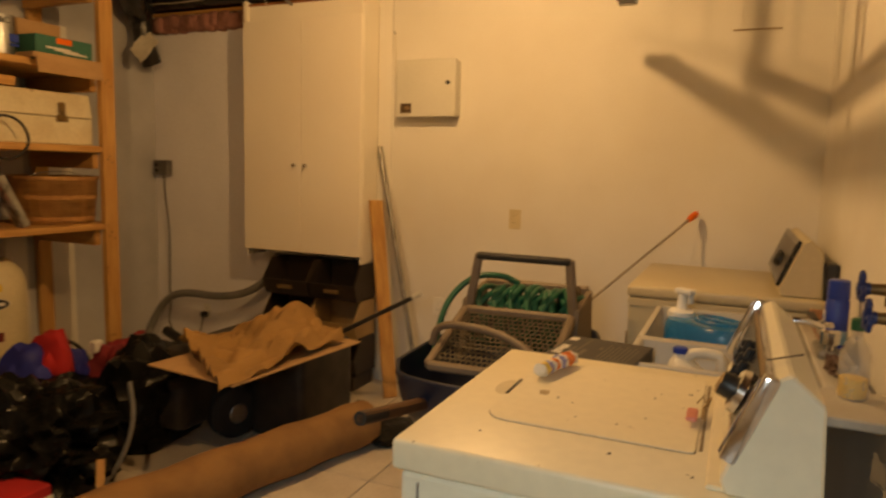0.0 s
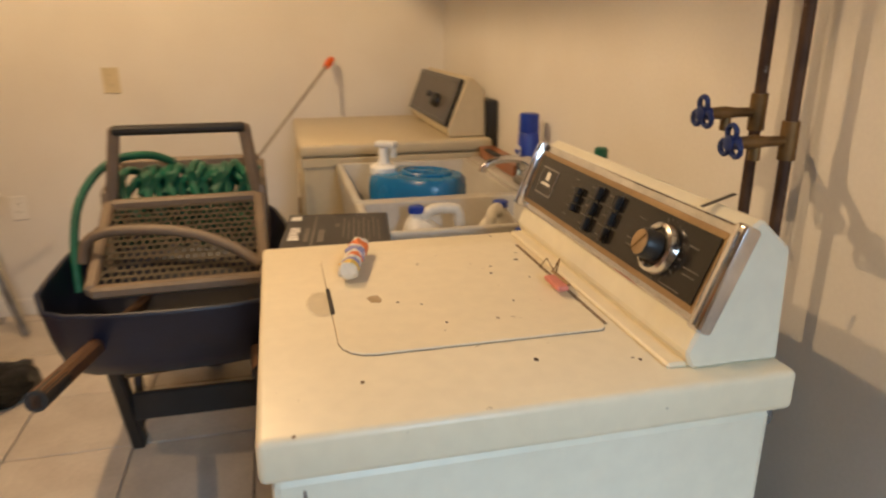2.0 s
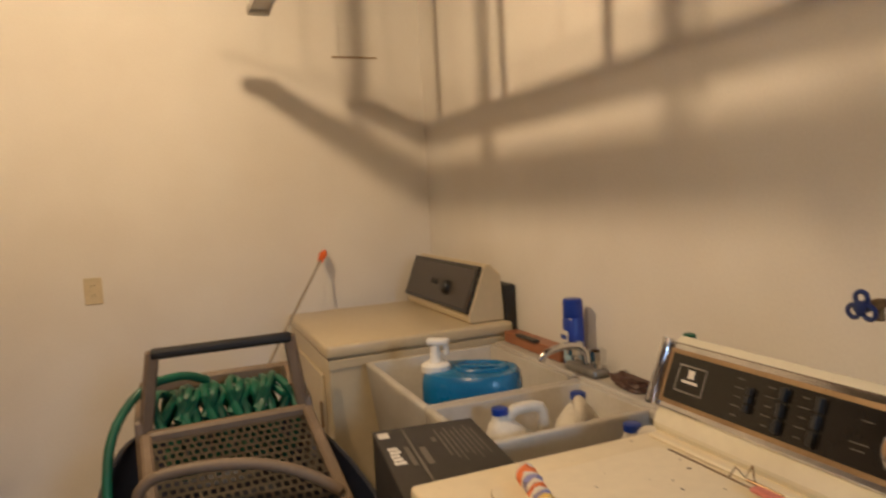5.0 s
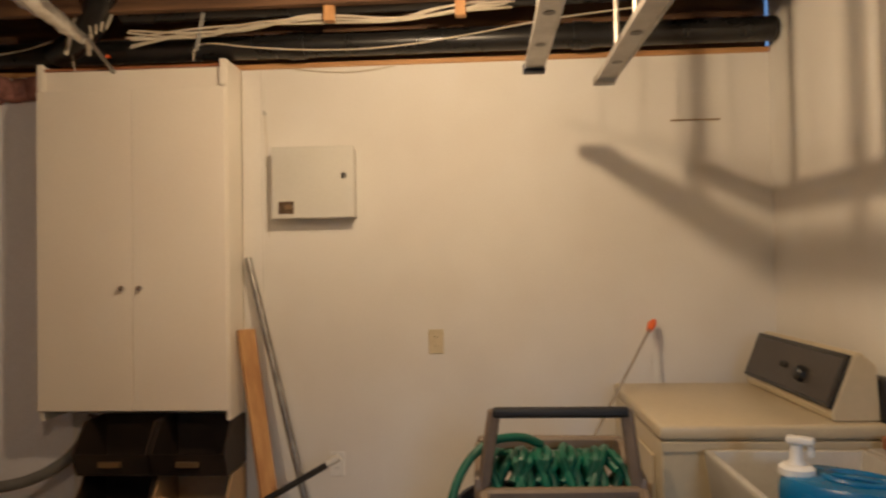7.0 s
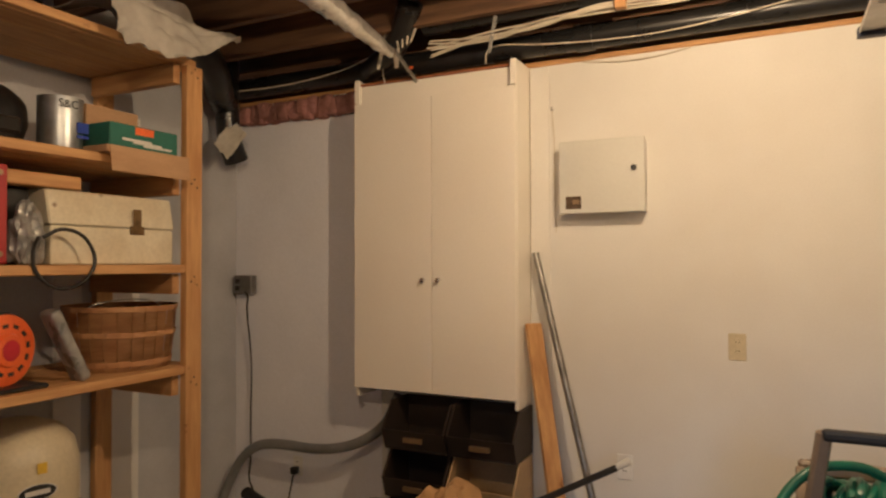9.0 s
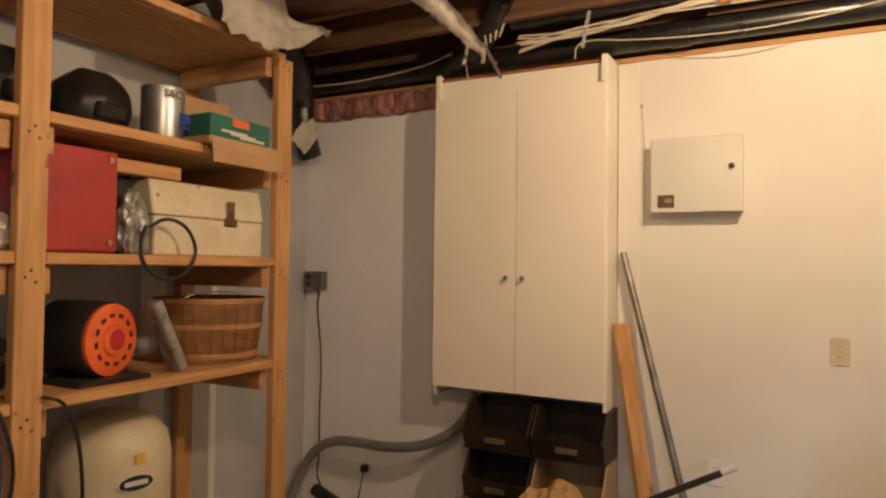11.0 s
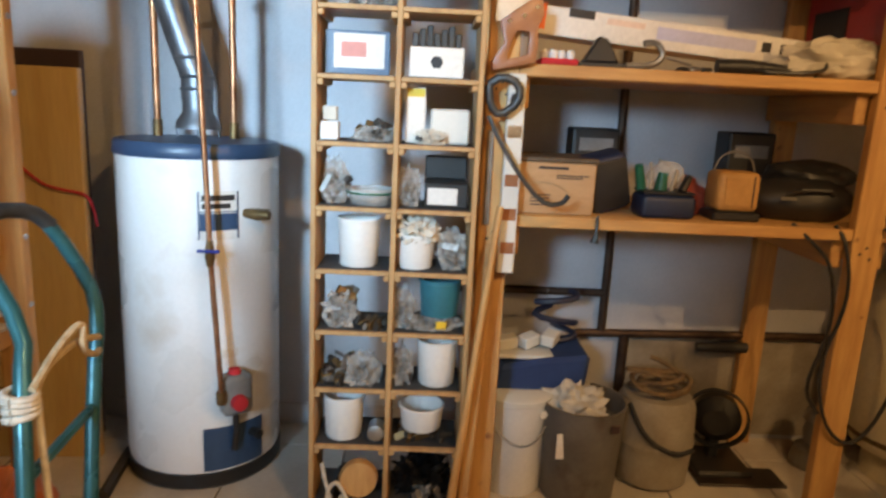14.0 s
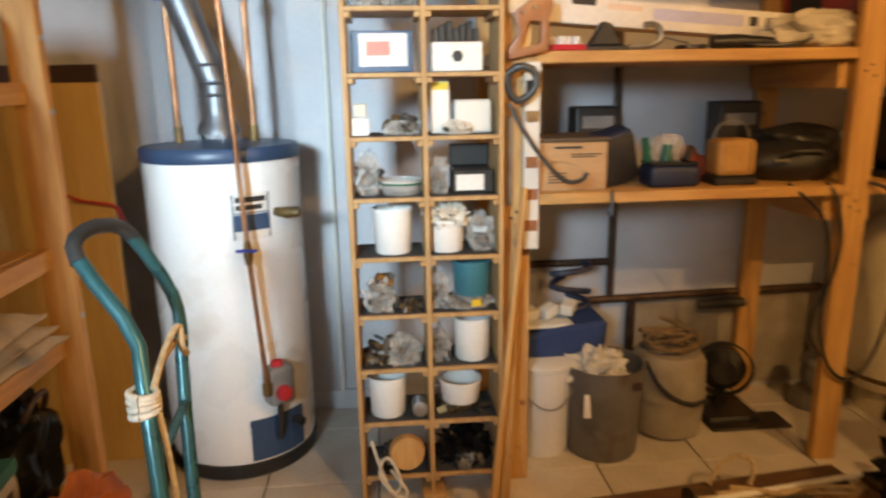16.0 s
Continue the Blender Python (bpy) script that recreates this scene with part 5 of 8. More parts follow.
solo("canvas_tarp", sheet(40, 46, tarp_at, 0.006), TARP, "rumpled tan canvas tarp over the machine", "tarp", smooth=True)
solo("cardboard_sheet", box((-0.27, -0.44, -0.004), (0.27, 0.44, 0.004), 0.001, None, 1, pose(-2.44, -1.16, 0.462, 0, 0, -6)), CARD, "flat brown cardboard sheet under the tarp", "cardboard")
ph = thing("tool_pole", "black tool handle with a white tip", "tool handle", (-2.2, -0.52, 0.45))
part("shaft", tube([(-2.55, -0.55, 0.345), (-1.95, -0.515, 0.675)], 0.013, 10), BLACKP, ph, "", True)
part("tip", tube([(-1.948, -0.515, 0.677), (-1.90, -0.51, 0.705)], [0.012, 0.016], 10), GREYM, ph, "", True)
# added black box: stands in for the shadow under the tarp
solo("under_tarp_filler", box((-2.58, -1.1, 0.0), (-2.25, -0.62, 0.455), 0.04, None, 3), SOIL, "plain black box added for the shadow under the tarp", "engine", smooth=True)
rg = thing("rolled_rug", "rolled brown carpet lying on the tiles", "rug", (-2.15, -1.5, 0))
ra, rb = Vector((-1.99, -0.93, 0.115)), Vector((-2.36, -2.25, 0.115))
bm = tube([ra.lerp(rb, k / 12) for k in range(13)], [0.108 + 0.006 * math.sin(k * 1.9) for k in range(13)], 20)
part("roll", bm, RUG, rg, "", True)
sp = facing(ra + (ra - rb).normalized() * 0.002, ra - rb)
part("spiral_edge", tube([sp @ Vector((0.02 + 0.085 * k / 40 * math.cos(k * 0.5), 0 + (0.02 + 0.085 * k / 40) * math.sin(k * 0.5), 0.002)) for k in range(41)], 0.006, 5), BLACKP, rg, "dark spiral edge")
solo("floor_mat", lump((-1.93, -0.80, 0), (0.13, 0.18, 0.05), 0.3, 5, 3, 2), BAGB, "crumpled black plastic at the end of the rug", "plastic sheet", smooth=True)
solo("floor_plank", box((-0.06, -0.75, 0), (0.06, 0.75, 0.02), 0.003, None, 1, pose(-2.42, -1.55, 0.002, 0, 0, -16)), CARD, "pale wooden plank lying on the floor", "plank")
solo("bin_bag", lump((-2.98, -1.98, 0), (0.34, 0.30, 0.265), 0.35, 9, 5, 5), BAGB, "full black bin bag on the floor", "bin bag", smooth=True)
solo("bin_bag", lump((-3.25, -1.68, 0), (0.27, 0.27, 0.20), 0.3, 9, 5, 8), BAGB, "full black bin bag by the shelving", "bin bag", smooth=True)
solo("covered_heap", lump((-2.98, -1.36, 0), (0.22, 0.28, 0.29), 0.3, 6, 4, 9), BAGB, "black plastic covered bundle by the machine", "bundle", smooth=True)
rbg = thing("sports_bag", "red and blue nylon bag on the bin bags", "bag", (-3.35, -1.62, 0.35))
part("body", lump((-3.43, -1.66, 0.24), (0.12, 0.12, 0.15), 0.3, 5, 3, 3), BLUEN, rbg, "royal blue nylon", True)
part("flap", lump((-3.38, -1.57, 0.28), (0.11, 0.075, 0.155), 0.3, 4, 3, 6), REDC, rbg, "bright red nylon flap", True)
part("pocket", lump((-3.38, -1.46, 0.24), (0.10, 0.06, 0.12), 0.3, 4, 3, 8), BLUEN, rbg, "royal blue nylon pocket", True)
part("tag", box((-3.30, -1.43, 0.41), (-3.26, -1.38, 0.47), 0.006), WHITEP, rbg, "white tag")
solo("maroon_jacket", lump((-3.22, -1.27, 0), (0.17, 0.2, 0.27), 0.35, 5, 4, 7), MAROON, "dark red crumpled jacket on the floor pile", "jacket", smooth=True)
rc = thing("red_carton", "small red and white carton on the floor", "carton", (-2.75, -2.33, 0))
part("carton", box((-2.95, -2.45, 0), (-2.60, -2.16, 0.19), 0.004), REDC, rc)
part("white_band", box((-2.952, -2.452, 0.09), (-2.598, -2.158, 0.15)), CARDW, rc)
solo("grey_hose", tube([(-2.66, -1.75, 0.45), (-2.60, -1.78, 0.3), (-2.62, -1.85, 0.12), (-2.68, -1.95, 0.012)], 0.010, 8, smooth=2), GREYP, "thin grey hose hanging off the machine", "hose", smooth=True)
solo("wood_stick", beam((-2.52, -2.03, 0.0), (-2.60, -1.95, 0.2), 0.03, 0.02), PINE, "short raw wooden stick", "stick")

# ---- shelving along the west wall ----
SX, SB = -3.70, -4.325
sh = thing("shelving_unit", "tall raw pine timber shelving with four loaded levels", "shelving", (-4.0, -2.05, 0))
POSTS = (-3.17, -2.025, -0.93)
for y in POSTS:
    part("post", box((SX - 0.038, y - 0.0445, 0), (SX, y + 0.0445, 2.33), 0.003), PINE, sh)
    part("rear_post", box((SB + 0.004, y - 0.0445, 0), (SB + 0.042, y + 0.0445, 2.33), 0.003), PINE, sh)
LEV = (1.012, 1.452, 1.882, 2.372)
for z in LEV:
    for k in range(4):
        xa = SX - 0.041 - 0.142 * k
        part("plank", box((xa - 0.138, POSTS[0] - 0.06, z - 0.038), (xa, POSTS[2] + 0.045, z + 0.001 * (k % 2)), 0.003), PINEY, sh)
    part("front_edge", box((SX - 0.039, POSTS[0] + 0.046, z - 0.036), (SX - 0.003, POSTS[1] - 0.046, z), 0.003), PINEY, sh)
    part("front_edge", box((SX - 0.039, POSTS[1] + 0.046, z - 0.036), (SX - 0.003, POSTS[2] - 0.046, z), 0.003), PINEY, sh)
    for y, s in ((POSTS[0], 1), (POSTS[1], -1), (POSTS[1], 1), (POSTS[2], -1)):
        part("bearer", box((SB + 0.045, min(y + s * 0.046, y + s * 0.084), z - 0.128), (SX - 0.040, max(y + s * 0.046, y + s * 0.084), z - 0.04), 0.003), PINEX, sh)
for y in POSTS:
    for z in LEV:
        for dy, dz in ((-0.018, -0.075), (0.014, -0.09), (0.0, -0.055)):
            part("screw", lathe([(0.005, 0), (0.004, 0.0012)], seg=8, m=facing((SX, y + dy, z + dz), (1, 0, 0))), BLACKP, sh)

# level two, from the cubby end
cbx = thing("cardboard_box", "brown printed cardboard box on the shelf", "cardboard box", (-3.85, -2.98, 1.013))
part("carton", box((-3.98, -3.10, 1.013), (-3.74, -2.865, 1.17), 0.004), CARD, cbx)
part("flap", box((-3.99, -3.11, 1.172), (-3.735, -2.86, 1.185), 0.003, None, 1), mat("dark_lid", (0.10, 0.07, 0.045)), cbx, "dark lid")
for y0_, y1_, z0_, z1_ in ((-3.04, -2.95, 1.150, 1.158), (-2.985, -2.885, 1.130, 1.134), (-2.985, -2.905, 1.122, 1.126), (-3.06, -3.0, 1.07, 1.074), (-3.06, -3.0, 1.06, 1.064), (-3.06, -3.0, 1.05, 1.054), (-3.06, -3.0, 1.04, 1.044)):
    part("print_line", box((-3.7398, y0_, z0_), (-3.7392, y1_, z1_)), INK, cbx)
part("print_arc", tube([(-3.739, -3.03 + 0.09 * math.cos(a), 1.06 + 0.05 * math.sin(a)) for a in [math.pi * k / 10 for k in range(11)]], 0.002, 4), BRONZE, cbx)
bc = thing("tool_case", "navy blue plastic tool case leaning open", "tool case", (-3.9, -2.74, 1.013))
part("shell", box((-0.05, -0.085, 0.015), (0.05, 0.055, 0.20), 0.022, None, 3, pose(-3.87, -2.775, 1.013, 16, 8, 12)), CASEN, bc, "", True)
part("shell_lip", box((0.045, -0.078, 0.03), (0.056, 0.048, 0.185), 0.006, None, 2, pose(-3.87, -2.775, 1.013, 16, 8, 12)), BLACKP, bc, "", True)
part("base", box((-3.87, -2.715, 1.013), (-3.745, -2.545, 1.085), 0.016, None, 3), CASEN, bc, "", True)
part("rim", box((-3.865, -2.71, 1.086), (-3.75, -2.55, 1.095), 0.003), BLACKP, bc)
dl = thing("hand_tool", "green and white tools standing in the tool case", "tool", (-3.82, -2.66, 1.096))
for k, (y, h, r_, mt) in enumerate(((-2.70, 0.075, 0.016, GREENH), (-2.675, 0.085, 0.006, MUSLIN), (-2.645, 0.055, 0.020, GREENH), (-2.615, 0.065, 0.006, MUSLIN), (-2.585, 0.045, 0.014, BLACKP))):
    part("tool_shaft", tube([(-3.82 + 0.01 * k, y, 1.096), (-3.80, y - 0.02 + 0.012 * k, 1.096 + h)], [r_, r_ * 0.8], 10), mt, dl, "", True)
part("clear_pouch", lump((-3.88, -2.60, 1.096), (0.03, 0.06, 0.05), 0.4, 7, 3, 5), BAGC, dl, "", True)
solo("red_pouch", lump((-3.9, -2.515, 1.013), (0.05, 0.06, 0.065), 0.35, 6, 3, 3), RUSTR, "small dull red pouch on the shelf", "pouch", smooth=True)
solo("thin_wire", tube([(-3.93, -2.53, 1.07), (-3.92, -2.57, 1.15), (-3.91, -2.62, 1.185)], 0.003, 6, smooth=1), DULLST, "thin bent wire standing out of the pouch", "wire", smooth=True)
ln = thing("wood_lantern", "small wooden block lantern with a wire handle", "lantern", (-3.82, -2.40, 1.013))
part("base", box((-3.88, -2.485, 1.013), (-3.76, -2.335, 1.04), 0.006), BLACKP, ln)
part("block", box((-3.875, -2.478, 1.041), (-3.765, -2.342, 1.165), 0.020, None, 3), CARDL, ln, "", True)
part("door", box((-3.7645, -2.455, 1.06), (-3.761, -2.378, 1.15), 0.003), CARDL, ln, "small lighter front flap")
part("seam", box((-3.7645, -2.368, 1.055), (-3.7635, -2.364, 1.155)), DARKW, ln)
part("handle", tube([(-3.82, -2.475, 1.165), (-3.82, -2.46, 1.21), (-3.82, -2.41, 1.23), (-3.82, -2.36, 1.21), (-3.82, -2.345, 1.165)], 0.003, 6, smooth=2), DULLST, ln)
bk = thing("power_tool_case", "black plastic power tool case on the shelf", "tool case", (-3.9, -2.15, 1.013))
part("shell", lump((-3.90, -2.155, 1.013), (0.13, 0.175, 0.085), 0.10, 3, 4, 4), BLACKP, bk, "", True)
part("lid", lump((-3.93, -2.11, 1.11), (0.10, 0.15, 0.055), 0.15, 4, 4, 9), BLACKP, bk, "", True)
part("handle", tube([(-3.785, -2.25, 1.10), (-3.76, -2.22, 1.12), (-3.76, -2.13, 1.12), (-3.785, -2.10, 1.10)], 0.008, 8), BLACKP, bk)
part("badge", box((-3.774, -2.275, 1.085), (-3.770, -2.225, 1.096)), PRINT, bk)
for y in (-2.78, -2.22):
    bb = thing("radio", "black boxy device at the back of the shelf", "device", (-4.2, y, 1.013))
    part("body", box((-4.24, y - 0.085, 1.013), (-4.12, y + 0.085, 1.27 if y < -2.5 else 1.28), 0.01, None, 2), BLACKP, bb)
    part("front_band", box((-4.1195, y - 0.06, 1.19), (-4.1185, y + 0.06, 1.235)), GREYP, bb)
solo("hanging_cable", tube([(-3.72, -2.12, 1.02), (-3.685, -2.10, 0.98), (-3.68, -2.06, 0.80), (-3.69, -2.12, 0.58), (-3.68, -2.08, 0.38), (-3.68, -1.98, 0.30), (-3.68, -1.90, 0.40), (-3.67, -1.86, 0.62), (-3.66, -1.88, 0.85), (-3.66, -1.93, 1.0), (-3.69, -1.99, 1.02)], 0.006, 8, smooth=2), BLACKP, "black cable looped down from the shelf", "cable", smooth=True)
solo("hanging_cable", tube([(-3.73, -2.25, 1.02), (-3.69, -2.2, 0.97), (-3.68, -2.13, 0.9), (-3.68, -2.1, 0.7), (-3.685, -2.16, 0.5), (-3.68, -2.1, 0.42)], 0.006, 8, smooth=2), BLACKP, "black cable hanging from the shelf edge", "cable", smooth=True)
solo("shelf_plug", tube([(-3.695, -2.86, 1.02), (-3.69, -2.86, 0.97), (-3.69, -2.865, 0.94)], [0.004, 0.006, 0.014], 8), BLACKP, "black plug dangling from the shelf", "plug", smooth=True)
rl = thing("cord_reel", "black cord reel with an orange face", "cord reel", (-3.9, -1.65, 1.013))
rm = facing((-3.80, -1.675, 1.155), (1, 0.25, 0))
part("drum", lathe([(0.12, -0.24), (0.135, -0.22), (0.135, -0.03), (0.13, -0.02)], seg=28, m=rm), BLACKP, rl, "black drum", True)
fc_ = part("face", lathe([(0.125, -0.018), (0.125, -0.006), (0.105, 0.0), (0.06, 0.004), (0.055, 0.014), (0.04, 0.016)], seg=30, m=rm), ORANGE, rl, "bright orange round face", True)
part("face_label", lathe([(0.037, 0.0165), (0.036, 0.017)], seg=20, m=rm), REDC, fc_)
for k in range(12):
    a = radians(30 * k + 8)
    part("print_mark", plate(rm @ Matrix.Translation((0.085 * math.cos(a), 0.085 * math.sin(a), 0.002)) @ pose(0, 0, 0, 0, 0, 30 * k + 98), 0.022, 0.013, 0.002), INK, fc_)
part("stand", box((-3.98, -1.84, 1.013), (-3.74, -1.56, 1.03), 0.006), BLACKP, rl)
solo("leaning_bag", box((-0.05, -0.022, 0), (0.03, 0.022, 0.30), 0.014, None, 3, pose(-3.775, -1.405, 1.016, 26, 0, 0)), SILVP, "silver grey plastic pack leaning on the basket", "pack")
bs = thing("bushel_basket", "round wooden bushel basket of thin veneer", "basket", (-3.93, -1.20, 1.013))
bc_ = Vector((-3.955, -1.10, 1.013))
part("bottom", lathe([(0.196, 0), (0.196, 0.008)], bc_, 24), BASK, bs)
for k in range(26):
    a0, a1 = 2 * math.pi * k / 26, 2 * math.pi * (k + 0.94) / 26
    bm = bmesh.new()
    vs = [bm.verts.new(bc_ + Vector((r * math.cos(a), r * math.sin(a), z))) for a in (a0, a1) for r, z in ((0.200, 0.002), (0.217, 0.14), (0.228, 0.265))]
    bm.faces.new((vs[0], vs[3], vs[4], vs[1])), bm.faces.new((vs[1], vs[4], vs[5], vs[2]))
    bmesh.ops.solidify(bm, geom=bm.faces[:], thickness=0.003)
    part("stave", bm, BASK, bs)
for z, r in ((0.02, 0.206), (0.14, 0.221), (0.245, 0.2305)):
    part("hoop", lathe([(r, z), (r + 0.003, z + 0.022), (r, z + 0.022), (r - 0.003, z)], bc_, 28, caps=False), BASK, bs)
part("wire_handle", tube([bc_ + Vector((0.02, -0.20, 0.25)), bc_ + Vector((0.05, -0.12, 0.29)), bc_ + Vector((0.05, 0.1, 0.29)), bc_ + Vector((0.02, 0.20, 0.25))], 0.0025, 6, smooth=2), DULLST, bs)

# level three
lb = thing("tube_light_box", "long white cardboard tube light box on the shelf", "carton", (-3.95, -2.5, 1.453))
lm = pose(-3.93, -2.50, 1.463, -4.2, 0, 3)
part("carton", box((-0.06, -0.60, 0.045), (0.06, 0.56, 0.13), 0.003, None, 1, lm), CARDW, lb)
for a, b_, c_, d_, mt in ((-0.58, -0.55, 0.06, 0.135, ORANGE), (-0.48, -0.40, 0.105, 0.13, INK), (-0.36, -0.24, 0.098, 0.116, PALEP), (-0.20, 0.12, 0.075, 0.112, PALEB), (0.14, 0.17, 0.08, 0.11, INK), (0.20, 0.23, 0.08, 0.11, INK), (0.26, 0.29, 0.08, 0.11, INK), (0.34, 0.5, 0.07, 0.10, PALEP)):
    part("print_block", box((0.0602, a, c_), (0.0612, b_, d_), 0, None, 1, lm), mt, lb)
ht_ = thing("red_tray", "small red tray of white fittings on the shelf", "tray", (-3.78, -3.0, 1.453))
part("tray", box((-3.84, -3.06, 1.453), (-3.73, -2.95, 1.472), 0.004), REDC, ht_)
for k in range(4):
    part("fitting", lathe([(0.012, 0), (0.014, 0.02), (0.008, 0.028)], (-3.80 + 0.012 * (k % 2), -3.04 + 0.025 * k, 1.4725), 10), INKW, ht_, "", True)
pl = thing("block_plane", "dark metal block plane on the shelf", "hand tool", (-3.79, -2.88, 1.453))
part("sole", box((-3.82, -2.95, 1.453), (-3.76, -2.80, 1.468), 0.003), SOIL, pl)
part("body", prism([(-2.93, 1.4685), (-2.82, 1.4685), (-2.855, 1.535), (-2.885, 1.545)], -3.81, -3.77, "x", 0.006), BLACKP, pl)
cp_ = thing("grey_clamp", "grey steel clamp lying on the shelf", "clamp", (-3.78, -2.74, 1.453))
part("frame", tube([(-3.78, -2.80, 1.463), (-3.78, -2.72, 1.465), (-3.78, -2.685, 1.495), (-3.78, -2.71, 1.535), (-3.78, -2.75, 1.53)], 0.010, 8, smooth=2), DULLST, cp_, "", True)
part("screw_bar", tube([(-3.78, -2.685, 1.495), (-3.78, -2.60, 1.475)], 0.005, 8), DULLST, cp_, "", True)
for k in range(3):
    solo("metal_bit", lump((-3.77, -2.63 + 0.035 * k, 1.453), (0.018, 0.02, 0.010), 0.4, 6, 2, k), (BLACKP, DULLST, SOIL)[k], "small metal bit on the shelf", "metal part", "small bits on the shelf", smooth=True)
gs = thing("hand_tool", "black electric hand tool lying on the shelf", "tool", (-3.79, -2.40, 1.453))
part("body", tube([(-3.79, -2.52, 1.476), (-3.79, -2.44, 1.478), (-3.79, -2.36, 1.476), (-3.79, -2.30, 1.472)], [0.021, 0.024, 0.019, 0.014], 12), BLACKP, gs, "", True)
part("nose", tube([(-3.79, -2.30, 1.472), (-3.79, -2.22, 1.480)], [0.012, 0.006], 10), DULLD, gs, "", True)
solo("tool_lead", tube([(-3.77, -2.42, 1.47), (-3.735, -2.38, 1.462), (-3.72, -2.3, 1.462), (-3.73, -2.22, 1.475), (-3.77, -2.2, 1.50)], 0.006, 6, smooth=2), BLACKP, "black lead of the power tool", "cable", smooth=True)
solo("plastic_bag", lump((-3.82, -2.14, 1.453), (0.08, 0.17, 0.07), 0.4, 6, 4, 11), PAPER, "crumpled off-white plastic bag on the shelf", "bag", smooth=True)
rx = thing("red_metal_box", "red painted steel welder box on the shelf", "metal box", (-4.0, -1.72, 1.453))
part("case", box((-4.25, -2.02, 1.456), (-3.765, -1.70, 1.80), 0.006, None, 2), REDM, rx)
part("front_plate", box((-3.7645, -2.015, 1.462), (-3.7615, -1.705, 1.795), 0.003), REDM, rx)
for y in (-1.955, -1.73):
    for z in (1.49, 1.77):
        part("bolt", lathe([(0.011, 0), (0.010, 0.006)], seg=12, m=facing((-3.7612, y, z), (1, 0, 0))), BRONZE, rx)
part("side_vent", box((-4.2, -2.0225, 1.56), (-4.0, -2.0205, 1.70)), INK, rx, "dark louvred side vent")
solo("wood_offcut", box((-4.02, -1.69, 1.7405), (-3.80, -1.40, 1.79), 0.004), PINEY, "raw pine offcut on stacked goods", "offcut")
solo("silver_bag", lump((-3.80, -1.615, 1.453), (0.05, 0.055, 0.13), 0.35, 6, 4, 13), SILVP, "silver plastic bag standing on the shelf", "bag", smooth=True)
solo("dark_pack", box((-4.05, -1.69, 1.453), (-3.87, -1.555, 1.74), 0.01), BLACKP, "black pack behind the silver bag", "pack")
solo("lead_loop", tube([(-3.725, -1.60, 1.55), (-3.71, -1.54, 1.59), (-3.70, -1.45, 1.56), (-3.69, -1.41, 1.46), (-3.69, -1.47, 1.38), (-3.69, -1.57, 1.36), (-3.695, -1.65, 1.42), (-3.70, -1.655, 1.50), (-3.72, -1.62, 1.55)], 0.007, 8, smooth=2), BLACKP, "black rubber lead looped over the shelf edge", "cable", smooth=True)
tb = thing("tool_chest", "worn cream metal tool chest with a rusty latch", "tool chest", (-3.9, -1.17, 1.453))
TBM = mat("worn_cream_paint", (0.72, 0.66, 0.50), (0.62, 0.54, 0.38), 0.5, scale=6, bump=0.1, spots=(9, 0.66, (0.22, 0.13, 0.07)))
part("base", box((-4.05, -1.54, 1.453), (-3.775, -0.98, 1.60), 0.008, None, 2), TBM, tb)
part("lid", prism([(-4.05, 1.603), (-3.772, 1.603), (-3.80, 1.735), (-4.03, 1.74)], -1.545, -0.975, "y", 0.006), TBM, tb)
part("latch", box((-3.7735, -1.19, 1.575), (-3.766, -1.15, 1.68), 0.004), BRASS, tb, "rusty latch")
part("hasp", box((-3.7735, -1.205, 1.575), (-3.767, -1.135, 1.61), 0.004), BRASS, tb)

# level four and the top
for y in (-1.97, -1.66):
    hl = thing("welding_helmet", "black welding helmet resting on the shelf", "helmet", (-3.95, y, 1.883), "welding helmets")
    part("shell", lump((-3.99, y, 1.883), (0.13, 0.15, 0.14), 0.12, 3, 4, 5), BLACKP, hl, "", True)
    part("visor", box((-3.885, y - 0.06, 1.93), (-3.852, y + 0.06, 1.99), 0.008), BLACKG, hl)
cn = thing("paint_can", "unlabelled silver tin can with printed letters", "can", (-3.82, -1.49, 1.883))
cc = part("tin", lathe([(0.077, 0), (0.080, 0.004), (0.078, 0.01), (0.078, 0.195), (0.080, 0.20), (0.072, 0.202)], (-3.83, -1.47, 1.883), 28), STEEL, cn, "", True)
words("S&C", 0.042, facing((-3.7495, -1.49, 2.05), (1, -0.12, 0)), INK, cc)
part("blue_label", box((-3.754, -1.455, 1.95), (-3.7495, -1.41, 1.99)), CAPB, cc)
part("blue_label", box((-3.754, -1.455, 1.93), (-3.7495, -1.41, 1.942)), CAPB, cc)
solo("cardboard_box", box((-4.09, -1.31, 1.883), (-3.902, -1.06, 2.11), 0.004), CARD, "small plain brown carton on the shelf", "cardboard box")
gb_ = thing("green_carton", "green printed carton on an open brown carton", "carton", (-3.75, -1.18, 1.91))
part("carton", box((-3.90, -1.355, 1.912), (-3.70, -1.025, 2.01), 0.004), GREENB, gb_)
part("orange_label", box((-3.6995, -1.24, 1.975), (-3.699, -1.15, 2.005)), ORANGE, gb_)
for k in range(3):
    part("print_line", box((-3.6995, -1.30 + 0.05 * k, 1.945 - 0.008 * k), (-3.699, -1.16 + 0.05 * k, 1.955 - 0.008 * k)), INKW, gb_)
solo("cardboard_tray", box((-3.93, -1.40, 1.883), (-3.655, -1.0, 1.9105), 0.003), CARD, "flattened open brown carton on the shelf", "cardboard box")
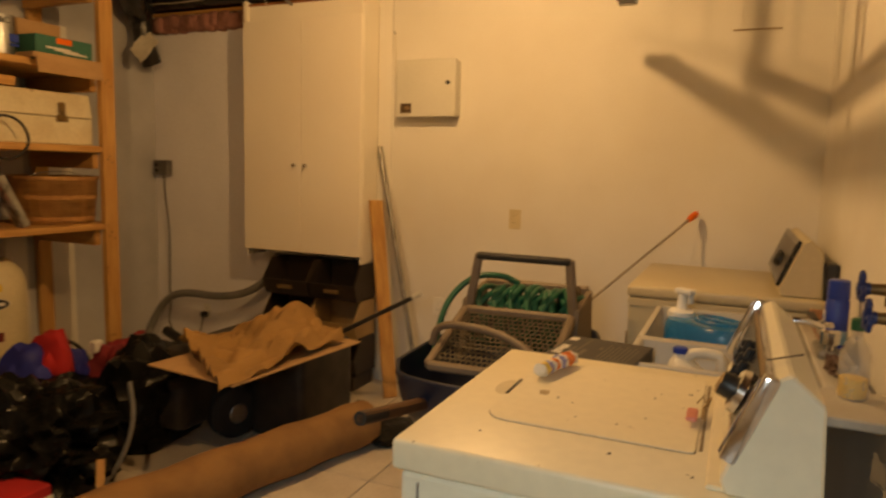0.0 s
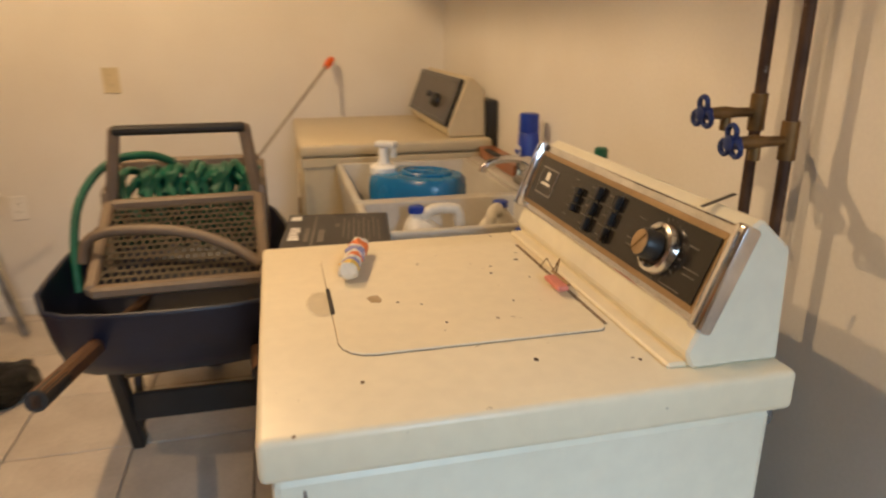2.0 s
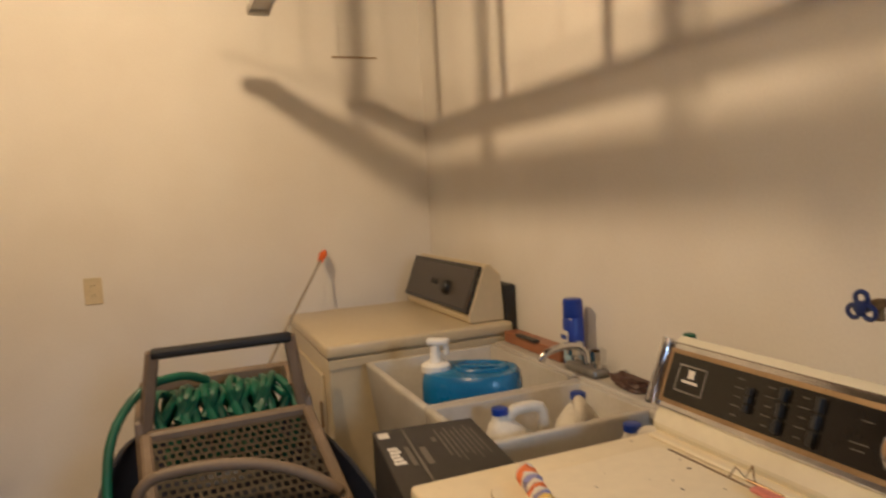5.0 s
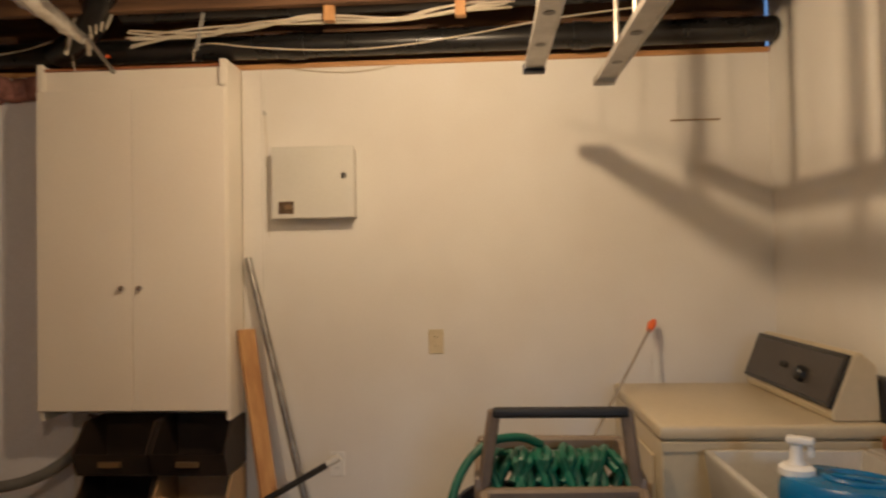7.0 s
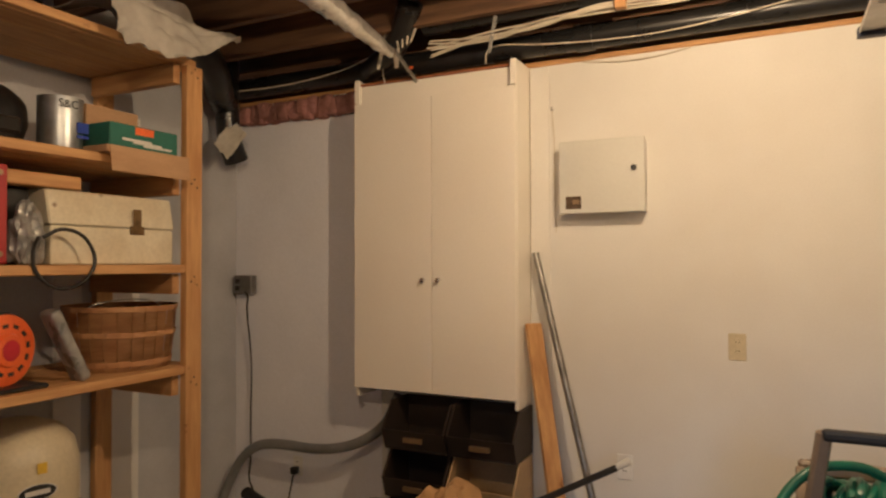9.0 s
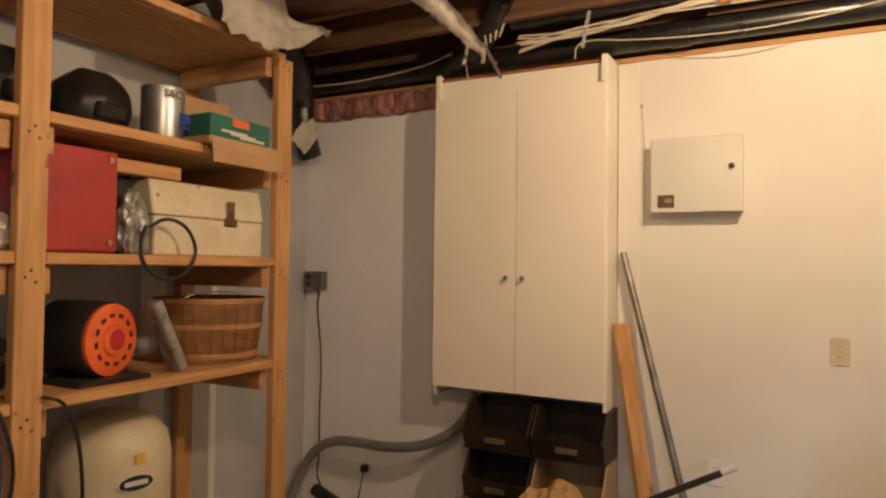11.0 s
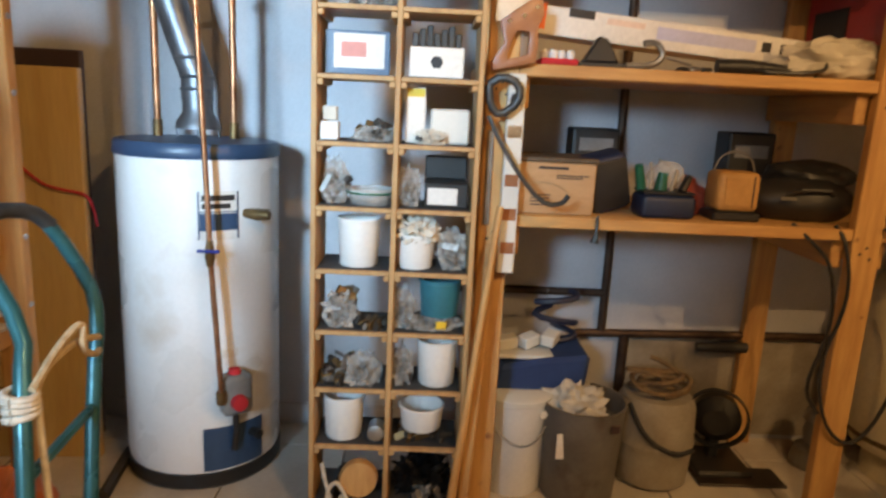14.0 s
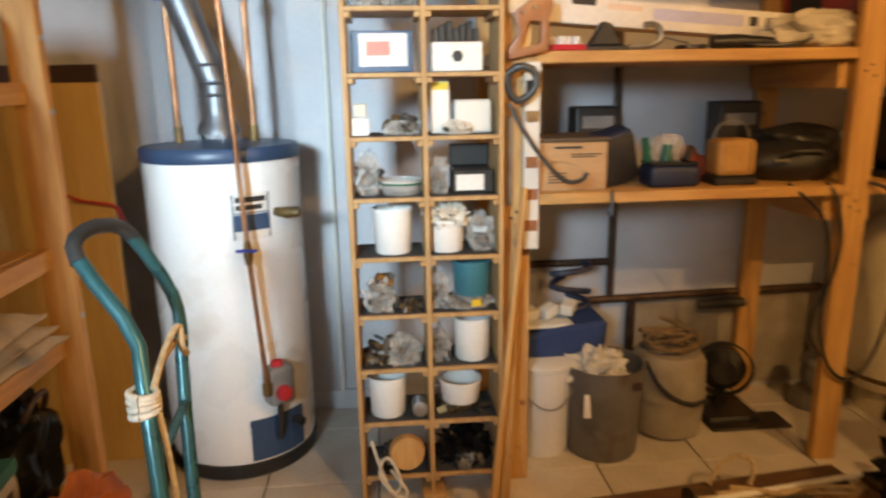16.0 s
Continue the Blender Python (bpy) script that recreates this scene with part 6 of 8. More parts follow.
solo("carton_flap", box((-0.002, -0.19, -0.10), (0.002, 0.19, 0), 0, None, 1, pose(-3.655, -1.20, 1.909, 0, -8, 0)), CARD, "brown carton flap folded over the shelf edge", "cardboard flap")
for k in range(3):
    pk = thing("blue_shutter_pack", ("blue printed pack on the upper shelf", "blue pack with white lettered end on the shelf", "small black carton beside the blue packs")[k], "pack", (-4.0, -2.95 + 0.3 * k, 1.883), "packs on the upper shelf")
    pk_blue = pk if k == 1 else None if k == 0 else pk_blue
    part("pack", box((-4.15, -3.08 + 0.3 * k, 1.883), (-3.85, -2.80 + 0.3 * k - 0.13 * (k == 2), 2.06), 0.006), (PACKB, PACKB, BLACKP)[k], pk)
    if k == 2:
        continue
    for j in range(5):
        part("slat", box((-3.8495, -3.07 + 0.3 * k, 1.90 + 0.03 * j), (-3.84, -2.81 + 0.3 * k, 1.915 + 0.03 * j), 0.002), PACKL, pk)
wp = part("white_end", box((-3.8495, -2.66, 1.89), (-3.846, -2.505, 2.055), 0), CARDW, pk_blue)
for k in range(4):
    part("print_line", box((-3.8455, -2.62 + 0.01 * (k % 2), 1.92 + 0.03 * k), (-3.845, -2.53 - 0.02 * (k % 2), 1.93 + 0.03 * k), 0), SLATE, wp)


def drape_at(u, v):
    """A stiff crumpled sheet lying over the front of the top shelf and hanging past the post."""
    y = -1.40 + 0.62 * v + 0.10 * (1 - u) * (v - 0.4)
    drop = max(u - 0.45, 0) / 0.55
    f = noise.noise((u * 3.1, v * 4.3, 2)) * 0.035 + abs(noise.noise((u * 5 + 3, v * 6, 7))) * 0.04
    return (-4.0 + 0.38 * min(u / 0.5, 1) + 0.06 * drop + f, y + 0.02 * noise.noise((u * 4, v * 3, 5)), 2.47 + 0.06 * v - drop * (0.20 - 0.34 * max(v - 0.55, 0)) + f + 0.05 * math.sin(v * 5.5) * (1 - drop))


solo("paper_sheet", sheet(30, 34, drape_at, 0.003), mat("grey_drop_cloth", (0.44, 0.41, 0.36), (0.33, 0.30, 0.26), 0.75, scale=7, fine=30, bump=0.4, depth=0.006), "crumpled grey drop cloth draped over the top shelf", "cloth", smooth=True)
solo("black_bundle", lump((-3.95, -1.75, 2.375), (0.16, 0.25, 0.07), 0.3, 6, 3, 2), BAGB, "black plastic bundle on the top shelf", "bundle", smooth=True)
solo("hanging_polythene", sheet(8, 8, lambda u, v: (-4.16 + 0.10 * u, -0.36 + 0.15 * v, 2.12 + 0.16 * v - 0.1 * u + 0.02 * noise.noise((u * 5, v * 5, 2))), 0.002), PAPER, "scrap of pale polythene hanging by the pipe", "plastic sheet", smooth=True)

# saw, brace, level and sticks hung on the end post
sw = thing("hand_saw", "old hand saw with a brown wooden handle", "saw", (-3.68, -3.15, 1.5))
part("blade", prism([(-3.205, 1.56), (-3.095, 1.55), (-3.11, 2.25), (-3.17, 2.26)], -3.678, -3.676, "x"), SAWST, sw, "steel blade")
outer = [(-3.10, 1.625), (-3.075, 1.62), (-3.07, 1.58), (-3.085, 1.545), (-3.08, 1.50), (-3.085, 1.45), (-3.13, 1.44), (-3.205, 1.425), (-3.21, 1.45), (-3.175, 1.50), (-3.19, 1.56), (-3.15, 1.59)]
inner = [(-3.13, 1.535), (-3.115, 1.535), (-3.108, 1.53), (-3.107, 1.515), (-3.107, 1.50), (-3.108, 1.475), (-3.13, 1.465), (-3.165, 1.46), (-3.165, 1.47), (-3.155, 1.50), (-3.15, 1.52), (-3.14, 1.535)]
bm = bmesh.new()
cage = [[bm.verts.new((x, y, z)) for y, z in pts] for pts, x in ((outer, -3.664), (outer, -3.690), (inner, -3.690), (inner, -3.664))]
for i in range(4):
    for k in range(12):
        bm.faces.new((cage[i][k], cage[i][(k + 1) % 12], cage[(i + 1) % 4][(k + 1) % 12], cage[(i + 1) % 4][k]))
bmesh.ops.recalc_face_normals(bm, faces=bm.faces[:])
bmesh.ops.bevel(bm, geom=[e for e in bm.edges if abs(e.verts[0].co.x - e.verts[1].co.x) < 1e-5 and e.calc_face_angle(0) > 1.2], offset=0.004, segments=2, affect="EDGES", profile=0.5)
hn = part("handle", bm, REDWOOD, sw, "brown wooden handle", True)
for y, z in ((-3.165, 1.56), (-3.125, 1.575), (-3.09, 1.60)):
    part("rivet", lathe([(0.007, 0), (0.006, 0.002)], seg=12, m=facing((-3.6636, y, z), (1, 0, 0))), CHROME, hn)
bg = thing("brace_drill", "worn steel hand brace hung on the post", "hand tool", (-3.64, -3.15, 1.2))
part("head", tube([(-3.63, -3.215, 1.385), (-3.62, -3.18, 1.41), (-3.62, -3.13, 1.39), (-3.62, -3.13, 1.34), (-3.63, -3.18, 1.30), (-3.63, -3.21, 1.33), (-3.63, -3.215, 1.385)], 0.012, 10, smooth=1), DULLD, bg, "", True)
part("crank", tube([(-3.63, -3.21, 1.30), (-3.62, -3.17, 1.22), (-3.61, -3.10, 1.12), (-3.60, -3.04, 1.06), (-3.595, -2.99, 1.065), (-3.595, -2.975, 1.09)], 0.007, 8, smooth=2), DULLD, bg, "", True)
lv = thing("spirit_level", "grey and red spirit level on the end post", "spirit level", (-3.66, -3.12, 0.85))
part("body", box((-3.698, -3.155, 0.84), (-3.668, -3.105, 1.42), 0.003), GREYM, lv)
for z in (0.90, 1.0, 1.10, 1.24, 1.33):
    part("window", box((-3.6675, -3.15, z), (-3.6665, -3.11, z + 0.035), 0.0004), REDWOOD if z < 1.2 else CHROME, lv)
solo("leaning_stick", tube([(-3.48, -3.285, 0.008), (-3.60, -3.165, 1.05)], [0.014, 0.010], 10), PINE, "thin wooden stick leaning on the post", "stick", smooth=True)
solo("leaning_lath", beam((-3.53, -3.235, 0.0), (-3.66, -3.175, 0.93), 0.03, 0.012), PINE, "narrow raw wooden lath leaning on the post", "lath")
solo("hanging_chisel", box((-3.70, -3.205, 0.98), (-3.69, -3.185, 1.26), 0.003), DULLST, "thin steel file hung on the post", "file")
solo("floor_board", beam((-3.40, -3.55, 0.018), (-3.57, -2.05, 0.018), 0.09, 0.034, 0.003), OLDW, "weathered grey-brown board lying on the tiles", "board")
solo("floor_board", beam((-3.29, -4.15, 0.018), (-3.31, -3.10, 0.018), 0.10, 0.034, 0.003), DARKW, "dark brown board lying on the tiles", "board")
solo("floor_board", beam((-3.24, -2.95, 0.02), (-3.45, -1.85, 0.02), 0.10, 0.036, 0.003), PINEY, "raw pine plank lying on the tiles", "board")
tp = thing("broom_pole", "yellow wooden tool pole with a black grip", "tool handle", (-3.42, -3.4, 0.05))
part("shaft", tube([(-3.415, -3.55, 0.05), (-3.41, -2.7, 0.05)], 0.011, 10), PINEY, tp, "", True)
part("grip", tube([(-3.42, -3.75, 0.05), (-3.415, -3.548, 0.05)], 0.018, 12), BLACKP, tp, "black rubber grip", True)
wp_ = thing("white_pole", "long white ski pole lying on the boards", "pole", (-3.4, -2.6, 0.06))
part("shaft", tube([(-3.32, -3.27, 0.06), (-3.52, -1.85, 0.065)], 0.0105, 10), WHITEP, wp_, "", True)
part("basket", lathe([(0.012, -0.004), (0.045, -0.002), (0.045, 0.002), (0.012, 0.004)], seg=16, m=facing((-3.405, -2.67, 0.07), (-0.14, 1, 0))), BLACKP, wp_, "black round basket", True)
part("ferrule", tube([(-3.307, -3.365, 0.06), (-3.32, -3.272, 0.06)], [0.004, 0.009], 10), GREYM, wp_, "", True)
random.seed(21)
for k in range(3):
    y0_ = -2.62 + 0.05 * k
    solo("loose_rope", tube([(-3.45 + 0.04 * random.random(), y0_ + 0.08 * j, 0.052 + 0.012 * k + 0.012 * math.sin(j * 1.7 + k)) for j in range(8)], 0.008, 7, smooth=2), ROPE, "tan rope trailing over the floor boards", "rope", "ropes on the boards", smooth=True)
solo("loose_rope", tube([(-3.52, -2.55, 0.05), (-3.54, -2.50, 0.12), (-3.53, -2.44, 0.15), (-3.52, -2.39, 0.11), (-3.50, -2.42, 0.05)], 0.008, 7, smooth=2), ROPE, "tan rope trailing over the floor boards", "rope", "ropes on the boards", smooth=True)

# under the shelving
wk = thing("white_bucket", "white plastic bucket with a grey lid", "bucket", (-3.93, -3.05, 0))
part("pail", lathe([(0.105, 0), (0.112, 0.01), (0.125, 0.33), (0.13, 0.34)], (-3.93, -3.03, 0), 26), WHITEP, wk, "", True)
part("lid", lathe([(0.132, 0.341), (0.134, 0.36), (0.12, 0.37)], (-3.93, -3.03, 0), 26), GREYM, wk, "", True)
part("handle", tube([(-3.83, -3.14, 0.29), (-3.80, -3.05, 0.20), (-3.80, -2.97, 0.21), (-3.84, -2.92, 0.29)], 0.003, 6, smooth=2), DULLST, wk)
gk = thing("grey_bucket", "dented dark grey bucket full of rags", "bucket", (-3.89, -2.80, 0))
gc = (-3.885, -2.80, 0)
part("pail", lathe([(0.125, 0), (0.13, 0.01), (0.148, 0.34), (0.152, 0.352), (0.143, 0.352), (0.135, 0.28), (0.01, 0.27)], gc, 28), PAILG, gk, "", True)
part("sticker", box((-3.775, -2.905, 0.18), (-3.77, -2.875, 0.27), 0.001, None, 1, pose(0.0, 0.0, 0)), CARDW, gk)
part("ear", box((-3.75, -2.735, 0.29), (-3.742, -2.705, 0.32), 0.003), DARKW, gk)
solo("rag", lump((-3.885, -2.83, 0.272), (0.10, 0.10, 0.075), 0.55, 9, 4, 6), PAPER, "crumpled pale rag in the grey bucket", "rag", smooth=True)
kt_ = thing("stone_crock", "dirty stone-coloured pail with rope coiled on it", "pail", (-3.98, -2.50, 0))
part("pail", lathe([(0.11, 0), (0.135, 0.02), (0.145, 0.16), (0.14, 0.30), (0.12, 0.335)], (-4.0, -2.50, 0), 26), MUSLIN, kt_, "", True)
part("band", lathe([(0.146, 0.15), (0.149, 0.17), (0.146, 0.19)], (-4.0, -2.50, 0), 26, caps=False), MUSLIN, kt_)
part("bail", tube([(-3.93, -2.62, 0.32), (-3.86, -2.58, 0.22), (-3.85, -2.47, 0.16), (-3.86, -2.40, 0.18)], 0.009, 8, smooth=2), DARKR, kt_, "", True)
random.seed(5)
solo("rope_coil", tube([(-4.0 + (0.07 + 0.03 * math.sin(a * 0.7)) * math.cos(a), -2.50 + (0.09 + 0.03 * math.sin(a * 0.6)) * math.sin(a), 0.345 + 0.0012 * k + 0.016 * math.sin(a * 1.37)) for k, a in enumerate([j * 0.45 for j in range(64)])], 0.009, 7), ROPED, "coiled hemp rope on the pail", "rope", smooth=True)
cl = thing("blue_cooler", "blue soft bag with greasy parts on it", "bag", (-4.05, -2.95, 0.30))
part("body", prism([(-3.12, 0.33), (-2.80, 0.31), (-2.78, 0.50), (-2.95, 0.48), (-3.10, 0.45)], -4.15, -3.90, "x", 0.015), BLUEC, cl)
part("grey_top", box((-4.14, -3.10, 0.47), (-3.92, -2.82, 0.485), 0.006), GREYM, cl)
solo("bag_stand", box((-4.28, -3.1, 0.0), (-4.075, -2.80, 0.309), 0.006), CARD, "plain brown carton below the blue bag", "carton")
for k in range(3):
    solo("junction_box", box((-0.025, -0.034, 0), (0.025, 0.034, 0.042), 0.006, None, 2, pose(-4.0, -3.06 + 0.075 * k, 0.487 + 0.010 * k, 10, 6, 10 + 25 * k)), GREYM, "small grey-white plastic box on the blue bag", "plastic box", "white boxes")
solo("coiled_lead", tube([(-4.1 + 0.05 * math.cos(a), -2.88 + 0.10 * math.cos(a * 0.5) * math.sin(a), 0.50 + 0.006 * k) for k, a in enumerate([j * 0.5 for j in range(30)])], 0.012, 7), NAVY, "dark blue coiled lead on the blue bag", "cable", smooth=True)
fn_ = thing("black_fan", "small dusty black metal fan on the floor", "fan", (-4.12, -2.20, 0))
part("motor", lathe([(0.05, -0.06), (0.085, -0.05), (0.09, 0.02), (0.05, 0.06)], seg=22, m=facing((-4.1, -2.22, 0.20), (1, -0.4, 0))), BLACKP, fn_, "", True)
part("guard", lathe([(0.115, 0.0), (0.118, 0.03), (0.112, 0.03), (0.109, 0.0)], seg=26, m=facing((-4.1, -2.22, 0.20), (1, -0.4, 0)), caps=False), BLACKP, fn_)
part("foot", box((-4.2, -2.32, 0), (-3.98, -2.1, 0.03), 0.01), BLACKP, fn_)
part("neck", box((-4.13, -2.24, 0.031), (-4.09, -2.2, 0.12), 0.005), BLACKP, fn_)
solo("dark_mat", box((-4.06, -2.33, 0.0005), (-3.93, -2.0, 0.012), 0.003, None, 1), BINB, "dark flat tray on the tiles", "tray")
lt = thing("camp_lantern", "dull steel camping lantern on the floor", "lantern", (-4.12, -1.80, 0))
part("font", lathe([(0.085, 0), (0.09, 0.02), (0.075, 0.075), (0.04, 0.09)], (-4.12, -1.80, 0), 24), DULLST, lt, "", True)
part("globe", lathe([(0.045, 0.0905), (0.055, 0.14), (0.045, 0.19)], (-4.12, -1.80, 0), 20), GREYP, lt, "", True)
part("cap", lathe([(0.06, 0.191), (0.05, 0.22), (0.015, 0.24)], (-4.12, -1.80, 0), 20), DULLST, lt, "", True)
pt = thing("pressure_tank", "cream steel well pressure tank with an oval badge", "tank", (-4.05, -1.46, 0))
pc = Vector((-4.06, -1.48, 0))
part("shell", lathe([(0.15, 0.10), (0.200, 0.125), (0.218, 0.165), (0.218, 0.68), (0.20, 0.76), (0.15, 0.82), (0.07, 0.85)], pc, 32), CREAM, pt, "", True)
part("base_ring", lathe([(0.15, 0), (0.145, 0.11)], pc, 28), CREAM, pt, "", True)
part("weld_band", lathe([(0.2185, 0.165), (0.222, 0.175), (0.2185, 0.185)], pc, 32, caps=False), BRASS, pt)
for ang, z, w, h, mt, nm in ((-10, 0.70, 0.035, 0.04, YELL, "yellow_tag"), (-14, 0.44, 0.065, 0.05, MAROON, "data_plate")):
    d = Vector((math.cos(radians(ang)), math.sin(radians(ang)), 0))
    part(nm, plate(facing(pc + d * 0.2195 + Vector((0, 0, z)), d), w, h, 0.002, 0.0006), mt, pt)
d = Vector((math.cos(radians(-14)), math.sin(radians(-14)), 0))
part("badge_ring", lathe([(0.055, 0), (0.055, 0.002)], seg=28, m=facing(pc + d * 0.2195 + Vector((0, 0, 0.615)), d) @ Matrix.Diagonal((1.25, 0.55, 1, 1))), INKW, pt)
bd_ = part("badge", lathe([(0.050, 0.0022), (0.050, 0.003)], seg=28, m=facing(pc + d * 0.2195 + Vector((0, 0, 0.615)), d) @ Matrix.Diagonal((1.25, 0.55, 1, 1))), INK, pt, "black oval badge")
part("badge_bar", plate(facing(pc + d * 0.2195 + Vector((0, 0, 0.615)), d) @ Matrix.Translation((0, 0, 0.0032)), 0.085, 0.018, 0.0006), INKW, bd_)
random.seed(9)
for k in range(6):
    solo("junk_part", lump((-3.80 - 0.2 * random.random(), -1.55 + 0.11 * k, 0), (0.07, 0.07, 0.08 + 0.03 * random.random()), 0.5, 9, 3, 20 + k), (SOIL, DULLST, BRASS)[k % 3], "greasy metal parts piled on the floor", "metal part", "pile of greasy parts", smooth=True)
solo("black_hose", tube([(-3.78, -1.0, 0.05), (-3.80, -1.05, 0.25), (-3.85, -1.15, 0.36), (-3.9, -1.28, 0.30), (-3.9, -1.36, 0.12)], 0.012, 8, smooth=2), DARKR, "black hose arched over the floor pile", "hose", smooth=True)
# old pipes on the west wall
for pts, r in (([(XW + 0.03, -2.645, 2.3), (XW + 0.03, -2.645, 0.46)], 0.016), ([(XW + 0.03, -3.3, 0.62), (XW + 0.03, -2.645, 0.62)], 0.016), ([(XW + 0.03, -2.75, 0.45), (XW + 0.03, -2.08, 0.465), (XW + 0.03, -1.70, 0.47), (XW + 0.03, -1.5, 0.40)], 0.017), ([(XW + 0.03, -2.55, 0.45), (XW + 0.03, -2.55, 0.05)], 0.02), ([(XW + 0.04, -3.08, 0.0), (XW + 0.04, -3.08, 0.62)], 0.016)):
    solo("wall_pipe", tube(pts, r, 10), PIPEB, "old dark iron pipe along the grey wall", "pipe", "pipes on the west wall", smooth=True)
solo("wall_valve", tube([(XW + 0.035, -2.25, 0.41), (XW + 0.05, -2.12, 0.42), (XW + 0.05, -2.05, 0.42)], [0.02, 0.026, 0.02], 10), SOIL, "dark iron valve on the wall pipe", "valve", smooth=True)
solo("wall_patch", box((XW + 0.0005, -2.62, 1.58), (XW + 0.006, -2.28, 1.70), 0.001), WALL, "white patch board on the grey wall", "board")
solo("low_wall_panel", box((XW + 0.0005, -2.52, 0.02), (XW + 0.008, -1.25, 0.44), 0.002), MUSLIN, "stained pale board low on the wall", "board", kind="structure")
for y0_, y1_ in ((-0.86, -0.70), (-1.16, -1.02)):
    solo("wall_stud", box((XW + 0.0005, y0_, 0.0), (XW + 0.006, y1_, 2.2), 0.001), WALL, "pale taped joint on the plasterboard", "trim", kind="structure")
solo("dark_post_strip", box((-3.80, -0.895, 0.0), (-3.77, -0.87, 0.98), 0.003), BLACKP, "tall black strip standing behind the post", "strip")

# ---- water heater corner ----
wh = thing("water_heater", "white cylindrical gas water heater with soft shadows painted brown", "water heater", (-4.06, -4.16, 0))
hc = Vector((-4.06, -4.16, 0))
# soft brown blotches paint shadows and warm reflections on the white jacket
HEATS = mat("shade_blotched_enamel", (0.80, 0.80, 0.80), (0.74, 0.73, 0.71), 0.28, scale=3, bump=0.02, lift=0.02, spots=(3.4, 0.56, (0.46, 0.34, 0.22), 0.30))
part("jacket", lathe([(0.262, 0.06), (0.265, 0.08), (0.265, 1.122)], hc, 48), HEATS, wh, "", True)
part("base_ring", lathe([(0.257, 0.0), (0.268, 0.012), (0.268, 0.058)], hc, 48), BLACKP, wh, "dark base ring", True)
part("top_band", lathe([(0.269, 1.123), (0.271, 1.127), (0.271, 1.158), (0.262, 1.17), (0.05, 1.178)], hc, 48), SLATE, wh, "slate blue top band", True)


def on_heater(ang, z, r=0.266):
    d = Vector((math.cos(radians(ang)), math.sin(radians(ang)), 0))
    return facing(hc + d * r + Vector((0, 0, z)), d)


def curved(name, a0, a1, z0, z1, r, material, parent, label=""):
    bm = bmesh.new()
    n = 8
    A = [[bm.verts.new(hc + Vector((q * math.cos(radians(a0 + (a1 - a0) * k / n)), q * math.sin(radians(a0 + (a1 - a0) * k / n)), z))) for k in range(n + 1)] for q, z in ((r, z0), (r, z1), (r - 0.002, z1), (r - 0.002, z0))]
    for i in range(4):
        for k in range(n):
            bm.faces.new((A[i][k], A[i][k + 1], A[(i + 1) % 4][k + 1], A[(i + 1) % 4][k]))
    return part(name, bm, material, parent, label)


lb_ = curved("label", 16, 44, 0.87, 1.025, 0.2675, INKW, wh, "pale maker label")
curved("label_block", 17.5, 42.5, 0.900, 0.955, 0.2682, SLATE, lb_)
curved("label_block", 17.5, 42.5, 0.958, 0.962, 0.2682, SLATE, lb_)
curved("label_block", 16.4, 17.4, 0.872, 1.023, 0.2682, SLATE, lb_)
curved("label_block", 42.6, 43.6, 0.872, 1.023, 0.2682, SLATE, lb_)
curved("label_bar", 19, 41, 0.995, 1.013, 0.2682, INK, lb_)
curved("label_bar", 19, 38, 0.970, 0.986, 0.2682, INK, lb_)
curved("access_cover", 16, 62, 0.07, 0.225, 0.2685, SLATE, wh, "slate blue burner cover")
curved("small_label", 30, 42, 0.47, 0.50, 0.2675, CARDW, wh)
gcv = on_heater(37, 0.36)
gv = part("gas_control", box((-0.05, -0.075, 0.0), (0.05, 0.065, 0.065), 0.018, None, 3, gcv), GREYP, wh, "grey gas control block", True)
part("red_knob", lathe([(0.027, 0.0655), (0.025, 0.088), (0.01, 0.09)], seg=20, m=gcv @ Matrix.Translation((-0.005, -0.025, 0))), REDC, gv, "red thermostat knob", True)
part("red_button", lathe([(0.022, 0), (0.018, 0.016)], seg=18, m=gcv @ Matrix.Translation((-0.005, 0.066, 0.035)) @ pose(0, 0, 0, -90)), REDC, gv, "", True)
part("burner_tube", tube([gcv @ Vector((0, -0.075, 0.03)), gcv @ Vector((0, -0.14, 0.03)), gcv @ Vector((0.0, -0.22, 0.012))], 0.011, 8), BLACKP, gv, "", True)
rv = part("relief_valve", tube([hc + Vector((0.17, 0.20, 0.95)), hc + Vector((0.19, 0.245, 0.95)), hc + Vector((0.20, 0.285, 0.95))], [0.014, 0.02, 0.014], 12), BRASS, wh, "brass relief valve", True)
part("lever", box(hc + Vector((0.185, 0.255, 0.965)), hc + Vector((0.195, 0.285, 0.969)), 0.002), BRASS, rv)
part("drain_cock", tube([hc + Vector((0.16, 0.2, 0.18)), hc + Vector((0.19, 0.245, 0.18))], [0.014, 0.018], 10), BLACKP, wh, "", True)
fl_ = thing("flue_pipe", "galvanised flue pipe rising from the water heater", "flue pipe", (hc.x, hc.y, 1.18))
part("draft_hood", lathe([(0.075, 1.205), (0.07, 1.23), (0.05, 1.26), (0.05, 1.30)], hc, 26), FLUE, fl_, "", True)
for a in (20, 110, 200, 290):
    part("hood_leg", beam(hc + Vector((0.068 * math.cos(radians(a)), 0.068 * math.sin(radians(a)), 1.177)), hc + Vector((0.068 * math.cos(radians(a)), 0.068 * math.sin(radians(a)), 1.21)), 0.012, 0.003, 0), FLUE, fl_)
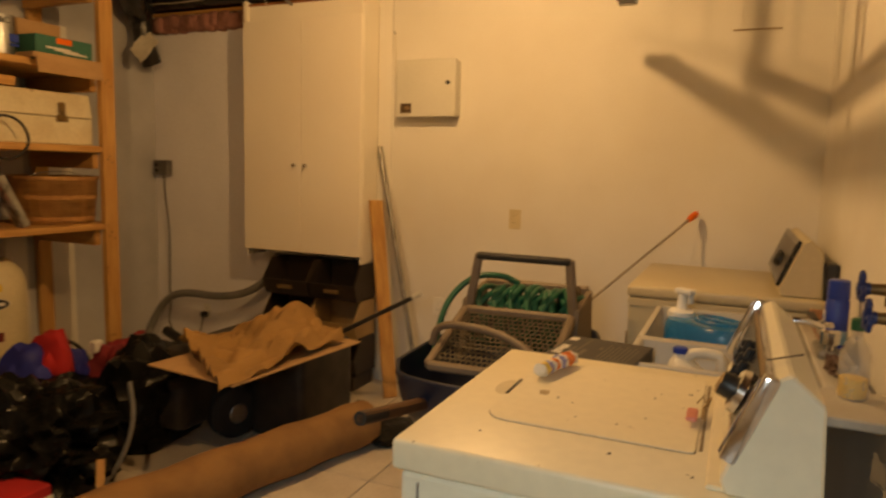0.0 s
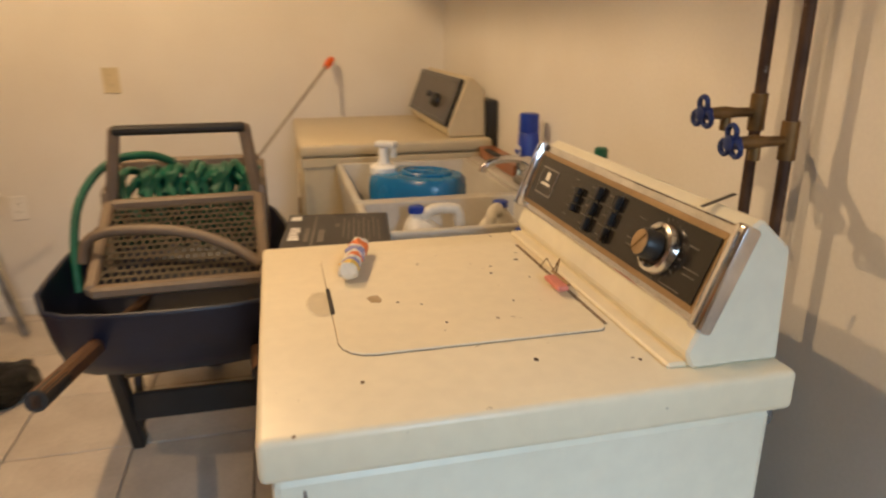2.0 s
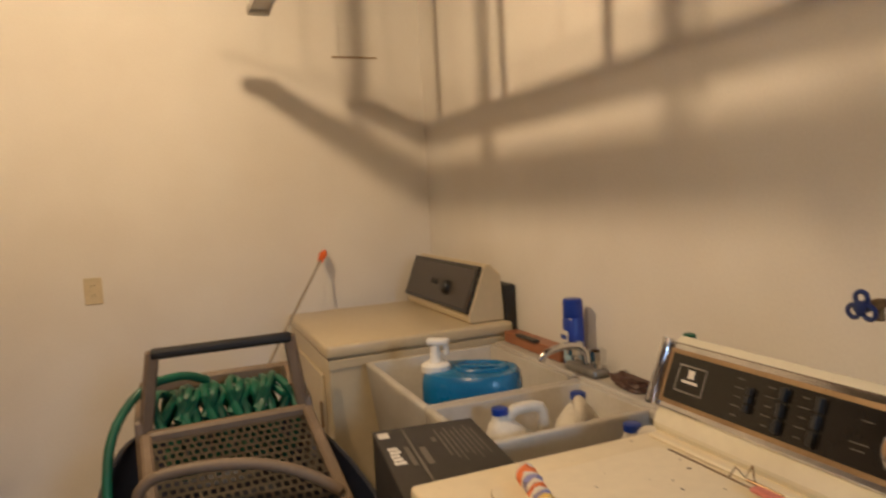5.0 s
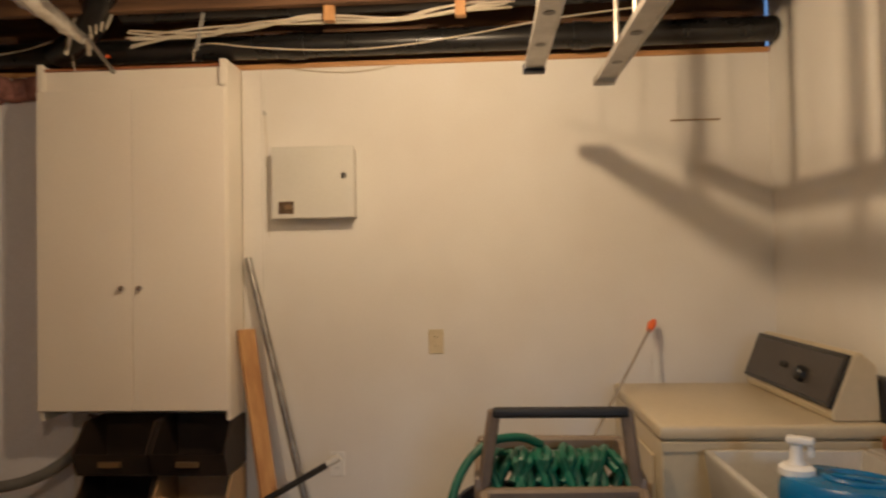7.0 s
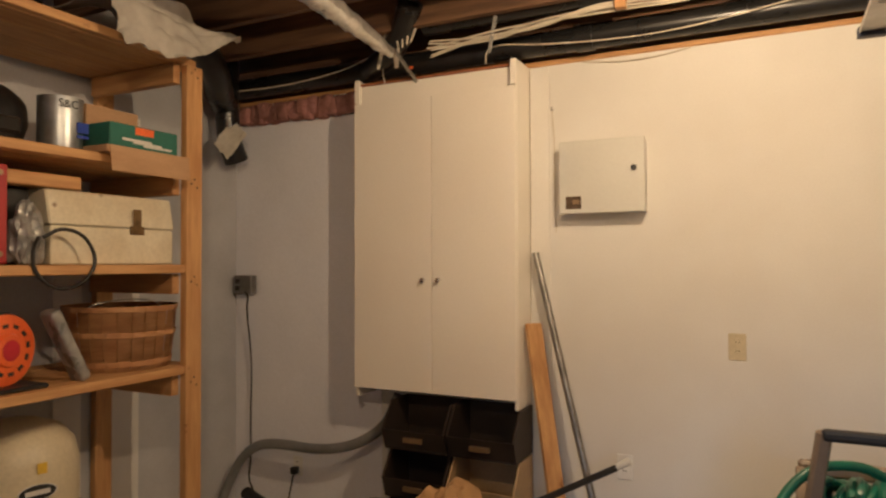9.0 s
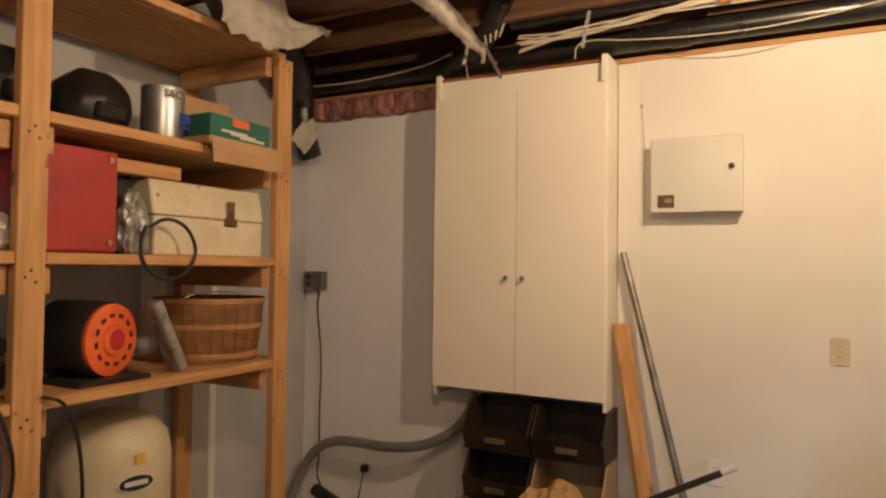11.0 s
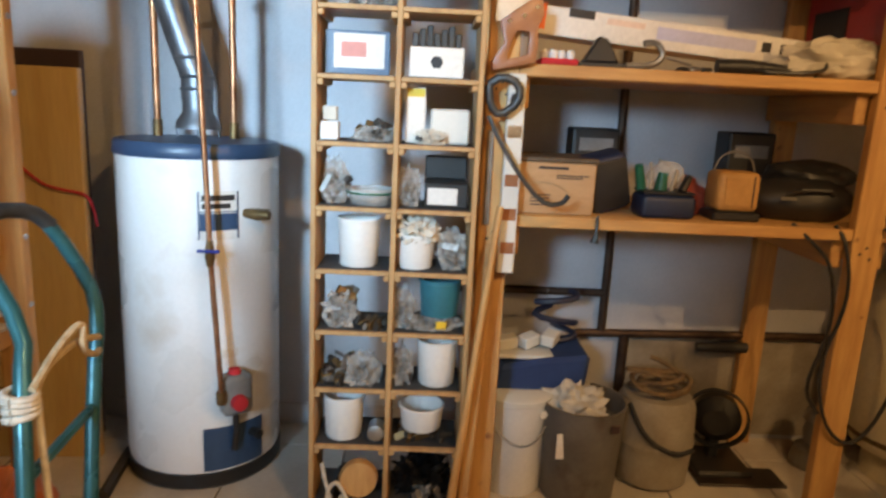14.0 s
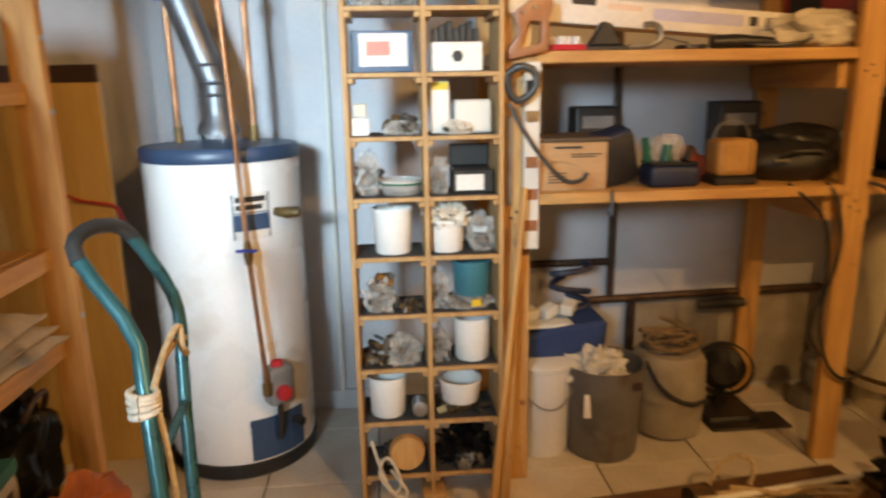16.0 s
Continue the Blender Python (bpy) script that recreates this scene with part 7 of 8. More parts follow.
part("duct", tube([hc + Vector((0, 0, 1.30)), hc + Vector((0, 0.0, 1.38)), hc + Vector((0.0, -0.05, 1.52)), hc + Vector((0, -0.14, 1.80)), hc + Vector((0, -0.30, 2.3)), hc + Vector((0, -0.42, 2.75))], 0.053, 22), FLUE, fl_, "", True)
for z, y in ((1.33, 0.0), (1.37, 0.0), (1.43, -0.02)):
    part("seam", lathe([(0.054, z), (0.057, z + 0.006), (0.054, z + 0.012)], hc + Vector((0, y, 0)), 22, caps=False), FLUE, fl_)
for y, nm in ((-0.145, "cold"), (0.115, "hot")):
    o = thing("copper_pipe", "aged copper water pipe rising from the heater", "pipe", (hc.x, hc.y + y, 1.17), "heater pipes")
    part("riser", tube([hc + Vector((-0.02, y, 1.172)), hc + Vector((-0.02, y, 2.79))], 0.012, 10), COPPER, o, "", True)
    part("coupling", tube([hc + Vector((-0.02, y, 1.172)), hc + Vector((-0.02, y, 1.23))], 0.016, 10), BRASS, o, "", True)
    part("valve_handle", tube([hc + Vector((0.0, y - 0.03, 1.66)), hc + Vector((0.0, y + 0.03, 1.66))], 0.012, 8), CAPB, o, "blue valve handle", True)
gp = thing("gas_pipe", "thin copper gas pipe with a blue valve", "gas pipe", (-3.80, -3.94, 0.4))
part("pipe", tube([(-3.76, -4.085, 2.79), (-3.76, -4.06, 1.6), (-3.76, -4.035, 0.86)], 0.0085, 10), COPPER, gp, "", True)
part("pipe", tube([(-3.76, -4.035, 0.84), (-3.755, -4.01, 0.42), (-3.755, -4.01, 0.36), (-3.79, -4.015, 0.355)], 0.0085, 10), COPPER, gp, "", True)
part("valve", tube([(-3.76, -4.035, 0.80), (-3.76, -4.035, 0.83), (-3.76, -4.035, 0.88)], [0.010, 0.016, 0.010], 10), BRASS, gp, "", True)
part("lever", box((-3.75, -4.07, 0.845), (-3.74, -4.0, 0.855), 0.003), CAPB, gp, "blue lever")
part("elbow", tube([(-3.755, -4.01, 0.385), (-3.755, -4.01, 0.35), (-3.785, -4.015, 0.345)], 0.015, 10), BRASS, gp, "", True)
solo("wall_conduit", tube([(XW + 0.02, -3.80, 0.09), (XW + 0.02, -3.80, 2.79)], 0.010, 8), GREYM, "pale pipe on the wall by the heater", "pipe", smooth=True)
solo("thin_wire", tube([(XW + 0.03, -4.02, 2.3), (XW + 0.1, -3.92, 1.75), (XW + 0.2, -3.8, 1.66), (-3.80, -3.70, 1.66)], 0.0035, 6, smooth=2), BLACKP, "thin black wire across the corner", "cable", smooth=True)

# ---- cubby tower ----
cu = thing("cubby_tower", "tall narrow wooden cubby rack of small cells", "cubby rack", (-3.68, -3.46, 0))
CX0, CX1 = -3.78, -3.58
CZ = [0.115, 0.305, 0.488, 0.667, 0.85, 1.032, 1.212, 1.392, 1.572, 1.752, 1.932, 2.112]
SLAT = mat("cubby_pine", (0.50, 0.30, 0.13), (0.40, 0.22, 0.09), 0.6, scale=6, fine=30, stretch=(6, 6, 1), bump=0.1)
# thin dark sheet laid on the shelf of each cell
BASEM = mat("dark_cell_sheet", (0.04, 0.042, 0.045), (0.03, 0.03, 0.032), 0.8)
for y in (-3.69, -3.464, -3.24):
    part("upright", box((CX0, y - 0.0075, 0.0 if y != -3.462 else 0.05), (CX1, y + 0.0075, 2.13), 0.002), SLAT, cu)
for z in CZ:
    for a, b_ in ((-3.682, -3.472), (-3.456, -3.248)):
        s_ = part("shelf", box((CX0, a, z - 0.013), (CX1, b_, z), 0.002), SLAT, cu)
        if z < 2.0:
            part("cell_sheet", box((CX0 + 0.004, a + 0.003, z + 0.0004), (CX1 - 0.012, b_ - 0.003, z + 0.002)), BASEM, s_)
        for y in (a, b_ - 0.016):
            part("cleat", box((CX0 + 0.01, y, z - 0.030), (CX1 - 0.004, y + 0.016, z - 0.0135), 0.002), SLAT, s_)
part("foot", box((CX0 + 0.02, -3.50, 0.0), (CX1 + 0.02, -3.42, 0.05), 0.004), SLAT, cu)


def tub(x, y, z, r, h, label="white plastic tub in a cubby cell", material=WHITEP):
    o = thing("plastic_tub", label, "tub", (x, y, z), "tubs in the cubbies")
    part("pot", lathe([(r * 0.86, 0), (r * 0.9, 0.004), (r, h), (r * 0.94, h), (r * 0.84, 0.012)], (x, y, z + 0.0025), 24), material, o, "", True)
    part("rim", lathe([(r * 1.0, h - 0.01), (r * 1.05, h - 0.008), (r * 1.05, h), (r * 1.0, h + 0.001)], (x, y, z + 0.0025), 24, caps=False), material, o, "", True)
    return o


def bagged(x, y, z, s, seed, material, label="crumpled clear bag of hardware in a cubby"):
    """Loose hardware, in a film bag unless the material is bare metal."""
    rnd = random.Random(seed)
    loose = material in (SOIL, DULLST)
    o = thing("hardware_bag" if not loose else "hardware_heap", label if not loose else "heap of loose metal hardware in a cubby", "bag" if not loose else "hardware", (x, y, z), "bags in the cubbies" if not loose else "hardware in the cubbies")
    for mt in (SOIL, DULLST, BRASS) if loose else (DULLST, SOIL):
        bm = bmesh.new()
        for k in range(9 if loose else 6):
            d = Vector((rnd.uniform(-0.7, 0.7) * s[0], rnd.uniform(-0.75, 0.75) * s[1], rnd.uniform(0.1, 0.85 if loose else 1.0) * s[2]))
            m = pose(x + d.x, y + d.y, z + 0.006 + d.z, rnd.uniform(0, 180), rnd.uniform(0, 180), rnd.uniform(0, 180))
            w = rnd.uniform(0.006, 0.014)
            if k % 2:
                lathe([(w, -w), (w, w * 0.6), (w * 0.5, w * 0.7), (w * 0.5, w * 1.6)], seg=8, bm=bm, m=m)
            else:
                box((-w, -w * 0.6, -w * 2.2), (w, w * 0.6, w * 2.2), 0.002, bm, 1, m)
        tagged(part("hardware", bm, mt, o), kind="stuff")
    if not loose:
        part("film", lump((x, y, z + 0.0025), s, 0.6, 13, 4, seed), material, o, "crumpled plastic film", True)
    return o


YL, YR = -3.577, -3.352
MX = -3.66
bagged(MX, YL, CZ[0], (0.06, 0.075, 0.05), 1, SOIL)
wr = solo("wood_disc", lathe([(0.055, -0.02), (0.06, 0), (0.055, 0.02)], seg=24, m=facing((-3.60, YL + 0.03, CZ[0] + 0.075), (1, 0.1, 0.1))), PINE, "round wooden disc in a cubby cell", "disc", smooth=True)
solo("white_cable", tube([(-3.60, -3.66, CZ[0] + 0.12), (-3.565, -3.64, CZ[0] + 0.06), (-3.56, -3.60, CZ[0] - 0.06), (-3.56, -3.56, CZ[0] - 0.02), (-3.565, -3.61, CZ[0] + 0.10), (-3.56, -3.65, CZ[0] + 0.02), (-3.56, -3.58, CZ[0] - 0.07), (-3.55, -3.54, CZ[0] - 0.05), (-3.57, -3.60, CZ[0] + 0.03)], 0.006, 7, smooth=2), ROPEW, "white cable spilling from a cubby cell", "cable", smooth=True)
bagged(MX, YR, CZ[0], (0.06, 0.08, 0.07), 2, BAGB, "shiny black bag of parts in a cubby")
bagged(-3.62, YR, CZ[0], (0.03, 0.03, 0.035), 22, BAGC)
tub(MX, YL - 0.025, CZ[1], 0.062, 0.135)
solo("small_can", lathe([(0.024, -0.06), (0.026, 0), (0.02, 0.002)], seg=20, m=facing((-3.60, YL + 0.078, CZ[1] + 0.032), (1, 0, 0))), STEEL, "small can lying in a cubby cell", "can", smooth=True)
tub(MX, YR - 0.01, CZ[1] + 0.035, 0.068, 0.075, "white plastic bowl in a cubby cell")
bagged(MX, YR, CZ[1], (0.07, 0.09, 0.02), 3, SOIL)
bagged(MX - 0.02, YL - 0.04, CZ[2], (0.07, 0.05, 0.065), 4, SOIL)
bagged(MX + 0.02, YL + 0.03, CZ[2], (0.05, 0.05, 0.05), 5, BAGC)
bagged(MX + 0.03, YL - 0.06, CZ[2], (0.04, 0.04, 0.03), 6, DULLST)
tub(MX, YR + 0.03, CZ[2], 0.060, 0.14)
bagged(MX, YR - 0.075, CZ[2], (0.05, 0.03, 0.06), 7, BAGC)
bagged(MX + 0.02, YL - 0.04, CZ[3], (0.045, 0.045, 0.055), 8, BAGC)
bagged(MX, YL - 0.02, CZ[3] + 0.06, (0.035, 0.03, 0.04), 9, SOIL)
bagged(MX + 0.03, YL + 0.06, CZ[3], (0.04, 0.045, 0.018), 10, SOIL)
tt = tub(MX, YR + 0.03, CZ[3] + 0.04, 0.062, 0.11, "teal printed tub in a cubby cell", TEALT)
bagged(MX + 0.02, YR + 0.01, CZ[3], (0.05, 0.08, 0.022), 11, BAGC)
bagged(MX, YR - 0.08, CZ[3], (0.04, 0.03, 0.07), 12, BAGC)
solo("yellow_tag", box((-3.585, YR + 0.02, CZ[3] + 0.018), (-3.58, YR + 0.05, CZ[3] + 0.04), 0.001), YELL, "small yellow tag in a cubby cell", "tag")
tub(MX, YL + 0.01, CZ[4], 0.062, 0.14)
tub(MX, YR - 0.05, CZ[4], 0.058, 0.10)
bagged(MX + 0.01, YR - 0.045, CZ[4] + 0.075, (0.05, 0.06, 0.045), 13, PAPER, "crumpled pale plastic bag on a tub")
bagged(MX, YR + 0.06, CZ[4], (0.05, 0.04, 0.065), 14, BAGC)
bagged(MX, YL - 0.06, CZ[5], (0.045, 0.035, 0.07), 15, BAGC)
lidt = tub(MX, YL + 0.04, CZ[5], 0.066, 0.045, "clear round tub with a green rim", BAGC)
part("green_rim", lathe([(0.0705, 0.034), (0.0712, 0.037), (0.0705, 0.040)], (MX, YL + 0.04, CZ[5]), 24, caps=False), GREENH, lidt)
bb2 = thing("black_box", "black flip-top box with a white label", "box", (MX, YR + 0.04, CZ[5]))
part("box", box((-3.74, YR - 0.03, CZ[5] + 0.003), (-3.62, YR + 0.095, CZ[5] + 0.075), 0.004), BLACKP, bb2)
part("lid", box((-3.74, YR - 0.03, CZ[5] + 0.0755), (-3.72, YR + 0.095, CZ[5] + 0.145), 0.004), BLACKP, bb2)
part("label", box((-3.6195, YR - 0.02, CZ[5] + 0.012), (-3.6185, YR + 0.065, CZ[5] + 0.06)), INKW, bb2)
bagged(MX, YR - 0.075, CZ[5], (0.05, 0.03, 0.06), 16, BAGC)
for y, z, s, mt in ((YL - 0.075, CZ[6], 0.05, CARDW), (YL - 0.075, CZ[6] + 0.053, 0.038, PAPER)):
    solo("small_carton", box((MX, y - s / 2, z + 0.003), (MX + s, y + s / 2, z + 0.003 + s), 0.002), mt, "small white carton in a cubby cell", "carton", "small cartons")
bagged(MX, YL + 0.04, CZ[6], (0.06, 0.06, 0.05), 17, SOIL)
bagged(MX + 0.03, YL + 0.05, CZ[6], (0.035, 0.055, 0.022), 18, BAGC)
yb = thing("printed_carton", "tall white and yellow printed carton in a cubby", "carton", (MX, YR - 0.06, CZ[6]))
part("carton", box((-3.68, YR - 0.09, CZ[6] + 0.003), (-3.64, YR - 0.035, CZ[6] + 0.155), 0.002), CARDW, yb)
part("band", box((-3.6395, YR - 0.088, CZ[6] + 0.13), (-3.639, YR - 0.037, CZ[6] + 0.153)), YELL, yb)
solo("grey_box", box((-3.74, YR - 0.02, CZ[6] + 0.003), (-3.63, YR + 0.09, CZ[6] + 0.10), 0.006), GREYM, "grey plastic box in a cubby cell", "box")
bagged(-3.61, YR - 0.02, CZ[6], (0.03, 0.04, 0.022), 19, PAPER)
pk_ = thing("blister_pack", "blue edged picture pack standing in a cubby", "pack", (MX, YL, CZ[7]))
part("card", box((-3.66, YL - 0.095, CZ[7] + 0.003), (-3.65, YL + 0.085, CZ[7] + 0.12), 0.002), SLATE, pk_)
part("picture", box((-3.6495, YL - 0.07, CZ[7] + 0.02), (-3.649, YL + 0.07, CZ[7] + 0.112)), CARDW, pk_)
part("print_patch", box((-3.6488, YL - 0.05, CZ[7] + 0.05), (-3.6484, YL + 0.02, CZ[7] + 0.09)), PINKC, pk_)
bx2 = thing("brush_box", "white box of dark brushes in a cubby", "box", (MX, YR, CZ[7]))
part("box", box((-3.70, YR - 0.085, CZ[7] + 0.003), (-3.63, YR + 0.065, CZ[7] + 0.085), 0.003), CARDW, bx2)
part("motif", lathe([(0.018, 0), (0.016, 0.001)], seg=6, m=facing((-3.629, YR - 0.01, CZ[7] + 0.045), (1, 0, 0))), INK, bx2)
for k in range(7):
    part("bristles", box((-3.70, YR - 0.08 + 0.02 * k, CZ[7] + 0.086), (-3.66, YR - 0.062 + 0.02 * k, CZ[7] + 0.125 + 0.01 * (k % 3)), 0.003), SOIL, bx2)
bagged(MX, YL - 0.04, CZ[8], (0.06, 0.055, 0.06), 20, BAGC)
bagged(MX, YL + 0.05, CZ[8], (0.05, 0.045, 0.075), 21, BAGC)
bagged(MX, YL, CZ[9], (0.06, 0.07, 0.05), 23, BAGC)
bagged(MX, YR, CZ[9], (0.06, 0.07, 0.06), 24, BAGC)

# ---- second shelf unit and hand truck ----
s2 = thing("shelving_unit", "raw pine shelving stacked with cases and papers", "shelving", (-3.0, -4.75, 0))
for x in (-3.64, -2.45):
    for y in (-4.60, -4.98):
        part("post", box((x, y, 0), (x + 0.04, y + 0.089, 2.40), 0.003), PINE, s2)
for z in (0.15, 0.64, 0.91, 1.38, 1.98):
    for k in range(2):
        ya = -4.60 - 0.145 * k
        part("plank", box((-3.598, ya - 0.142, z - 0.034), (-2.452, ya, z), 0.003), PINEX, s2)
    part("front_edge", box((-3.598, -4.597, z - 0.06), (-2.452, -4.56, z), 0.003), PINEX, s2)
for z in (0.7, 0.9, 1.3, 1.5):
    part("bolt", lathe([(0.009, 0), (0.008, 0.004)], seg=12, m=facing((-3.62, -4.511, z), (0, 1, 0))), STEEL, s2)
for k, (z0_, z1_) in enumerate(((0.911, 1.095), (1.097, 1.29))):
    dc = thing("brown_case", "dark brown drawer case with small pale pulls", "drawer case", (-3.1, -4.75, z0_), "brown cases")
    part("case", box((-3.35, -4.86, z0_), (-2.88, -4.575, z1_), 0.02, None, 2), CASEB, dc)
    part("drawer_line", box((-3.33, -4.5745, z0_ + 0.02), (-2.90, -4.5735, z0_ + 0.024), 0), DARKW, dc)
    for x in (-3.25, -2.98):
        part("pull", lathe([(0.008, 0), (0.010, 0.006), (0.004, 0.009)], seg=14, m=facing((x, -4.574, (z0_ + z1_) / 2), (0, 1, 0))), MUSLIN, dc)
bx = thing("brown_box", "small dark brown box behind the shelf post", "box", (-3.48, -4.8, 0.911))
part("body", box((-3.56, -4.87, 0.911), (-3.42, -4.70, 1.14), 0.008, None, 2), DARKW, bx)
part("lid", box((-3.563, -4.873, 1.141), (-3.417, -4.697, 1.17), 0.006, None, 2), DARKW, bx)
pc = thing("brown_carton", "pale brown carton with taped flaps on the shelf", "carton", (-3.3, -4.75, 1.381))
part("body", box((-3.52, -4.87, 1.381), (-3.05, -4.59, 1.555), 0.004), CARD, pc)
part("flap", box((-3.52, -4.87, 1.556), (-3.05, -4.732, 1.5595), 0.001), CARD, pc)
part("flap", box((-3.52, -4.728, 1.556), (-3.05, -4.59, 1.5595), 0.001), CARD, pc)
part("tape", box((-3.32, -4.5895, 1.45), (-3.26, -4.589, 1.555), 0), MUSLIN, pc)
solo("folded_towel", lump((-3.30, -4.73, 1.561), (0.18, 0.12, 0.05), 0.2, 5, 3, 3), PAPER, "folded grey cloth on the carton", "cloth", smooth=True)
for k in range(3):
    ps = thing("paper_sack", "flat pale paper sack stacked on the shelf", "paper sack", (-3.34, -4.70, 0.641 + 0.042 * k), "paper sacks")
    pm = pose(-3.335 + 0.03 * k, -4.70, 0.641 + 0.042 * k, 0, 0, 4 * k - 4)

    def sack_at(u, v, pm=pm, k=k):
        e = min(u, 1 - u, v, 1 - v)
        return pm @ Vector((0.50 * u - 0.25, 0.30 * v - 0.15, 0.012 + 0.026 * min(e * 7, 1) + 0.010 * noise.noise((u * 5, v * 4, k * 3.1))))

    part("sack", sheet(20, 14, sack_at, 0.010), SACKP, ps, "", True)
    part("folded_end", box((0.236, -0.14, 0.006), (0.256, 0.14, 0.020), 0.004, None, 1, pm), CARDW, ps, "stitched paper end")
ft = thing("fabric_tote", "shiny black plastic tote on the low shelf", "bag", (-3.46, -4.70, 0.151))
part("body", lump((-3.44, -4.69, 0.151), (0.15, 0.12, 0.235), 0.35, 7, 4, 12), BAGB, ft, "", True)
part("strap", tube([(-3.53, -4.62, 0.44), (-3.51, -4.59, 0.51), (-3.45, -4.58, 0.53), (-3.40, -4.59, 0.50), (-3.39, -4.62, 0.43)], 0.009, 8, smooth=2), DARKW, ft, "dark carrying strap", True)
gt = thing("seed_carton", "white carton with a green printed edge", "carton", (-3.17, -4.72, 0.151))
gtm = pose(-3.17, -4.71, 0.151, 0, 0, 5)
part("carton", box((-0.14, -0.12, 0), (0.14, 0.12, 0.25), 0.004, None, 1, gtm), SACKP, gt)
part("green_edge", box((-0.143, -0.123, 0.215), (0.143, 0.123, 0.252), 0, None, 1, gtm), GREENB, gt)
part("print_patch", box((-0.10, 0.1205, 0.04), (0.10, 0.122, 0.18), 0, None, 1, gtm), CASEB, gt)
op = thing("orange_tool", "orange and blue plastic toy tool on the floor", "toy", (-3.1, -4.38, 0))
part("body", lump((-3.22, -4.43, 0.0), (0.23, 0.11, 0.20), 0.4, 5, 4, 4), ORANGED, op, "", True)
part("blue_part", lump((-3.08, -4.37, 0.10), (0.10, 0.06, 0.07), 0.3, 4, 3, 5), BLUEC, op, "", True)
solo("leaning_door", box((-0.018, -0.24, 0), (0.018, 0.24, 1.385), 0.004, None, 1, pose(-4.0, -4.765, 0.0, 0, 0, 3)), DOORY, "yellow varnished plywood door standing behind the shelving", "door panel")
solo("red_wire", tube([(-3.975, -4.72, 1.06), (-3.973, -4.65, 1.0), (-3.975, -4.58, 0.985), (-3.985, -4.515, 0.975), (-4.0, -4.50, 0.93), (-4.02, -4.50, 0.86)], 0.005, 6, smooth=2), REDC, "red wire draped over the plywood door", "cable", smooth=True)
solo("plywood_sheet", box((-4.20, -4.95, 0.0), (-4.17, -4.60, 1.45), 0.004), DARKW, "dark brown panel behind the plywood door", "panel")
solo("floor_bar", tube([(-4.0, -4.42, 0.03), (-3.7, -4.38, 0.03)], 0.02, 8), SOIL, "dark bar on the floor by the heater", "bar", smooth=True)

ht = thing("hand_truck", "teal steel tube hand truck tied with rope", "hand truck", (-2.9, -4.1, 0))
left = [(-2.52, -3.92, 0.03), (-2.70, -4.0, 0.64), (-2.775, -4.035, 0.84), (-2.82, -4.05, 0.91), (-2.875, -4.16, 1.04), (-2.90, -4.18, 1.075), (-2.95, -4.165, 1.095), (-3.02, -4.14, 1.085), (-3.05, -4.12, 1.05), (-3.085, -4.07, 0.93), (-3.075, -4.05, 0.86), (-3.04, -4.05, 0.74), (-2.93, -4.02, 0.45), (-2.78, -3.97, 0.03)]
part("frame", tube(left, 0.0145, 12, smooth=1), TEAL, ht, "bent teal steel tube", True)
part("handle_sleeve", tube(left[4:9], 0.0156, 12, smooth=1), DULLD, ht, "worn dark grey handle loop", True)
for t_ in (0.3, 0.68):
    a = Vector(left[0]).lerp(Vector(left[2]), t_ / 0.84)
    b_ = Vector(left[13]).lerp(Vector(left[11]), t_ / 0.74)
    part("crossbar", tube([a, b_], 0.010, 8), TEAL, ht, "", True)
part("toe_plate", box((-2.80, -3.99, 0.004), (-2.50, -3.72, 0.012), 0.002), TEAL, ht)
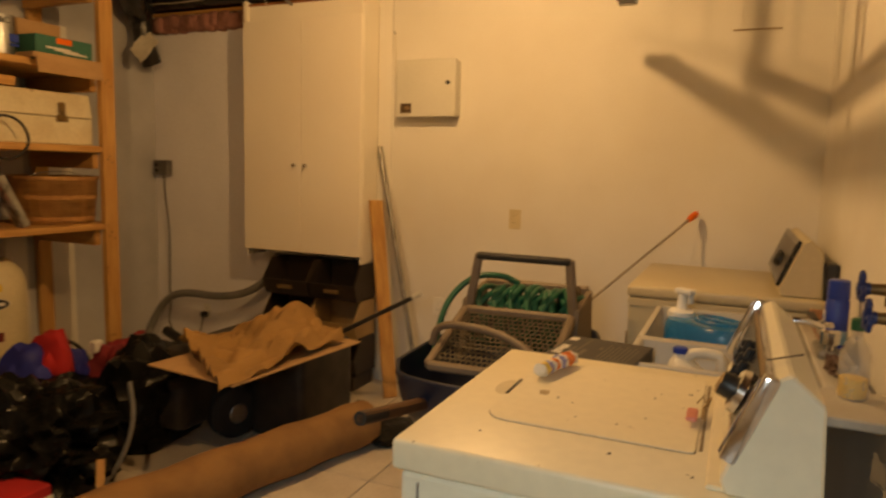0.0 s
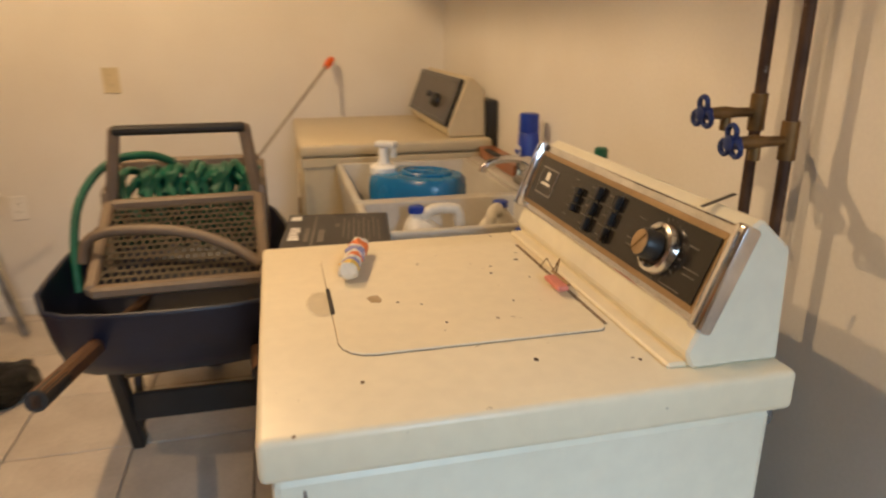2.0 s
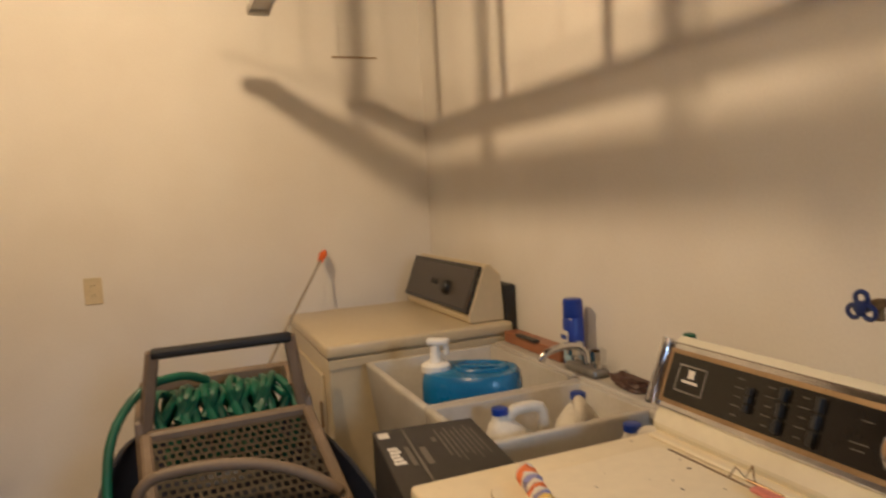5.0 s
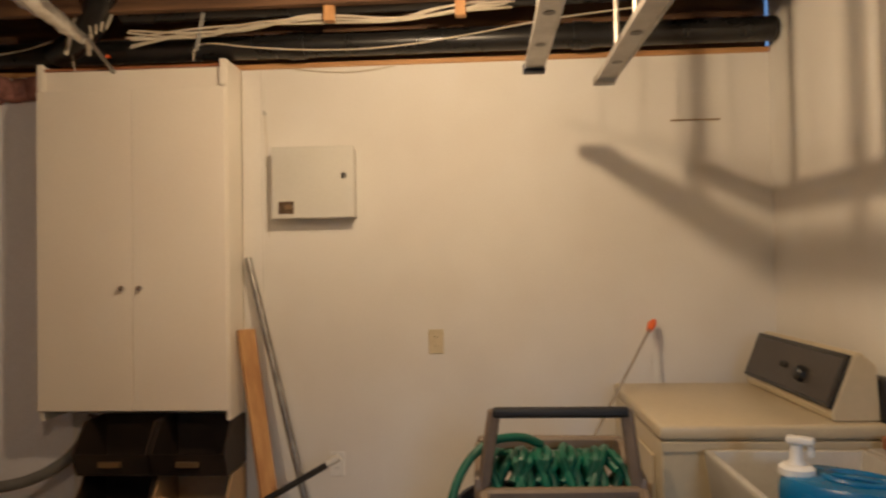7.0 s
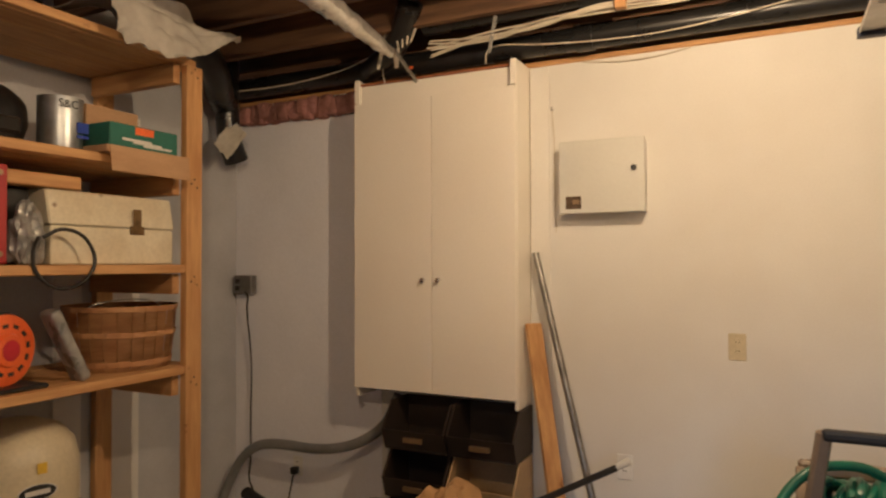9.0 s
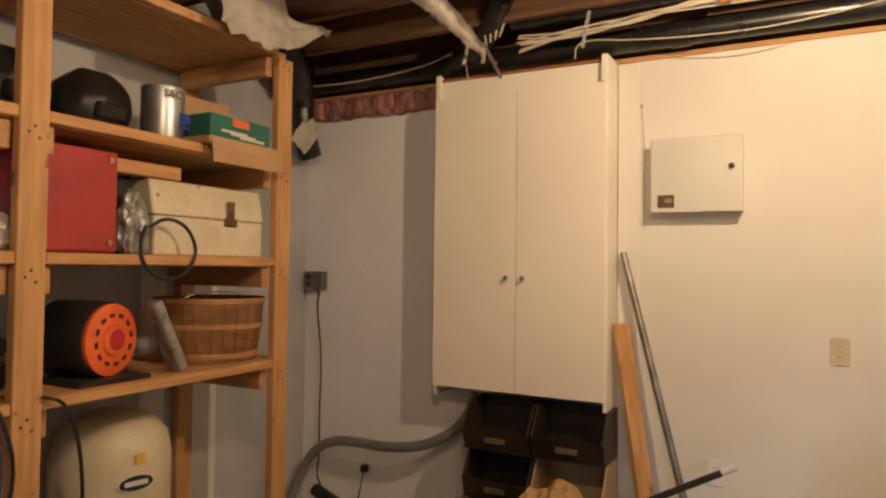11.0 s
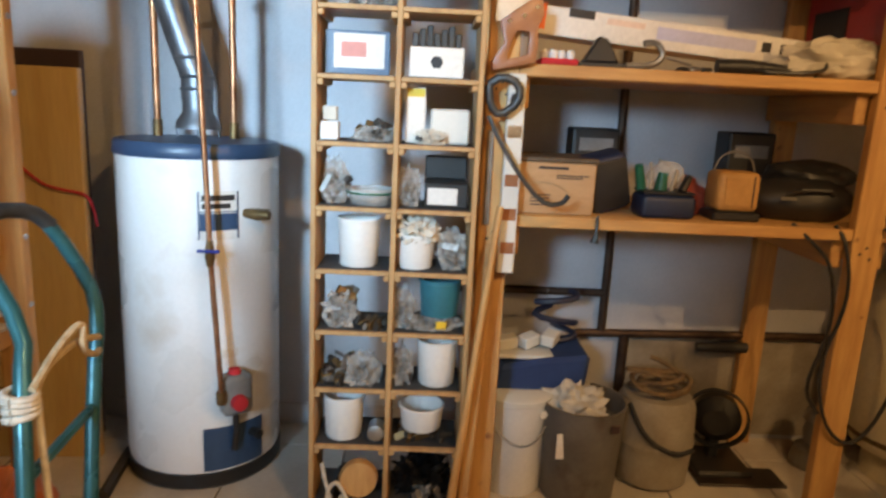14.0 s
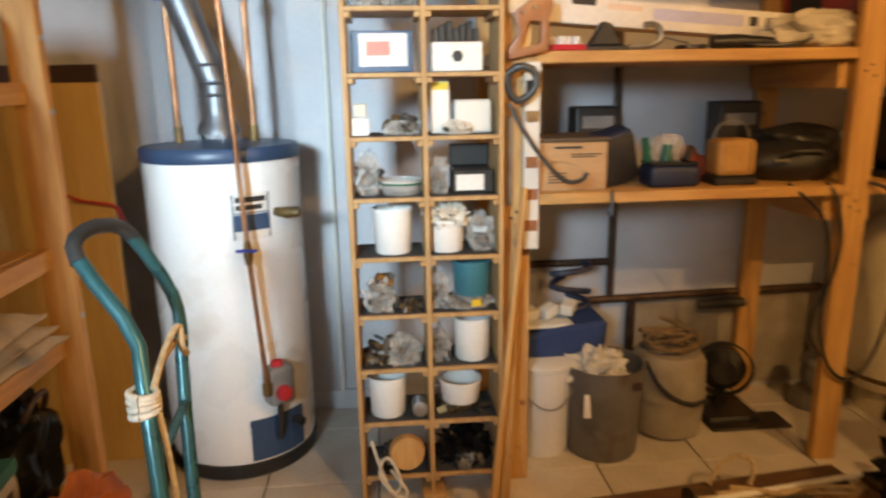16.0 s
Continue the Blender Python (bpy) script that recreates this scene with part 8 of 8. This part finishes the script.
for p in (left[0], left[13]):
    w_ = part("wheel", lathe([(0.04, -0.02), (0.075, -0.022), (0.085, 0), (0.075, 0.022), (0.04, 0.02)], seg=20, m=facing((p[0] - 0.02, p[1] - 0.10, 0.088), (1, 0.2, 0))), DARKR, ht, "", True)
rp = thing("tied_rope", "pale rope knotted round the hand truck", "rope", (-2.77, -4.04, 0.78))
rc_ = Vector((-2.765, -4.033, 0.80))
for k in range(4):
    part("turn", tube([rc_ + Vector((0.024 * math.cos(a), 0.024 * math.sin(a), 0.012 * k - 0.015 + 0.004 * math.sin(a + k))) for a in [2 * math.pi * j / 12 for j in range(13)]], 0.007, 7), ROPEW, rp, "", True)
part("strand", tube([rc_ + Vector((0.0, 0.02, 0.01)), (-2.83, -4.03, 0.84), (-2.92, -4.02, 0.86), (-3.03, -4.03, 0.83), (-3.07, -4.05, 0.81)], 0.007, 7, smooth=2), ROPE, rp, "tan rope strand", True)
part("strand", tube([rc_ + Vector((0.0, 0.02, 0.03)), (-2.86, -4.02, 0.87), (-2.94, -4.01, 0.90), (-2.90, -4.0, 0.85), (-3.0, -4.02, 0.80), (-3.07, -4.05, 0.79)], 0.007, 7, smooth=2), ROPE, rp, "tan rope strand", True)
part("tail", tube([rc_ + Vector((-0.02, 0.015, -0.02)), (-2.76, -4.0, 0.72), (-2.75, -3.99, 0.60), (-2.735, -3.985, 0.42), (-2.74, -3.99, 0.30)], 0.006, 7, smooth=2), ROPEW, rp, "", True)

# ---- floor tiles, last ----
pitch, joint = 0.395, 0.006
tile_mesh = mesh_of(box((-pitch / 2 + joint / 2, -pitch / 2 + joint / 2, -0.012), (pitch / 2 - joint / 2, pitch / 2 - joint / 2, 0.0), 0.002), "tile")
tile_mesh.materials.append(TILE)
for i in range(12):
    for j in range(15):
        x, y = -1.77 + pitch * (4.5 - i), -0.88 + pitch * (2.5 - j)
        if XW - 0.15 < x < 0.2 and YS - 0.2 < y < 0.2:
            t_ = new("tile", tile_mesh)
            t_.parent = floor
            t_.location = (x, y, 0)
